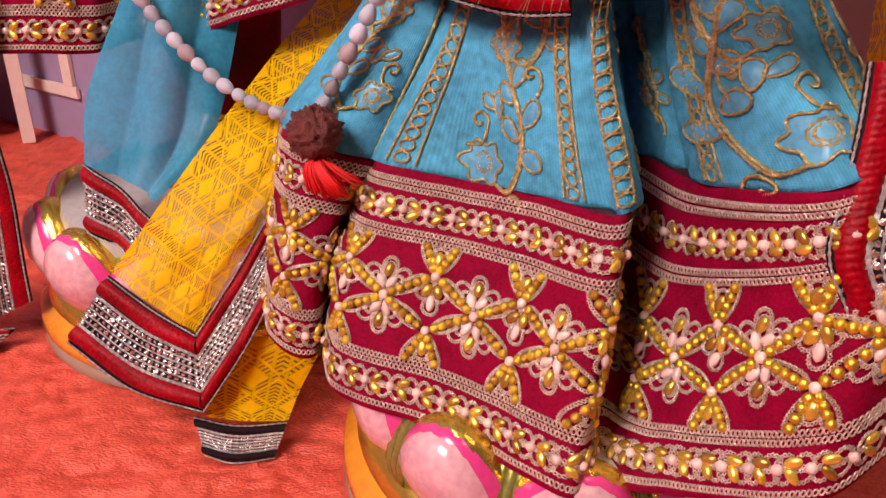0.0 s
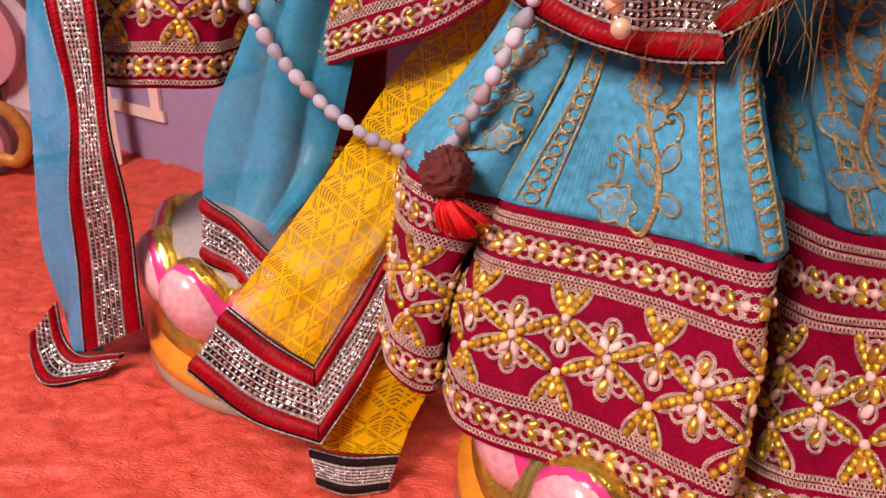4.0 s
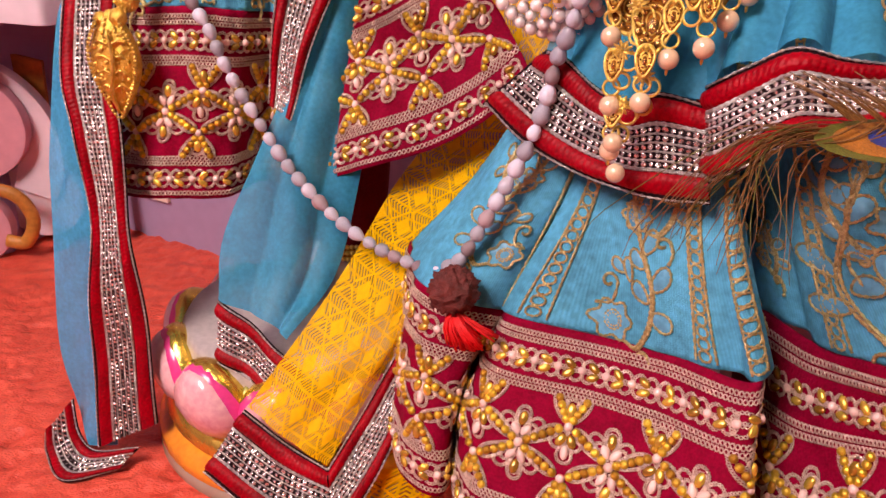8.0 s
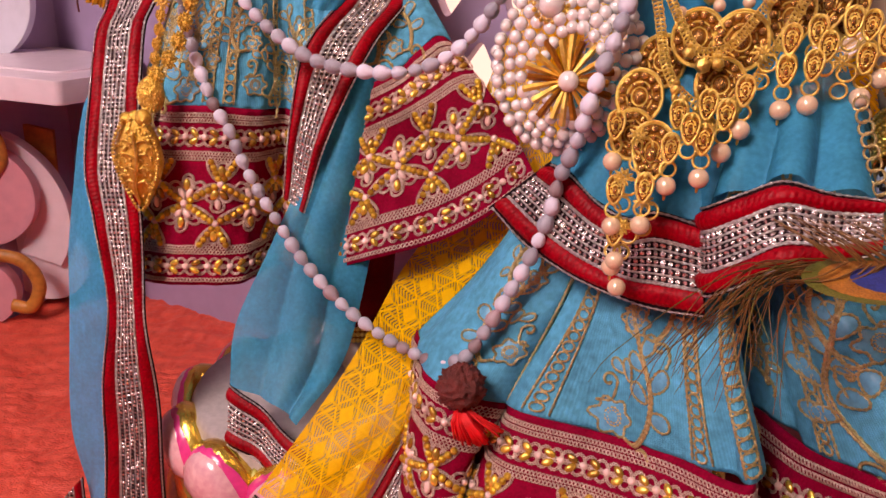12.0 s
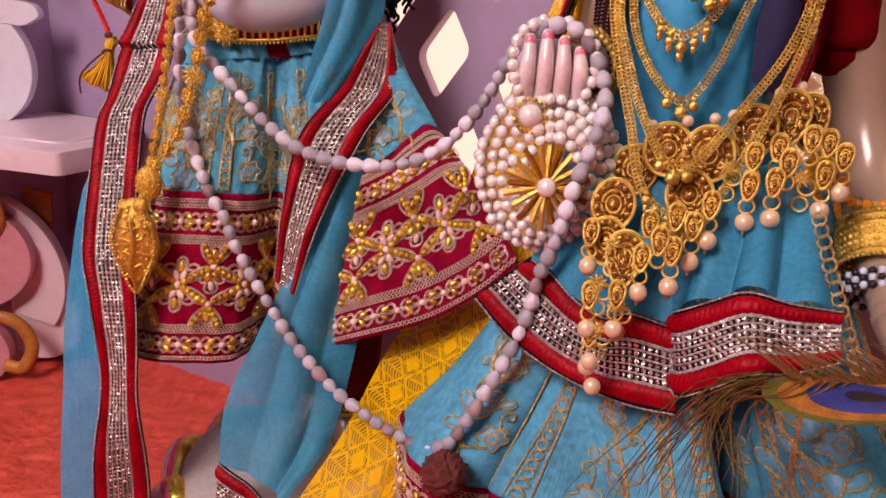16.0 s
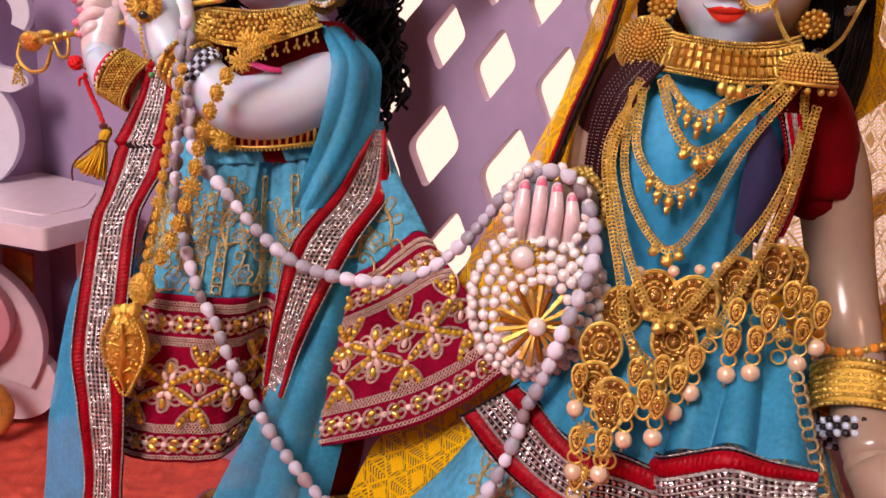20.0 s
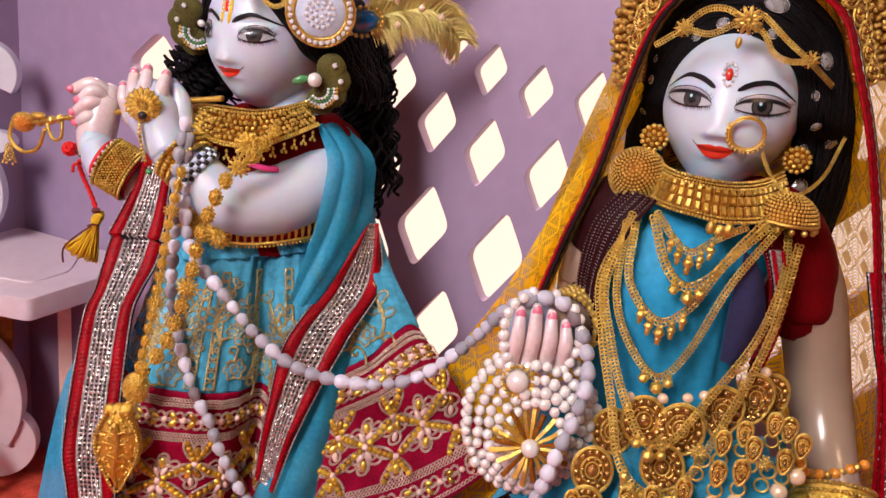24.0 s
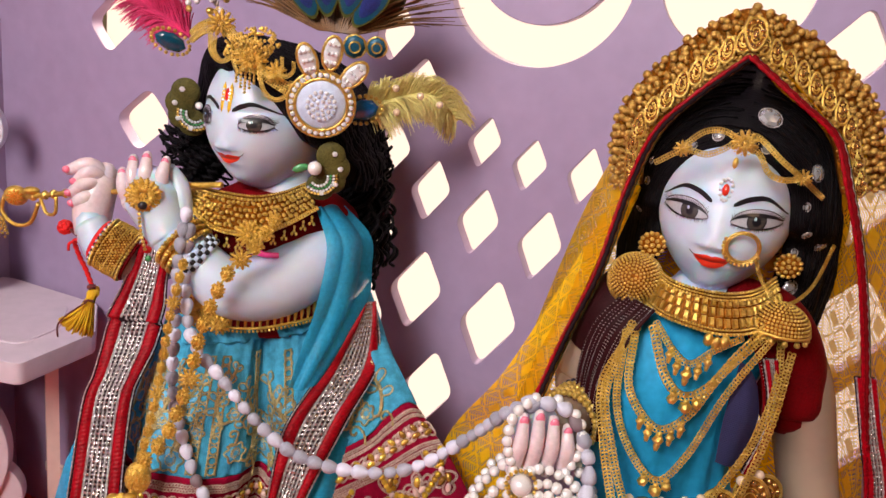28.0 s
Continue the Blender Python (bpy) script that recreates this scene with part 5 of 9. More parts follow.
TOP2 = [(0.056, 0.346, 0.350), (0.062, 0.340, 0.350), (0.072, 0.334, 0.350), (0.080, 0.330, 0.352), (0.092, 0.334, 0.352), (0.106, 0.338, 0.352)]
part("gauze_front", strip(TOP2, F2T, lambda u, v: 0.009 * (np.abs(np.sin(u * 11 + 1.6 * v)) - 0.5) * (0.35 + 0.65 * v)).mesh(90, 24, "gauze_front"), M_NET, frill, "turquoise gauze gathered in folds")

# scarf that hangs beside the lady's skirt
sidescarf = thing("hanging_scarf", "scarf end with wide red and silver sequin braid beside the skirt", "scarf")
SL = [(0.1359, 0.238, 0.244), (0.1345, 0.230, 0.2245), (0.1313, 0.222, 0.2064), (0.1284, 0.214, 0.1881), (0.1353, 0.208, 0.173), (0.1453, 0.202, 0.1553)]
trim(strip(SL, [(x + 0.040, y - 0.012, z + 0.005) for x, y, z in SL]), sidescarf)

# ---- statues: one plain mesh each ----
class Figure:
    """Gathers the solids of one carved figure, each with its paint."""

    def __init__(self, paints):
        self.v, self.f, self.mi, self.paints = [], [], [], paints

    def add(self, verts, faces, k=0):
        n = len(self.v)
        self.v += [tuple(map(float, q)) for q in verts]
        self.f += [tuple(i + n for i in f) for f in faces]
        self.mi += [k] * len(faces)

    def limb(self, pts, radii, k=0, n=24, sides=14):
        P = spline(pts, n)
        R = spline([(r, 0, 0) for r in radii], n)[:, 0]
        self.add(*tube_geo(P, R, sides), k)
        for q, r in ((P[0], R[0]), (P[-1], R[-1])):
            self.add(BALL * r * 0.98 + q, BALLF, k)

    def loft(self, rings, k=0, n=28, seg=28):
        """rings: (x, y, z, rx, ry) from top to bottom."""
        R = np.array(rings, float)
        Q = np.concatenate([spline(R[:, :3], n), spline(np.c_[R[:, 3:], np.zeros(len(R))], n)[:, :2]], 1)
        a = np.arange(seg) * 2 * math.pi / seg
        V = [(x + rx * math.cos(t), y + ry * math.sin(t), z) for x, y, z, rx, ry in Q for t in a]
        F = [(j * seg + i, (j + 1) * seg + i, (j + 1) * seg + (i + 1) % seg, j * seg + (i + 1) % seg) for j in range(n - 1) for i in range(seg)]
        F += [tuple(range(seg)), tuple((n - 1) * seg + i for i in range(seg))[::-1]]
        self.add(V, F, k)

    def make(self, name, label):
        me = mesh_of(self.v, self.f, name)
        for m in self.paints:
            me.materials.append(m)
        me.polygons.foreach_set("material_index", self.mi)
        ob = part(name, me, None)
        return tagged(ob, label, "statue")


def head_front(a, b, F):
    """How far the carved face stands forward, for places across (a) and up (b)."""
    k = 1 - 0.30 * np.clip(-b, 0, 1) ** 1.6
    q = np.sqrt(np.clip(1 - (a / k) ** 2 - b ** 2, 0, 1)) ** 0.85
    nb, eb, lb = F["nose"], F["eye_b"], F["seam"]
    ridge = np.where(b > nb, np.exp(-((b - nb) / (0.55 * (eb - nb + 0.12))) ** 2), np.exp(-((b - nb) / 0.05) ** 2))
    nose = 0.100 * np.exp(-(np.abs(a) / (0.165 + 0.035 * np.exp(-((b - nb) / 0.10) ** 2))) ** 2.2) * ridge
    wings = 0.035 * np.exp(-((np.abs(a) - 0.12) / 0.055) ** 2 - ((b - nb - 0.01) / 0.055) ** 2)
    upper = 0.036 * np.exp(-(a / 0.20) ** 2 - ((b - lb - 0.050) / 0.040) ** 2)
    lower = 0.042 * np.exp(-(a / 0.17) ** 2 - ((b - lb + 0.060) / 0.045) ** 2)
    chin = 0.050 * np.exp(-(a / 0.24) ** 2 - ((b + 0.80) / 0.12) ** 2)
    hollow = -0.045 * np.exp(-((np.abs(a) - 0.42) / 0.26) ** 2 - ((b - eb - 0.16) / 0.07) ** 2)
    lid = 0.022 * np.exp(-((np.abs(a) - F["eye_a"]) / 0.24) ** 2 - ((b - eb) / 0.11) ** 2)
    cheek = 0.020 * np.exp(-((np.abs(a) - 0.45) / 0.22) ** 2 - ((b + 0.32) / 0.2) ** 2)
    return q + (nose + wings + upper + lower + chin + hollow + lid + cheek) * np.clip(q * 3, 0, 1)


def carve_head(fig, m, rx, ry, rz, F):
    R = np.array(m)
    seg, rings = 150, 120
    V = []
    for i in range(rings + 1):
        p = math.pi * i / rings
        b = math.cos(p)
        k = 1 - 0.30 * max(0, -b) ** 1.6
        t = 2 * math.pi * np.arange(seg) / seg
        a, y = math.sin(p) * np.cos(t) * k, math.sin(p) * np.sin(t)
        y = np.where(y < 0, -head_front(a, np.full(seg, b), F), y)
        V += np.stack([a * rx, y * ry, np.full(seg, b * rz)], 1).tolist()
    G = [(i * seg + j, (i + 1) * seg + j, (i + 1) * seg + (j + 1) % seg, i * seg + (j + 1) % seg) for i in range(rings) for j in range(seg)]
    fig.add(np.array(V) @ R[:3, :3].T + R[:3, 3], G, 0)

    def lay(ab, lift):
        y = -head_front(ab[:, 0], ab[:, 1], F) * ry - lift
        return np.stack([ab[:, 0] * rx, y, ab[:, 1] * rz], 1) @ R[:3, :3].T + R[:3, 3]

    def ribbon(top, low, k, lift=0.0004, rows_=4):
        """Paint between two curves on the face."""
        top, low = np.asarray(top, float), np.asarray(low, float)
        n = len(top)
        ab = np.vstack([top + (low - top) * f for f in np.linspace(0, 1, rows_ + 1)])
        fig.add(lay(ab, lift), [(r * n + i, r * n + i + 1, (r + 1) * n + i + 1, (r + 1) * n + i) for r in range(rows_) for i in range(n - 1)], k)

    def disc(c, r, k, lift, hi, lo, sx=1.0):
        t = np.linspace(-math.pi / 2, math.pi / 2, 17)
        b0 = c[1] + r * np.sin(t)
        half = r * sx * np.cos(t)
        L = np.stack([c[0] - half, b0], 1)
        Q = np.stack([c[0] + half, b0], 1)
        for e in (L, Q):
            e[:, 1] = np.clip(e[:, 1], lo(e[:, 0]), hi(e[:, 0]))
        ribbon(L, Q, k, lift, 8)
    ink, grey, shade, white, sclera = 2, 3, 6, 0, 8
    for s in (-1, 1):
        am, ah, eb, up, low = F["eye_a"], F["eye_w"], F["eye_b"], F["up"], F["low"]

        def ua(a):
            return np.clip((s * a - am) / ah, -1, 1)

        def hi(a):
            u = ua(a)
            return eb + 0.02 * u + up * (1 - u ** 2) ** 0.62 * (1 - 0.12 * u)

        def lo(a):
            u = ua(a)
            return eb + 0.02 * u - low * (1 - u ** 2) ** 0.75 * (1 + 0.15 * u)
        a = s * (am + ah * np.linspace(-1, 1, 33))
        u = np.linspace(-1, 1, 33)
        ribbon(np.stack([a, hi(a) + 0.075 * (1 - u ** 2) ** 0.5 + 0.004], 1), np.stack([a, hi(a)], 1), shade, 0.0002)
        ribbon(np.stack([a, hi(a)], 1), np.stack([a, lo(a)], 1), sclera, 0.0003, 8)
        c = (s * (am - 0.03 + 0.03 * s), eb + 0.020)
        r = F["iris"]
        disc(c, r, ink, 0.0005, hi, lo, 1.12)
        disc(c, r * 0.86, grey, 0.0007, hi, lo, 1.12)
        disc(c, r * 0.46, ink, 0.0009, hi, lo, 1.12)
        # Small white dot: the highlight of the eye, put in as colour.
        disc((c[0] - 0.020, c[1] + 0.030), r * 0.17, white, 0.0011, hi, lo)
        ribbon(np.stack([a, hi(a) + 0.030 * (1 - 0.75 * u ** 4)], 1), np.stack([a, hi(a) - 0.010 * (1 - u ** 4)], 1), ink, 0.0010, 2)
        ribbon(np.stack([a, lo(a) + 0.006 * (1 - u ** 4)], 1), np.stack([a, lo(a) - 0.011 * (1 + 0.6 * u)], 1), ink, 0.0008, 2)
        tail = s * (am + ah * np.linspace(0.80, 1.10, 8))
        f = np.linspace(0, 1, 8)
        tb = hi(s * (am + ah * 0.80)) + (eb + 0.035 - hi(s * (am + ah * 0.80))) * f ** 0.8
        ribbon(np.stack([tail, tb + 0.016 * (1 - f)], 1), np.stack([tail, tb - 0.012 * (1 - f)], 1), ink, 0.0009, 2)
        crease = np.stack([a, hi(a) + 0.066 * (1 - u ** 2) ** 0.5 + 0.004], 1)
        ribbon(crease + (0, 0.005), crease - (0, 0.004), grey, 0.0004, 1)
        for k in range(27):
            w = -0.92 + 1.95 * k / 26
            x = s * (am + ah * min(w, 0.99))
            y = float(hi(np.array(x))) + 0.020
            dx, dy = s * (0.012 + 0.045 * w), 0.058 + 0.012 * math.sin(k * 2.1)
            ribbon([(x - 0.0065, y), (x + dx, y + dy)], [(x + 0.0065, y), (x + dx + 0.0008, y + dy)], ink, 0.0007, 1)
            if k % 4 != 3:
                y = float(lo(np.array(x))) - 0.006
                ribbon([(x - 0.0060, y), (x + dx * 0.6, y - 0.045)], [(x + 0.0060, y), (x + dx * 0.6 + 0.0008, y - 0.045)], ink, 0.0005, 1)
        B = spline([(x, y, 0) for x, y in F["brow"]], 30)[:, :2] * (s, 1)
        f = np.linspace(0, 1, 30)
        wd = 0.034 * np.clip(f * 6 + 0.45, 0, 1) * (1 - 0.80 * f ** 2.2)
        ribbon(B + np.stack([0 * wd, wd], 1), B - np.stack([0 * wd, wd], 1), ink, 0.0004, 2)
        tick = np.array([(s * (F["lip_w"] - 0.01), F["seam"] + 0.052), (s * (F["lip_w"] + 0.03), F["seam"] + 0.070), (s * (F["lip_w"] + 0.06), F["seam"] + 0.10)])
        ribbon(tick + (0, 0.006), tick - (0, 0.006), ink, 0.0004, 1)
    u = np.linspace(-1, 1, 31)
    W, sb = F["lip_w"], F["seam"]
    seam = sb + 0.052 * np.abs(u) ** 1.8
    top = sb + 0.052 * u ** 2 + 0.098 * F["lip"] * (1 - np.abs(u) ** 1.5) - 0.022 * np.exp(-(u / 0.16) ** 2)
    bot = sb + 0.052 * u ** 2 - 0.098 * F["lip"] * (1 - np.abs(u) ** 2.2) ** 0.9
    ribbon(np.stack([W * u, top], 1), np.stack([W * u, seam], 1), 1, 0.0004)
    ribbon(np.stack([W * u, seam], 1), np.stack([W * u, bot], 1), 1, 0.0004)
    ribbon(np.stack([W * u, seam + 0.005], 1), np.stack([W * u, seam - 0.005], 1), 9, 0.0006, 1)


def hand_fingers(fig, roots, tips, r, nail, curl=(0, -0.004, 0), skin=0):
    """Fingers from the palm to their tips, each with a painted nail."""
    for a, b in zip(roots, tips):
        a, b = np.array(a), np.array(b)
        d = (b - a) / np.linalg.norm(b - a)
        b = b + d * r * 0.5
        mid = (a + b) / 2 + np.array(curl)
        fig.limb([a - d * r, a, mid, b], (r * 0.95, r * 0.96, r * 0.90, r * 0.62), skin, 16, 12)
        fig.add(BALL * (r * 0.60, r * 0.34, r * 0.80) + (b - d * r * 0.35 + np.array((0, -r * 0.50, 0))), BALLF, nail)


# lady with a veil
LADY = pose(0.0828, 0.412, 0.5076, -1.0, -1.5, -29.1)
LADY_FACE = dict(lip=0.90, eye_a=0.50, eye_w=0.35, eye_b=0.085, up=0.084, low=0.066, iris=0.118, nose=-0.255, seam=-0.455, lip_w=0.27, brow=((0.15, 0.255), (0.37, 0.345), (0.61, 0.355), (0.90, 0.19)))
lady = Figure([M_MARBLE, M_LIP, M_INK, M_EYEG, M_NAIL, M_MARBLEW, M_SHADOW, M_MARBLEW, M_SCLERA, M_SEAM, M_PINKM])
carve_head(lady, LADY, 0.0351, 0.0439, 0.0439, LADY_FACE)
lady.loft([(0.085, 0.412, 0.49, 0.018, 0.018), (0.083, 0.408, 0.468, 0.019, 0.018), (0.078, 0.402, 0.455, 0.042, 0.024), (0.074, 0.397, 0.440, 0.052, 0.029), (0.064, 0.392, 0.410, 0.044, 0.033), (0.066, 0.390, 0.370, 0.036, 0.030), (0.075, 0.40, 0.32, 0.040, 0.028), (0.075, 0.405, 0.20, 0.036, 0.025), (0.07, 0.370, 0.078, 0.034, 0.028)], 0)
# Both arms use the darkened warm marble, which carries their shade.
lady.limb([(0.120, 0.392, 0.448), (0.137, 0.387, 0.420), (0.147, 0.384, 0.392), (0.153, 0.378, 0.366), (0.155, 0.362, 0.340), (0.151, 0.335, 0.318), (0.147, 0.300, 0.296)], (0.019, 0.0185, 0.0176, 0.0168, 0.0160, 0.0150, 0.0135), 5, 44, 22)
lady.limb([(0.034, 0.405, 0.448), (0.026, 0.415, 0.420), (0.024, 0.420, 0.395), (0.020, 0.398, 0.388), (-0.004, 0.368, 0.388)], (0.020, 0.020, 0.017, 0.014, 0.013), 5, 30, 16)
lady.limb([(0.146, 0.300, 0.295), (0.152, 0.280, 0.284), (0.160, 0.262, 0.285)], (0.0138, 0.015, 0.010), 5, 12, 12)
lady.add(BALLL * (0.017, 0.010, 0.014) + (-0.013, 0.366, 0.387), BALLLF, 0)
hand_fingers(lady, [(-0.026 + 0.0088 * i, 0.356, 0.374 + 0.0006 * i) for i in range(4)], [(-0.025 + 0.0080 * i, 0.356, z) for i, z in enumerate((0.3985, 0.401, 0.3985, 0.394))], 0.0044, 4, skin=10)
lady.make("statue", "white marble statue of a veiled lady with painted features")

# flute player
PLAYER = pose(-0.1830, 0.546, 0.5102, -0.7, -1.2, -31.7)
PLAYER_FACE = dict(lip=0.68, eye_a=0.50, eye_w=0.235, eye_b=-0.020, up=0.076, low=0.060, iris=0.094, nose=-0.345, seam=-0.495, lip_w=0.25, brow=((0.13, 0.14), (0.30, 0.215), (0.48, 0.245), (0.84, 0.14)))
boy = Figure([M_MARBLE, M_LIP, M_INK, M_EYEG, M_NAIL, M_DKRED, M_SHADOW, M_MARBLEW, M_SCLERA, M_SEAM, M_PINKM])
carve_head(boy, PLAYER, 0.0402, 0.0500, 0.0491, PLAYER_FACE)
boy.loft([(-0.170, 0.548, 0.49, 0.019, 0.019), (-0.170, 0.546, 0.466, 0.020, 0.020), (-0.172, 0.543, 0.452, 0.040, 0.026), (-0.174, 0.540, 0.436, 0.049, 0.032), (-0.176, 0.538, 0.41, 0.046, 0.036), (-0.178, 0.535, 0.38, 0.044, 0.038), (-0.178, 0.53, 0.33, 0.05, 0.042), (-0.17, 0.51, 0.26, 0.045, 0.035)], 0)
boy.limb([(-0.133, 0.536, 0.430), (-0.143, 0.520, 0.423), (-0.168, 0.497, 0.408), (-0.196, 0.480, 0.408), (-0.218, 0.482, 0.424), (-0.234, 0.490, 0.434)], (0.016, 0.0235, 0.0235, 0.019, 0.015, 0.012), 0, 44, 20)
boy.limb([(-0.236, 0.490, 0.432), (-0.244, 0.497, 0.444), (-0.250, 0.501, 0.454), (-0.254, 0.503, 0.463)], (0.0125, 0.0150, 0.0172, 0.0150), 0, 20, 18)
boy.limb([(-0.233, 0.500, 0.446), (-0.2335, 0.503, 0.456), (-0.2360, 0.506, 0.466), (-0.2420, 0.508, 0.474)], (0.0075, 0.0070, 0.0060, 0.0046), 0, 16, 12)
hand_fingers(boy, [(-0.2455, 0.499, 0.464), (-0.2540, 0.497, 0.464), (-0.2610, 0.498, 0.460), (-0.2665, 0.501, 0.455)], [(-0.2440, 0.503, 0.4790), (-0.2550, 0.502, 0.4810), (-0.2635, 0.503, 0.4780), (-0.2705, 0.505, 0.4685)], 0.0047, 4, skin=10)
boy.limb([(-0.220, 0.545, 0.43), (-0.255, 0.528, 0.405), (-0.285, 0.524, 0.408), (-0.300, 0.533, 0.425)], (0.018, 0.016, 0.013, 0.011), 0, 24, 14)
boy.limb([(-0.300, 0.535, 0.416), (-0.3015, 0.541, 0.432), (-0.2990, 0.545, 0.446), (-0.2960, 0.548, 0.456)], (0.0110, 0.0132, 0.0124, 0.0095), 10, 18, 16)
for k, (mid, tip) in enumerate((((-0.3045, 0.541, 0.4640), (-0.3165, 0.540, 0.4590)), ((-0.3020, 0.538, 0.4600), (-0.3110, 0.537, 0.4520)), ((-0.3040, 0.535, 0.4520), (-0.3140, 0.536, 0.4440)), ((-0.3040, 0.534, 0.4430), (-0.3120, 0.536, 0.4370)))):
    boy.limb([(-0.2950, 0.546, 0.4570 - 0.004 * k), mid, tip], (0.0054, 0.0050, 0.0038), 10, 14, 12)
    boy.add(BALL * (0.0028, 0.0018, 0.0026) + (np.array(tip) + (-0.0008, -0.0034, 0.0010)), BALLF, 4)
boy.limb([(-0.130, 0.510, 0.30), (-0.122, 0.500, 0.22), (-0.120, 0.490, 0.165), (-0.122, 0.480, 0.135)], (0.026, 0.024, 0.021, 0.017), 5, 20, 16)
boy.limb([(-0.185, 0.515, 0.30), (-0.172, 0.505, 0.22), (-0.150, 0.495, 0.165), (-0.140, 0.490, 0.130)], (0.026, 0.022, 0.018, 0.015), 5, 20, 16)
boy.limb([(-0.124, 0.482, 0.138), (-0.120, 0.470, 0.115), (-0.112, 0.445, 0.100)], (0.014, 0.014, 0.010), 7, 14, 14)
boy.limb([(-0.142, 0.490, 0.132), (-0.150, 0.475, 0.112), (-0.165, 0.455, 0.100)], (0.013, 0.013, 0.010), 7, 14, 14)
boy.make("statue", "white marble statue of a flute player with painted features")


# ---- jewellery builders ----
def chain(name, pts, r, material, parent=None, label=""):
    """A woven chain: two rows of small open links along a curve."""
    P = even(pts, r * 0.92)
    T = np.gradient(P, axis=0)
    T /= np.linalg.norm(T, axis=1, keepdims=True)
    side = np.cross(T, (0, -1, 0))
    side /= np.maximum(np.linalg.norm(side, axis=1, keepdims=True), 1e-6)
    a = np.linspace(0, 2 * math.pi, 9)[:-1]
    ring = tube_geo(np.stack([0.50 * r * np.cos(a), 0.68 * r * np.sin(a), 0 * a], 1), 0.21 * r, 4, True)
    pile = Pile()
    for i, (p, t, s) in enumerate(zip(P, T, side)):
        for k in (-1, 1):
            m = frame_at(p + s * r * 0.52 * k, (0.5 * (i % 2 - 0.5), -1, 0.3), tuple(t + s * 0.5 * k))
            put(pile, m, ring)
    return part(name, pile.mesh(name), material, parent, label)


def beadline(name, pts, r, material, parent=None, step=2.0, label="", stretch=1.0):
    pile = Pile()
    P = even(pts, r * step)
    for p in P:
        put(pile, frame_at(p, (0, -1, 0)), (BALLS, BALLSF) if r < 0.0016 else None, (r, r * stretch, r))
    return part(name, pile.mesh(name), material, parent, label, kind="stuff")


def drop_shape(w, h, n=22):
    t = np.linspace(0, 2 * math.pi, n, endpoint=False)
    return np.stack([w * np.sin(t) * (0.55 + 0.45 * np.cos(t / 2) ** 2) * 1.02, -h * np.cos(t)], 1) * (1, -1)


def medallion(parent, m, w, h, drop=False, stones=13, name="medallion"):
    """A gold plate with rims, a ring of stones and a stone in the middle, in the frame m."""
    t = np.linspace(0, 2 * math.pi, 26, endpoint=False)
    edge = drop_shape(w, h, 26) if drop else np.stack([w * np.cos(t), h * np.sin(t)], 1)
    n = len(edge)
    R = np.array(m)

    def world(q):
        return np.asarray(q) @ R[:3, :3].T + R[:3, 3]
    v = np.vstack([np.c_[edge, np.full(n, -0.0015)], np.c_[edge, np.full(n, 0.0006)], np.c_[edge * 0.8, np.full(n, 0.0012)], [[0, 0, 0.0016]]])
    f = [(i, (i + 1) % n, n + (i + 1) % n, n + i) for i in range(n)] + [(n + i, n + (i + 1) % n, 2 * n + (i + 1) % n, 2 * n + i) for i in range(n)] + [(2 * n + i, 2 * n + (i + 1) % n, 3 * n) for i in range(n)]
    plate = part(name, mesh_of(world(v), f, name), M_DARKG, parent)
    rim = Pile()
    for s, r in ((1.0, 0.0007), (0.93, 0.0004), (0.54, 0.0005), (0.34, 0.0005)):
        rim.add(*tube_geo(world(np.c_[edge * s, np.full(n, 0.0012)]), r, 5, True))
    part("rim", rim.mesh("rim"), M_GOLD, plate)
    st = Pile()
    for i in range(stones):
        q = edge[int(i * n / stones)] * 0.76
        put(st, m, (FACET, FACETF), (w * 0.19, w * 0.19, w * 0.15), (q[0], q[1], 0.0014))
    for i in range(max(5, stones - 5)):
        q = edge[int(i * n / max(5, stones - 5))] * 0.47
        put(st, m, (BALLS, BALLSF), (w * 0.12, w * 0.12, w * 0.12), (q[0], q[1], 0.0020))
    part("stone_ring", st.mesh("stone_ring"), M_STONE, plate, "champagne stones", smooth=False, kind="stuff")
    st = Pile()
    put(st, m, (BALL, BALLF), (w * 0.26, h * 0.26, 0.0018), (0, -0.08 * h if drop else 0, 0.0016))
    part("centre_stone", st.mesh("centre_stone"), M_STONE, plate, smooth=False)
    return plate


def hoop(name, m, r, wire, material, parent, n=20, flat=1.0):
    R = np.array(m)
    t = np.linspace(0, 2 * math.pi, n, endpoint=False)
    q = np.stack([r * np.cos(t), r * np.sin(t), 0 * t], 1)
    return part(name, mesh_of(*tube_geo(q @ R[:3, :3].T + R[:3, 3], wire, 6, True, flat), name), material, parent)


def pearl_at(parent, p, r, material=M_PEARLG, name="pearl"):
    ob = part(name, mesh_of(BALLL * r + np.array(p), BALLLF, name), material, parent)
    return ob


def face_cam(p, toward=(-0.10, -0.12, 0.45)):
    return frame_at(p, Vector(toward) - Vector(p))


# ---- the lady's dress and jewels ----
blouse = thing("blouse", "turquoise blouse with dark red velvet sleeves", "blouse")
body = Figure([M_BLUEIN])
body.loft([(0.078, 0.400, 0.462, 0.040, 0.026), (0.070, 0.396, 0.448, 0.052, 0.033), (0.061, 0.390, 0.425, 0.047, 0.038), (0.060, 0.388, 0.400, 0.045, 0.039), (0.064, 0.388, 0.370, 0.041, 0.038), (0.070, 0.388, 0.335, 0.048, 0.040)], 0, 40, 60)
bv = np.array(body.v)
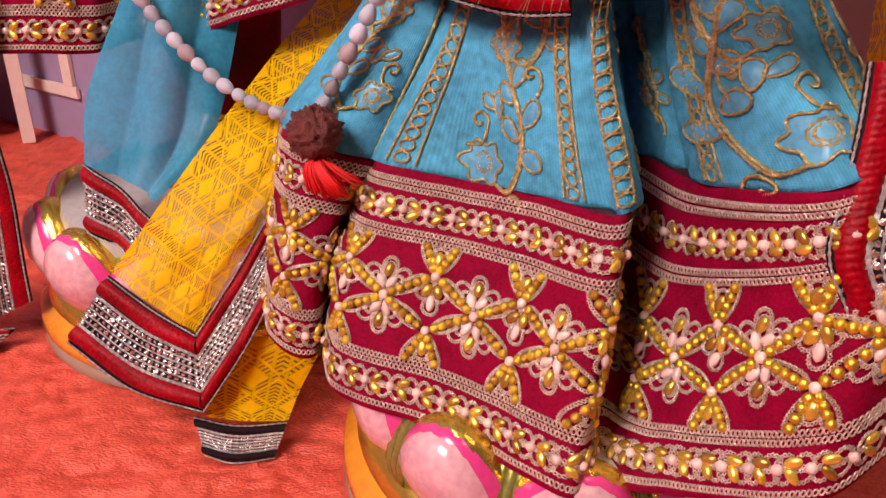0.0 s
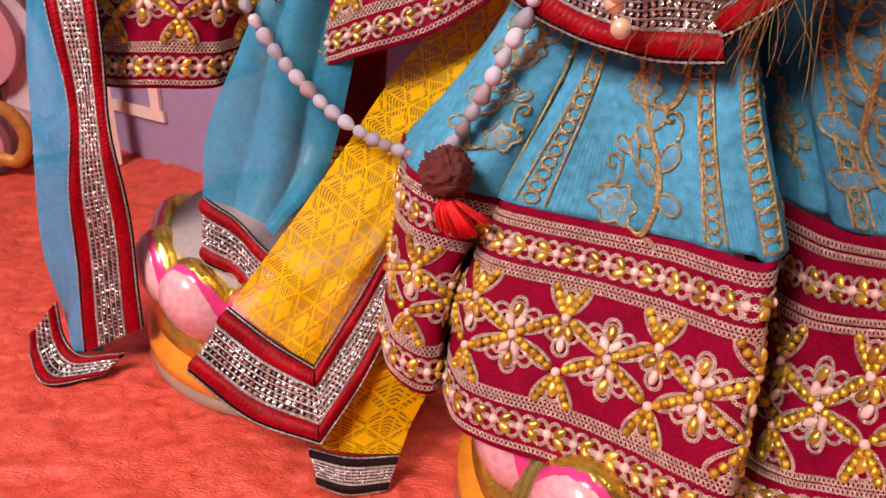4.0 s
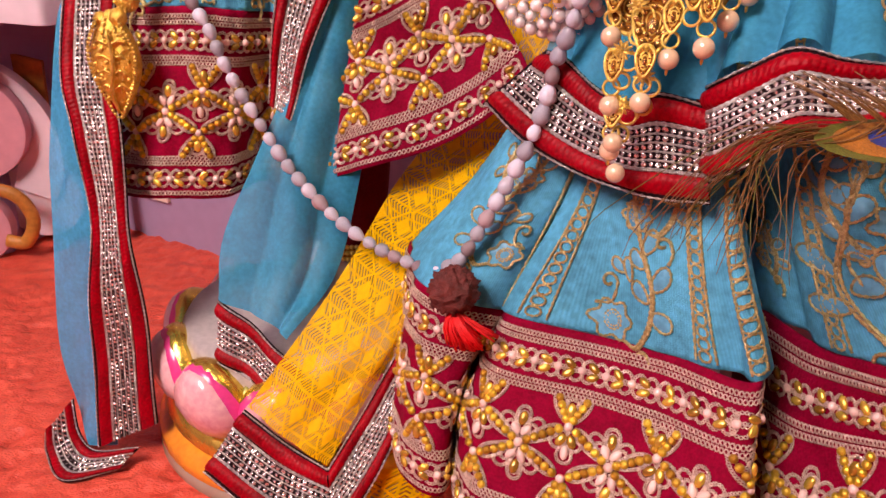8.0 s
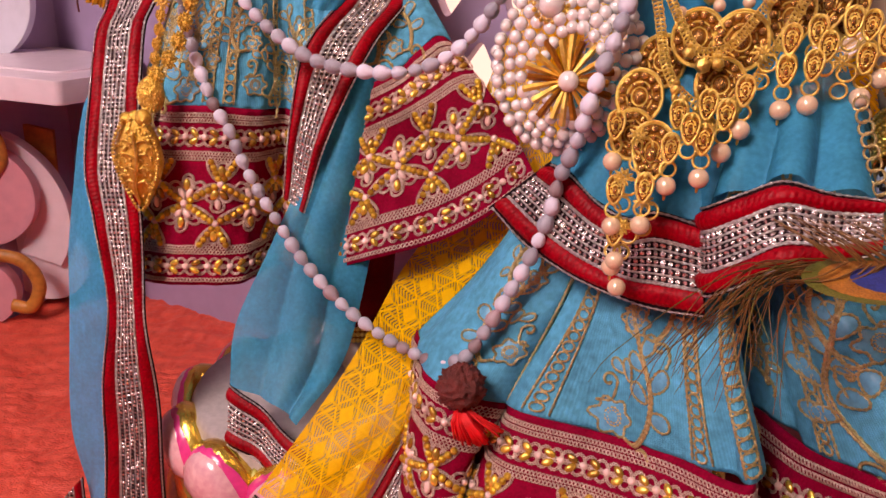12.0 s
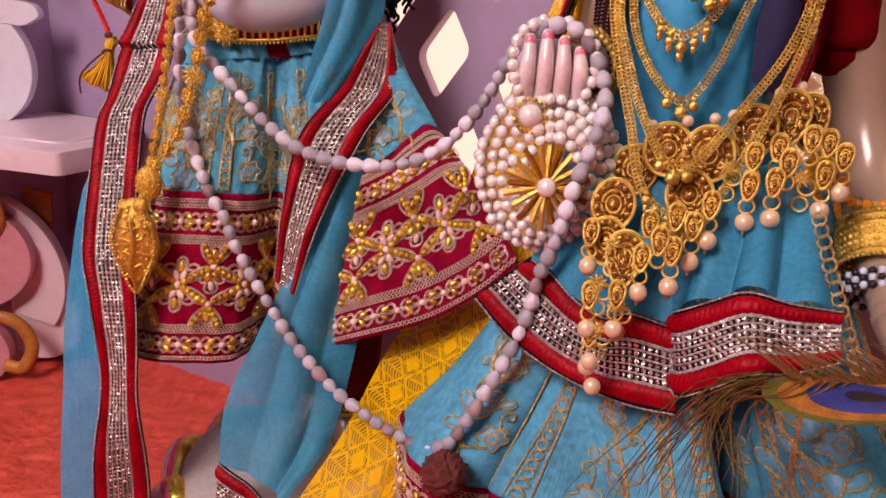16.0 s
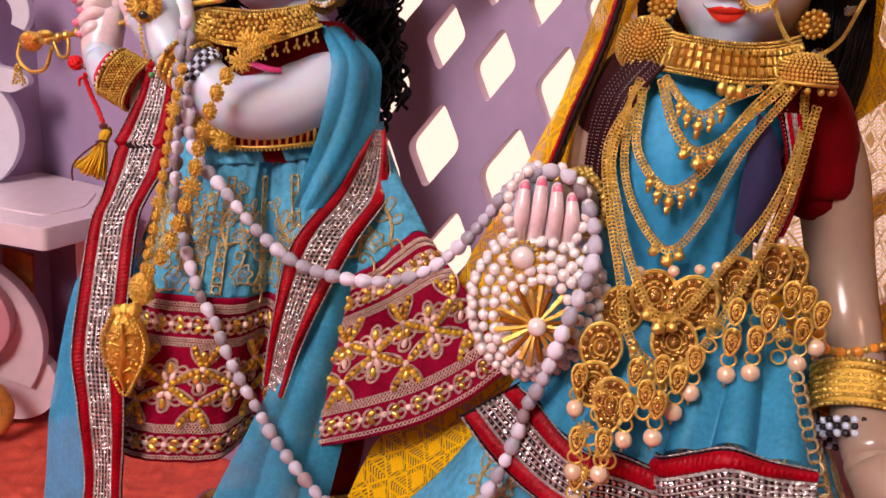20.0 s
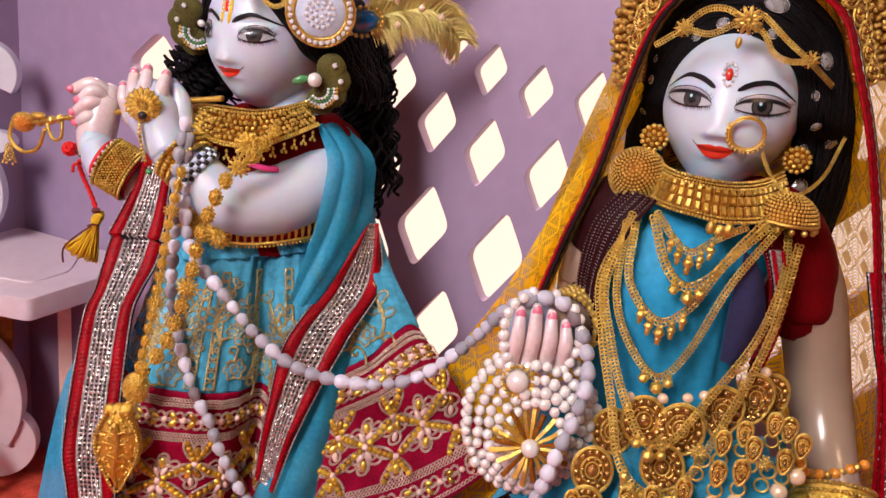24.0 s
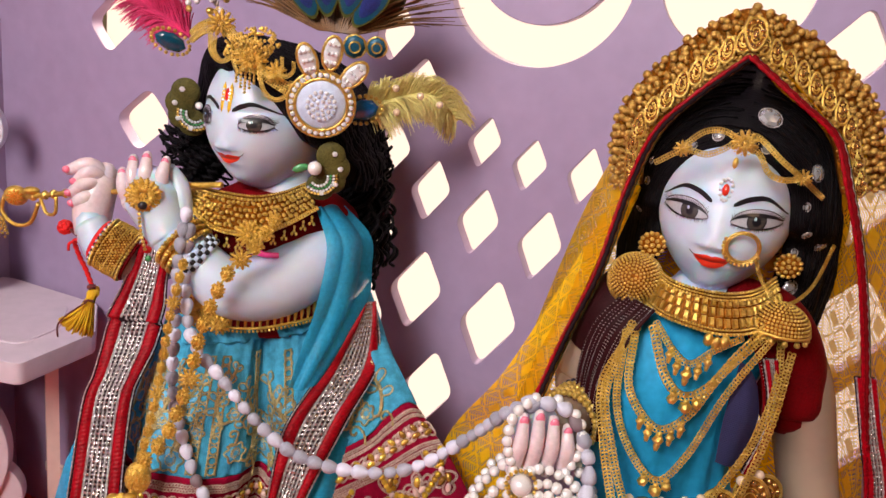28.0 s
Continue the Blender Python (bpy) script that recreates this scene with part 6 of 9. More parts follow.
bv[:, 1] -= 0.0016 * np.sin(bv[:, 0] * 420 + bv[:, 2] * 20) * (bv[:, 1] < 0.39)
me = mesh_of(bv, body.f, "front_cloth")
part("front_cloth", me, M_BLUEIN, blouse, "turquoise pleated cloth")
part("lining", Sheet([[(0.078, 0.349, 0.446), (0.086, 0.350, 0.440), (0.094, 0.354, 0.430)], [(0.076, 0.3470, 0.415), (0.088, 0.348, 0.412), (0.099, 0.354, 0.410)], [(0.078, 0.3475, 0.388), (0.086, 0.349, 0.385), (0.094, 0.354, 0.382)]]).mesh(14, 20, "lining"), M_NAVY, blouse, "slate blue panel")
for nm, L, R, lab in (("sleeve_front", [(0.079, 0.356, 0.462), (0.092, 0.353, 0.440), (0.101, 0.352, 0.412), (0.098, 0.352, 0.385)], [(0.104, 0.366, 0.462), (0.116, 0.366, 0.440), (0.116, 0.366, 0.410), (0.108, 0.362, 0.378)], "dark red velvet panel"),
                      ("sleeve_edge", [(0.036, 0.366, 0.462), (0.024, 0.362, 0.445), (0.018, 0.364, 0.415), (0.020, 0.364, 0.385)], [(0.024, 0.384, 0.464), (0.012, 0.388, 0.442), (0.010, 0.390, 0.412), (0.014, 0.388, 0.385)], "dark red pleated panel with silver lines")):
    S = strip(L, R, lambda u, v: 0.0012 * np.sin(v * 34))
    thick(part(nm, S.mesh(40, 30, nm), M_DKRED if nm == "sleeve_front" else M_MAROON, blouse, lab), 0.0015)
    lines = Pile()
    for v in np.linspace(0.06, 0.94, 14 if nm == "sleeve_edge" else 3) * (1 if nm == "sleeve_edge" else 0.22):
        for q in S.line(np.stack([np.linspace(0, 1, 46), np.full(46, v)], 1), 0.0006):
            put(lines, frame_at(q, (0, -1, 0)), (BALLS, BALLSF), (0.00030,) * 3)
    part("silver_line", lines.mesh("silver_line"), M_SILVER, blouse, kind="stuff")
trim(strip([(0.091, 0.3515, 0.447), (0.0985, 0.3500, 0.425), (0.1010, 0.3505, 0.405), (0.0965, 0.3515, 0.380)], [(0.099, 0.3530, 0.447), (0.1055, 0.3530, 0.425), (0.1070, 0.3535, 0.405), (0.1020, 0.3540, 0.380)]), blouse, "sequin_edge", rows=3)
puff = Figure([M_DKRED])
puff.limb([(0.098, 0.392, 0.456), (0.113, 0.390, 0.449), (0.124, 0.387, 0.434), (0.130, 0.386, 0.418), (0.133, 0.385, 0.409), (0.1335, 0.385, 0.405)], (0.021, 0.0225, 0.0222, 0.0210, 0.0198, 0.0172), 0, 60, 60)
part("puff_sleeve", mesh_of(puff.v, puff.f, "puff_sleeve"), M_DKRED, blouse, "dark red velvet sleeve")
puff = Figure([M_DKRED])
puff.limb([(0.038, 0.405, 0.455), (0.030, 0.408, 0.442), (0.026, 0.412, 0.422)], (0.020, 0.0205, 0.019), 0, 40, 48)
part("puff_sleeve", mesh_of(puff.v, puff.f, "puff_sleeve"), M_MAROON, blouse, "dark maroon sleeve")

NECK = "gold necklaces on the lady"
rows = [("short", [(0.036, 0.362, 0.457), (0.043, 0.350, 0.447), (0.051, 0.346, 0.443), (0.062, 0.348, 0.450), (0.077, 0.351, 0.457)], 0.0016, 5),
        ("second", [(0.034, 0.360, 0.455), (0.040, 0.348, 0.435), (0.050, 0.344, 0.426), (0.062, 0.344, 0.432), (0.075, 0.348, 0.448), (0.092, 0.354, 0.466)], 0.0021, 3),
        ("third", [(0.026, 0.362, 0.450), (0.026, 0.354, 0.423), (0.040, 0.344, 0.407), (0.054, 0.342, 0.416), (0.068, 0.345, 0.439), (0.094, 0.353, 0.464)], 0.0019, 5),
        ("fourth", [(0.022, 0.364, 0.450), (0.022, 0.357, 0.414), (0.031, 0.348, 0.391), (0.046, 0.342, 0.378), (0.059, 0.342, 0.394), (0.073, 0.344, 0.430), (0.096, 0.352, 0.462)], 0.0018, 3),
        ("fifth", [(0.025, 0.366, 0.454), (0.015, 0.356, 0.420), (0.019, 0.345, 0.396), (0.026, 0.336, 0.374), (0.036, 0.324, 0.354), (0.044, 0.321, 0.352), (0.052, 0.321, 0.356), (0.067, 0.328, 0.374), (0.089, 0.338, 0.404), (0.100, 0.348, 0.434), (0.102, 0.358, 0.456)], 0.0019, 3),
        ("sixth", [(0.028, 0.366, 0.452), (0.013, 0.358, 0.424), (0.015, 0.345, 0.396), (0.022, 0.334, 0.367), (0.026, 0.323, 0.345), (0.033, 0.315, 0.334), (0.044, 0.312, 0.330), (0.055, 0.313, 0.334), (0.065, 0.317, 0.347), (0.085, 0.329, 0.384), (0.098, 0.340, 0.415), (0.106, 0.352, 0.450)], 0.0020, 7)]
for i, (nm, pts, r, balls) in enumerate(rows):
    neck = thing("necklace", f"gold rope-chain necklace, the {nm} strand, with ball pendants", "necklace", NECK)
    chain("chain", pts, r * 1.0, M_GOLD, neck)
    P = even(pts, 0.002)
    low = P[np.argmin(P[:, 2])]
    for k in range(balls):
        o = (k - (balls - 1) / 2)
        j = int(np.clip(np.argmin(P[:, 2]) + o * (3.0 if balls > 3 else 3.4), 0, len(P) - 1))
        p = P[j] + np.array((0, -0.0015, -0.0052 + 0.0004 * o * o))
        big = 1.0 if (k == balls // 2) else 0.8
        if balls > 3:
            pile = Pile()
            put(pile, face_cam(p), (FACET, FACETF), (0.0030 * big, 0.0030 * big, 0.0028 * big))
            put(pile, face_cam(p - np.array((0, 0, 0.0034 * big))), (FACET, FACETF), (0.0018 * big, 0.0034 * big, 0.0016 * big))
        else:
            pile = Pile()
            put(pile, face_cam(p), (FACET, FACETF), (0.0036 * big, 0.0036 * big, 0.0034 * big), spin=0.4 * k)
        part("ball_pendant", pile.mesh("ball_pendant"), M_GOLD, neck, smooth=False)
        part("cap", mesh_of(BALLS * (0.0017, 0.0017, 0.0012) + p + np.array((0, 0, 0.0032)), BALLSF, "cap"), M_GOLD, neck)

def rounded_block():
    """A unit block with cut corners."""
    v = [(x * a, y * b, z) for z, k in ((-1, 1.0), (0.4, 1.0), (1, 0.72)) for x, y in ((-1, -1), (1, -1), (1, 1), (-1, 1)) for a, b in ((k, k),)]
    f = [(j * 4 + i, j * 4 + (i + 1) % 4, j * 4 + 4 + (i + 1) % 4, j * 4 + 4 + i) for j in range(2) for i in range(4)] + [(8, 9, 10, 11), (3, 2, 1, 0)]
    return np.array(v), f


choker = thing("choker", "wide gold choker of upright bars between beaded rows", "necklace")
CT = [(0.0425, 0.391, 0.479), (0.044, 0.376, 0.4775), (0.053, 0.3675, 0.4765), (0.069, 0.3645, 0.476), (0.086, 0.368, 0.478), (0.104, 0.382, 0.482)]
CB = [(0.0365, 0.388, 0.460), (0.040, 0.368, 0.4595), (0.050, 0.356, 0.459), (0.065, 0.351, 0.458), (0.085, 0.355, 0.4595), (0.109, 0.372, 0.463)]
S = strip([(x, y, z - 0.0008) for x, y, z in CT], CB)
thick(part("band", S.mesh(60, 8, "band"), M_DARKG, choker), 0.001)
for v, r in ((0.0, 0.0009), (0.09, 0.0007), (0.18, 0.0009), (0.90, 0.0008), (1.0, 0.0010)):
    beadline("beaded_wire", S.line(np.stack([np.linspace(0, 1, 40), np.full(40, v)], 1), 0.0008), r, M_GOLD, choker, 1.9)
brick, brickf = rounded_block()
for i in range(23):
    u = (i + 0.5) / 23
    pile = Pile()
    for v, h in ((0.28, 0.0012), (0.48, 0.0021), (0.74, 0.0024)):
        put(pile, S.turn(u, v, 0.0010), (brick, brickf), (0.00118, h, 0.0013))
    part("bar", pile.mesh("bar"), M_GOLD, choker, smooth=False)
for k in range(-1, 2):
    p, _ = S.at([0.5 + k * 0.045], [1.12])
    part("pendant", mesh_of(BALL * (0.0028, 0.0022, 0.0036) + p[0] + np.array((0, 0, -0.001 - 0.001 * (k == 0))), BALLF, "pendant"), M_GOLD, choker)


def dome(parent, m, r, h, rows_, material, name):
    """A filigree dome of beads over a bell."""
    R = np.array(m)
    n = 20
    v, f = [], []
    for j in range(7):
        a = math.pi / 2 * j / 6
        v += [(r * math.sin(a) * math.cos(2 * math.pi * i / n), r * math.sin(a) * math.sin(2 * math.pi * i / n), h * math.cos(a)) for i in range(n)]
    f = [(j * n + i, (j + 1) * n + i, (j + 1) * n + (i + 1) % n, j * n + (i + 1) % n) for j in range(6) for i in range(n)]
    ob = part(name, mesh_of(np.array(v) @ R[:3, :3].T + R[:3, 3], f, name), M_DARKG, parent)
    p = Pile()
    for j in range(1, rows_ + 1):
        a = math.pi / 2 * j / rows_
        k = max(5, int(2 * math.pi * r * math.sin(a) / 0.0019))
        for i in range(k):
            t = 2 * math.pi * (i + 0.5 * (j % 2)) / k
            put(p, m, (BALLS, BALLSF), (0.00082,) * 3, (r * math.sin(a) * math.cos(t), r * math.sin(a) * math.sin(t), h * math.cos(a)))
    part("granulation", p.mesh("granulation"), material, ob, kind="stuff")
    return ob


ear_l = thing("earring", "gold filigree bell earring with beaded rim", "earring", "earrings of the lady")
dome(ear_l, face_cam((0.0295, 0.384, 0.470)) @ pose(0, 0, -0.006, -25, -15, 0), 0.0140, 0.0125, 11, M_GOLD, "bell")
hoop("rim", face_cam((0.0295, 0.384, 0.470)) @ pose(0, 0, -0.006, -25, -15, 0), 0.0143, 0.0009, M_GOLD, ear_l, 28)
ear_r = thing("earring", "gold filigree bell earring with hanging beads", "earring", "earrings of the lady")
dome(ear_r, pose(0.100, 0.360, 0.461), 0.0150, 0.0135, 11, M_GOLD, "bell")
hoop("rim", pose(0.100, 0.360, 0.461), 0.0152, 0.0009, M_GOLD, ear_r, 28)
for i in range(14):
    a = 2 * math.pi * i / 14
    part("fringe_bead", mesh_of(BALLS * 0.0017 + np.array((0.100 + 0.0145 * math.cos(a), 0.360 + 0.0145 * math.sin(a), 0.458)), BALLSF, "fringe_bead"), M_GOLD, ear_r)
for nm, p in (("earring", (0.111, 0.384, 0.488)), ("earring", (0.037, 0.392, 0.490))):
    stud = thing(nm, "round gold ear stud of clustered beads", "earring", "studs of the lady")
    pile = Pile()
    for j, rr in enumerate((0.0, 0.0032, 0.0062)):
        k = max(1, int(rr * 2 * math.pi / 0.0027))
        for i in range(k):
            put(pile, face_cam(p), (BALLS, BALLSF), (0.0014,) * 3, (rr * math.cos(6.28 * i / k), rr * math.sin(6.28 * i / k), 0.002 - 0.0008 * j))
    part("granulation", pile.mesh("granulation"), M_GOLD, stud, kind="stuff")
    part("plate", mesh_of(BALL @ (np.array(face_cam(p))[:3, :3] @ np.diag((0.0072, 0.0072, 0.002))).T + np.array(p), BALLF, "plate"), M_ANTIQ, stud)

ring = thing("nose_ring", "gold nose ring with a fringed edge and chain", "nose ring")
m = face_cam((0.0730, 0.3655, 0.500))
hoop("hoop", m, 0.0083, 0.0007, M_GOLD, ring, 32)
hoop("inner_wire", m, 0.0072, 0.0004, M_GOLD, ring, 32)
for i in range(15):
    a = -3.5 + i * 0.22
    pile = Pile()
    put(pile, m, (BALLS, BALLSF), (0.0009, 0.0013, 0.0009), (0.0094 * math.cos(a), 0.0094 * math.sin(a), 0))
    part("fringe_bead", pile.mesh("fringe_bead"), M_GOLD, ring)
chain("chain", [(0.081, 0.366, 0.496), (0.086, 0.365, 0.486), (0.092, 0.362, 0.478), (0.104, 0.364, 0.473), (0.120, 0.372, 0.482), (0.132, 0.382, 0.502)], 0.0009, M_GOLD, ring)

# hair, head chain, crown, forehead jewel
def wig_sheet(m, rx, ry, rz, F, rim, rings_, skew=0.0):
    """Hair as a shell: it starts on the hairline of the face and swells back over the head."""
    R = np.array(m)
    q = spline([(a, b, 0) for a, b in rim], 25)[:, :2]
    y = -head_front(np.clip(q[:, 0], -0.97, 0.97), q[:, 1], F) * ry
    rows = []
    for k, back in rings_:
        rows.append(np.stack([q[:, 0] * k * rx * (1 + 0.2 * skew * (k - 1) * (q[:, 0] > 0)), y * (1 - back / 0.1) + back, (q[:, 1] - 0.1) * k * rz * (1 + 1.3 * skew * (k - 1) * (q[:, 1] > 0.1)) + 0.1 * rz], 1) @ R[:3, :3].T + R[:3, 3])
    return Sheet(rows)


def strands(S, n, seed, r=0.0007, wild=0.03, curl=0.0):
    rng = random.Random(seed)
    p = Pile()
    for i in range(n):
        v, ph = rng.uniform(0.03, 0.97), rng.uniform(0, 6)
        a = rng.uniform(0.42, 0.50)
        b = rng.uniform(-0.02, 0.12)
        if i % 2:
            a, b = 1 - a, 1 - b
        t = np.linspace(0, 1, 26)
        vv = np.clip(v + wild * np.sin(t * 5 + ph) + 0.05 * (t - 0.3) + curl * np.sin(t * 30 + ph), 0.01, 0.99)
        p.add(*tube_geo(S.line(np.stack([a + (b - a) * t, vv], 1), 0.0002 + 0.0010 * rng.random()), r, 4))
    return p


CRYSTALS = ((0.535, 0.338, 0.0063), (0.245, 0.3, 0.0023), (0.18, 0.325, 0.002), (0.39, 0.163, 0.0026), (0.45, 0.175, 0.0031), (0.555, 0.163, 0.0026), (0.67, 0.338, 0.0046), (0.73, 0.238, 0.0023), (0.79, 0.263, 0.0026), (0.86, 0.188, 0.0023), (0.825, 0.388, 0.0043), (0.93, 0.25, 0.0046), (0.285, 0.35, 0.002))
hair_ob = thing("wig", "black hair wig set with round crystals", "wig")
WIG = wig_sheet(LADY, 0.0351, 0.0439, 0.0439, LADY_FACE, ((-0.90, -0.95), (-0.97, -0.3), (-0.93, 0.25), (-0.60, 0.69), (-0.12, 0.87), (0.38, 0.79), (0.80, 0.50), (0.95, 0.05), (0.97, -0.4), (0.90, -1.0)), ((0.97, 0.001), (1.10, 0.002), (1.36, 0.010), (1.66, 0.028), (1.84, 0.050), (1.66, 0.075), (0.95, 0.092)), 0.27)
part("hair", WIG.mesh(120, 60, "hair"), M_HAIR, hair_ob)
part("strand", strands(WIG, 330, 8).mesh("strand"), M_HAIR, hair_ob, kind="stuff")
for u, v, r in CRYSTALS:
    m = WIG.turn(u, v, 0.0012)
    pile = Pile()
    put(pile, m, (FACET, FACETF), (r, r, r * 0.35))
    gem = part("crystal", pile.mesh("crystal"), M_CLEAR, hair_ob, smooth=False)
    hoop("setting", m, r, 0.0003, M_SILVER, gem, 14)

tiara = thing("head_chain", "gold head chain with a flower brooch on the forehead", "head chain")
for pts in ([(0.033, 0.373, 0.545), (0.042, 0.372, 0.554), (0.051, 0.371, 0.556), (0.060, 0.370, 0.553)], [(0.024, 0.378, 0.536), (0.035, 0.374, 0.544), (0.047, 0.371, 0.544), (0.060, 0.370, 0.552)],
            [(0.063, 0.370, 0.554), (0.069, 0.369, 0.555), (0.084, 0.369, 0.545), (0.097, 0.372, 0.538), (0.118, 0.382, 0.527)], [(0.063, 0.370, 0.552), (0.071, 0.368, 0.547), (0.077, 0.367, 0.539), (0.086, 0.368, 0.536), (0.098, 0.372, 0.537)]):
    chain("chain", pts, 0.0013, M_GOLD, tiara)


def flower(parent, m, r, petals=8, material=M_GOLDM, name="flower_brooch"):
    pile = Pile()
    n = max(9, petals + 3)
    for ring, k, w, h in ((0.66, 0.34, 0.15, 0.05), (0.42, 0.26, 0.14, 0.20)):
        for i in range(n):
            a = 2 * math.pi * (i + ring) / n
            put(pile, m @ Matrix.Rotation(a, 4, "Z"), (BALLS, BALLSF), (r * k * (1 + 0.12 * math.sin(5 * i)), r * w, r * 0.11), (r * ring, 0, r * h))
            put(pile, m, (BALLS, BALLSF), (r * 0.055,) * 3, (r * (ring + 0.20) * math.cos(a + math.pi / n), r * (ring + 0.20) * math.sin(a + math.pi / n), r * (h + 0.05)))
    for i in range(7):
        put(pile, m, (BALLS, BALLSF), (r * 0.075,) * 3, (r * 0.15 * math.cos(i * 1.05), r * 0.15 * math.sin(i * 1.05), r * 0.32))
    put(pile, m, (BALL, BALLF), (r * 0.20, r * 0.20, r * 0.30), (0, 0, 0.001))
    return part(name, pile.mesh(name), material, parent, kind="stuff" if r < 0.006 else "")


flower(tiara, face_cam((0.062, 0.368, 0.552)), 0.0072, 8, M_GOLD)
flower(tiara, face_cam((0.034, 0.373, 0.545)), 0.0048, 6, M_GOLD)
flower(tiara, face_cam((0.098, 0.371, 0.538)), 0.0048, 6, M_GOLD)
part("drop", mesh_of(BALLS * (0.0016, 0.0014, 0.003) + np.array((0.0600, 0.3685, 0.5415)), BALLSF, "drop"), M_GOLD, tiara)
tilak = thing("forehead_jewel", "drop-shaped red stone ringed with clear crystals", "jewel")
m = LADY @ pose(0, -0.0416, 0.0181) @ pose(0, 0, 0, 78, 0, 0)
pile = Pile()
put(pile, m, (BALL, BALLF), (0.0019, 0.0034, 0.0014))
part("red_stone", pile.mesh("red_stone"), M_LIP, tilak)
for q in drop_shape(0.0036, 0.0056, 12):
    pile = Pile()
    put(pile, m, (FACET, FACETF), (0.0010, 0.0010, 0.0009), (q[0], q[1], 0))
    part("crystal", pile.mesh("crystal"), M_CRYST, tilak, smooth=False)

crown = thing("crown", "tall gold filigree crown of drops and granules", "crown")
CO = [(0.025, 0.435, 0.512), (0.016, 0.430, 0.543), (0.024, 0.425, 0.570), (0.040, 0.415, 0.594), (0.066, 0.408, 0.615), (0.096, 0.403, 0.609), (0.123, 0.398, 0.593), (0.143, 0.393, 0.573), (0.158, 0.388, 0.535)]
CI = [(0.034, 0.420, 0.516), (0.032, 0.415, 0.548), (0.047, 0.404, 0.570), (0.058, 0.398, 0.583), (0.068, 0.394, 0.592), (0.080, 0.393, 0.584), (0.096, 0.391, 0.575), (0.114, 0.387, 0.562), (0.129, 0.382, 0.530)]
S = strip(CI, CO)
thick(part("plate", S.mesh(90, 14, "plate"), M_ANTIQ, crown), 0.002)
g = Pile()
rng = random.Random(2)
for j, (v, r) in enumerate(((0.04, 0.0013), (0.12, 0.0016), (0.50, 0.0016), (0.60, 0.0019), (0.69, 0.0022), (0.78, 0.0023), (0.87, 0.0025), (0.97, 0.0027))):
    k = int(S.lu / (r * 1.9))
    for i in range(k):
        put(g, S.turn(((i + 0.5 * (j % 2)) % k + 0.2 + rng.uniform(-0.3, 0.3)) / k, v + rng.uniform(-0.04, 0.04), rng.uniform(0.0004, 0.0022)), (BALL, BALLF), tuple(np.array((r, r * rng.uniform(0.8, 1.3), r * 0.9)) * rng.uniform(0.65, 1.02)), spin=rng.uniform(0, 3))
part("granulation", g.mesh("granulation"), M_GRAIN, crown, "dull gold granules", kind="stuff")
k = int(S.lu / 0.0100)
for i in range(k):
    medallion(crown, S.turn((i + 0.5) / k, 0.31, 0.0014) @ pose(0, 0, 0, 0, 0, 180), 0.0044, 0.0068, True, 8, "drop_motif")
medallion(crown, S.turn(0.5, 0.36, 0.004), 0.0065, 0.0095, True, 10, "front_motif")

edge = thing("veil_border", "dark braided veil edging with red and gold cords", "veil")
VR = [(0.066, 0.390, 0.592), (0.092, 0.378, 0.573), (0.111, 0.372, 0.559), (0.120, 0.366, 0.537), (0.132, 0.360, 0.505), (0.146, 0.356, 0.461), (0.159, 0.352, 0.412), (0.172, 0.350, 0.371), (0.185, 0.345, 0.30)]
VL = [(0.066, 0.390, 0.592), (0.046, 0.397, 0.570), (0.031, 0.403, 0.548), (0.023, 0.406, 0.515), (0.013, 0.398, 0.470), (0.001, 0.396, 0.430), (-0.008, 0.394, 0.396), (-0.012, 0.392, 0.382)]
for pts, low in ((VR, M_DKRED), (VL, M_BLACK)):
    for dx, dy, r, mm in ((0, 0, 0.0017 if low is M_DKRED else 0.0017, low), (0.0020, 0.001, 0.0008, M_SILVER if low is M_DKRED else M_ANTIQ), (-0.0021, -0.0005, 0.0010, M_REDV), (0.0032, 0.0014, 0.0006, M_OLIVE)):
        P = even([(x + dx, y + dy, z) for x, y, z in pts], 0.002)
        tube("cord", P, r * (1 + 0.2 * np.sin(np.arange(len(P)) * 1.9)), mm, edge, None, 6)
trim(strip([(0.146, 0.355, 0.440), (0.158, 0.352, 0.405), (0.170, 0.350, 0.371), (0.185, 0.345, 0.30)], [(0.158, 0.356, 0.440), (0.172, 0.354, 0.405), (0.186, 0.352, 0.371), (0.200, 0.347, 0.30)]), edge, "braid_fall", rows=3)

# waist belt
belt = thing("waist_belt", "gold waist belt of champagne-stone medallions with pearl drops", "belt")
for x, y, z, w, h, d in ((0.030, 0.346, 0.344, 0.0105, 0.012, False), (0.042, 0.338, 0.356, 0.0110, 0.0125, False), (0.059, 0.332, 0.356, 0.0115, 0.0130, False), (0.079, 0.334, 0.366, 0.0115, 0.0135, True), (0.051, 0.325, 0.338, 0.0105, 0.0115, False), (0.095, 0.336, 0.374, 0.010, 0.013, True), (0.107, 0.342, 0.372, 0.009, 0.013, True),
                         (0.0212, 0.308, 0.3109, 0.0100, 0.0130, True), (0.0182, 0.33, 0.3302, 0.010, 0.012, False), (0.0144, 0.319, 0.3156, 0.009, 0.011, False)):
    medallion(belt, face_cam((x, y, z)), w, h, d)
for x, y, z in ((0.048, 0.335, 0.370), (0.068, 0.334, 0.374), (0.088, 0.336, 0.385), (0.034, 0.342, 0.366), (0.060, 0.334, 0.372), (0.098, 0.338, 0.388)):
    pearl_at(belt, (x, y, z), 0.0027, M_PEARLG)
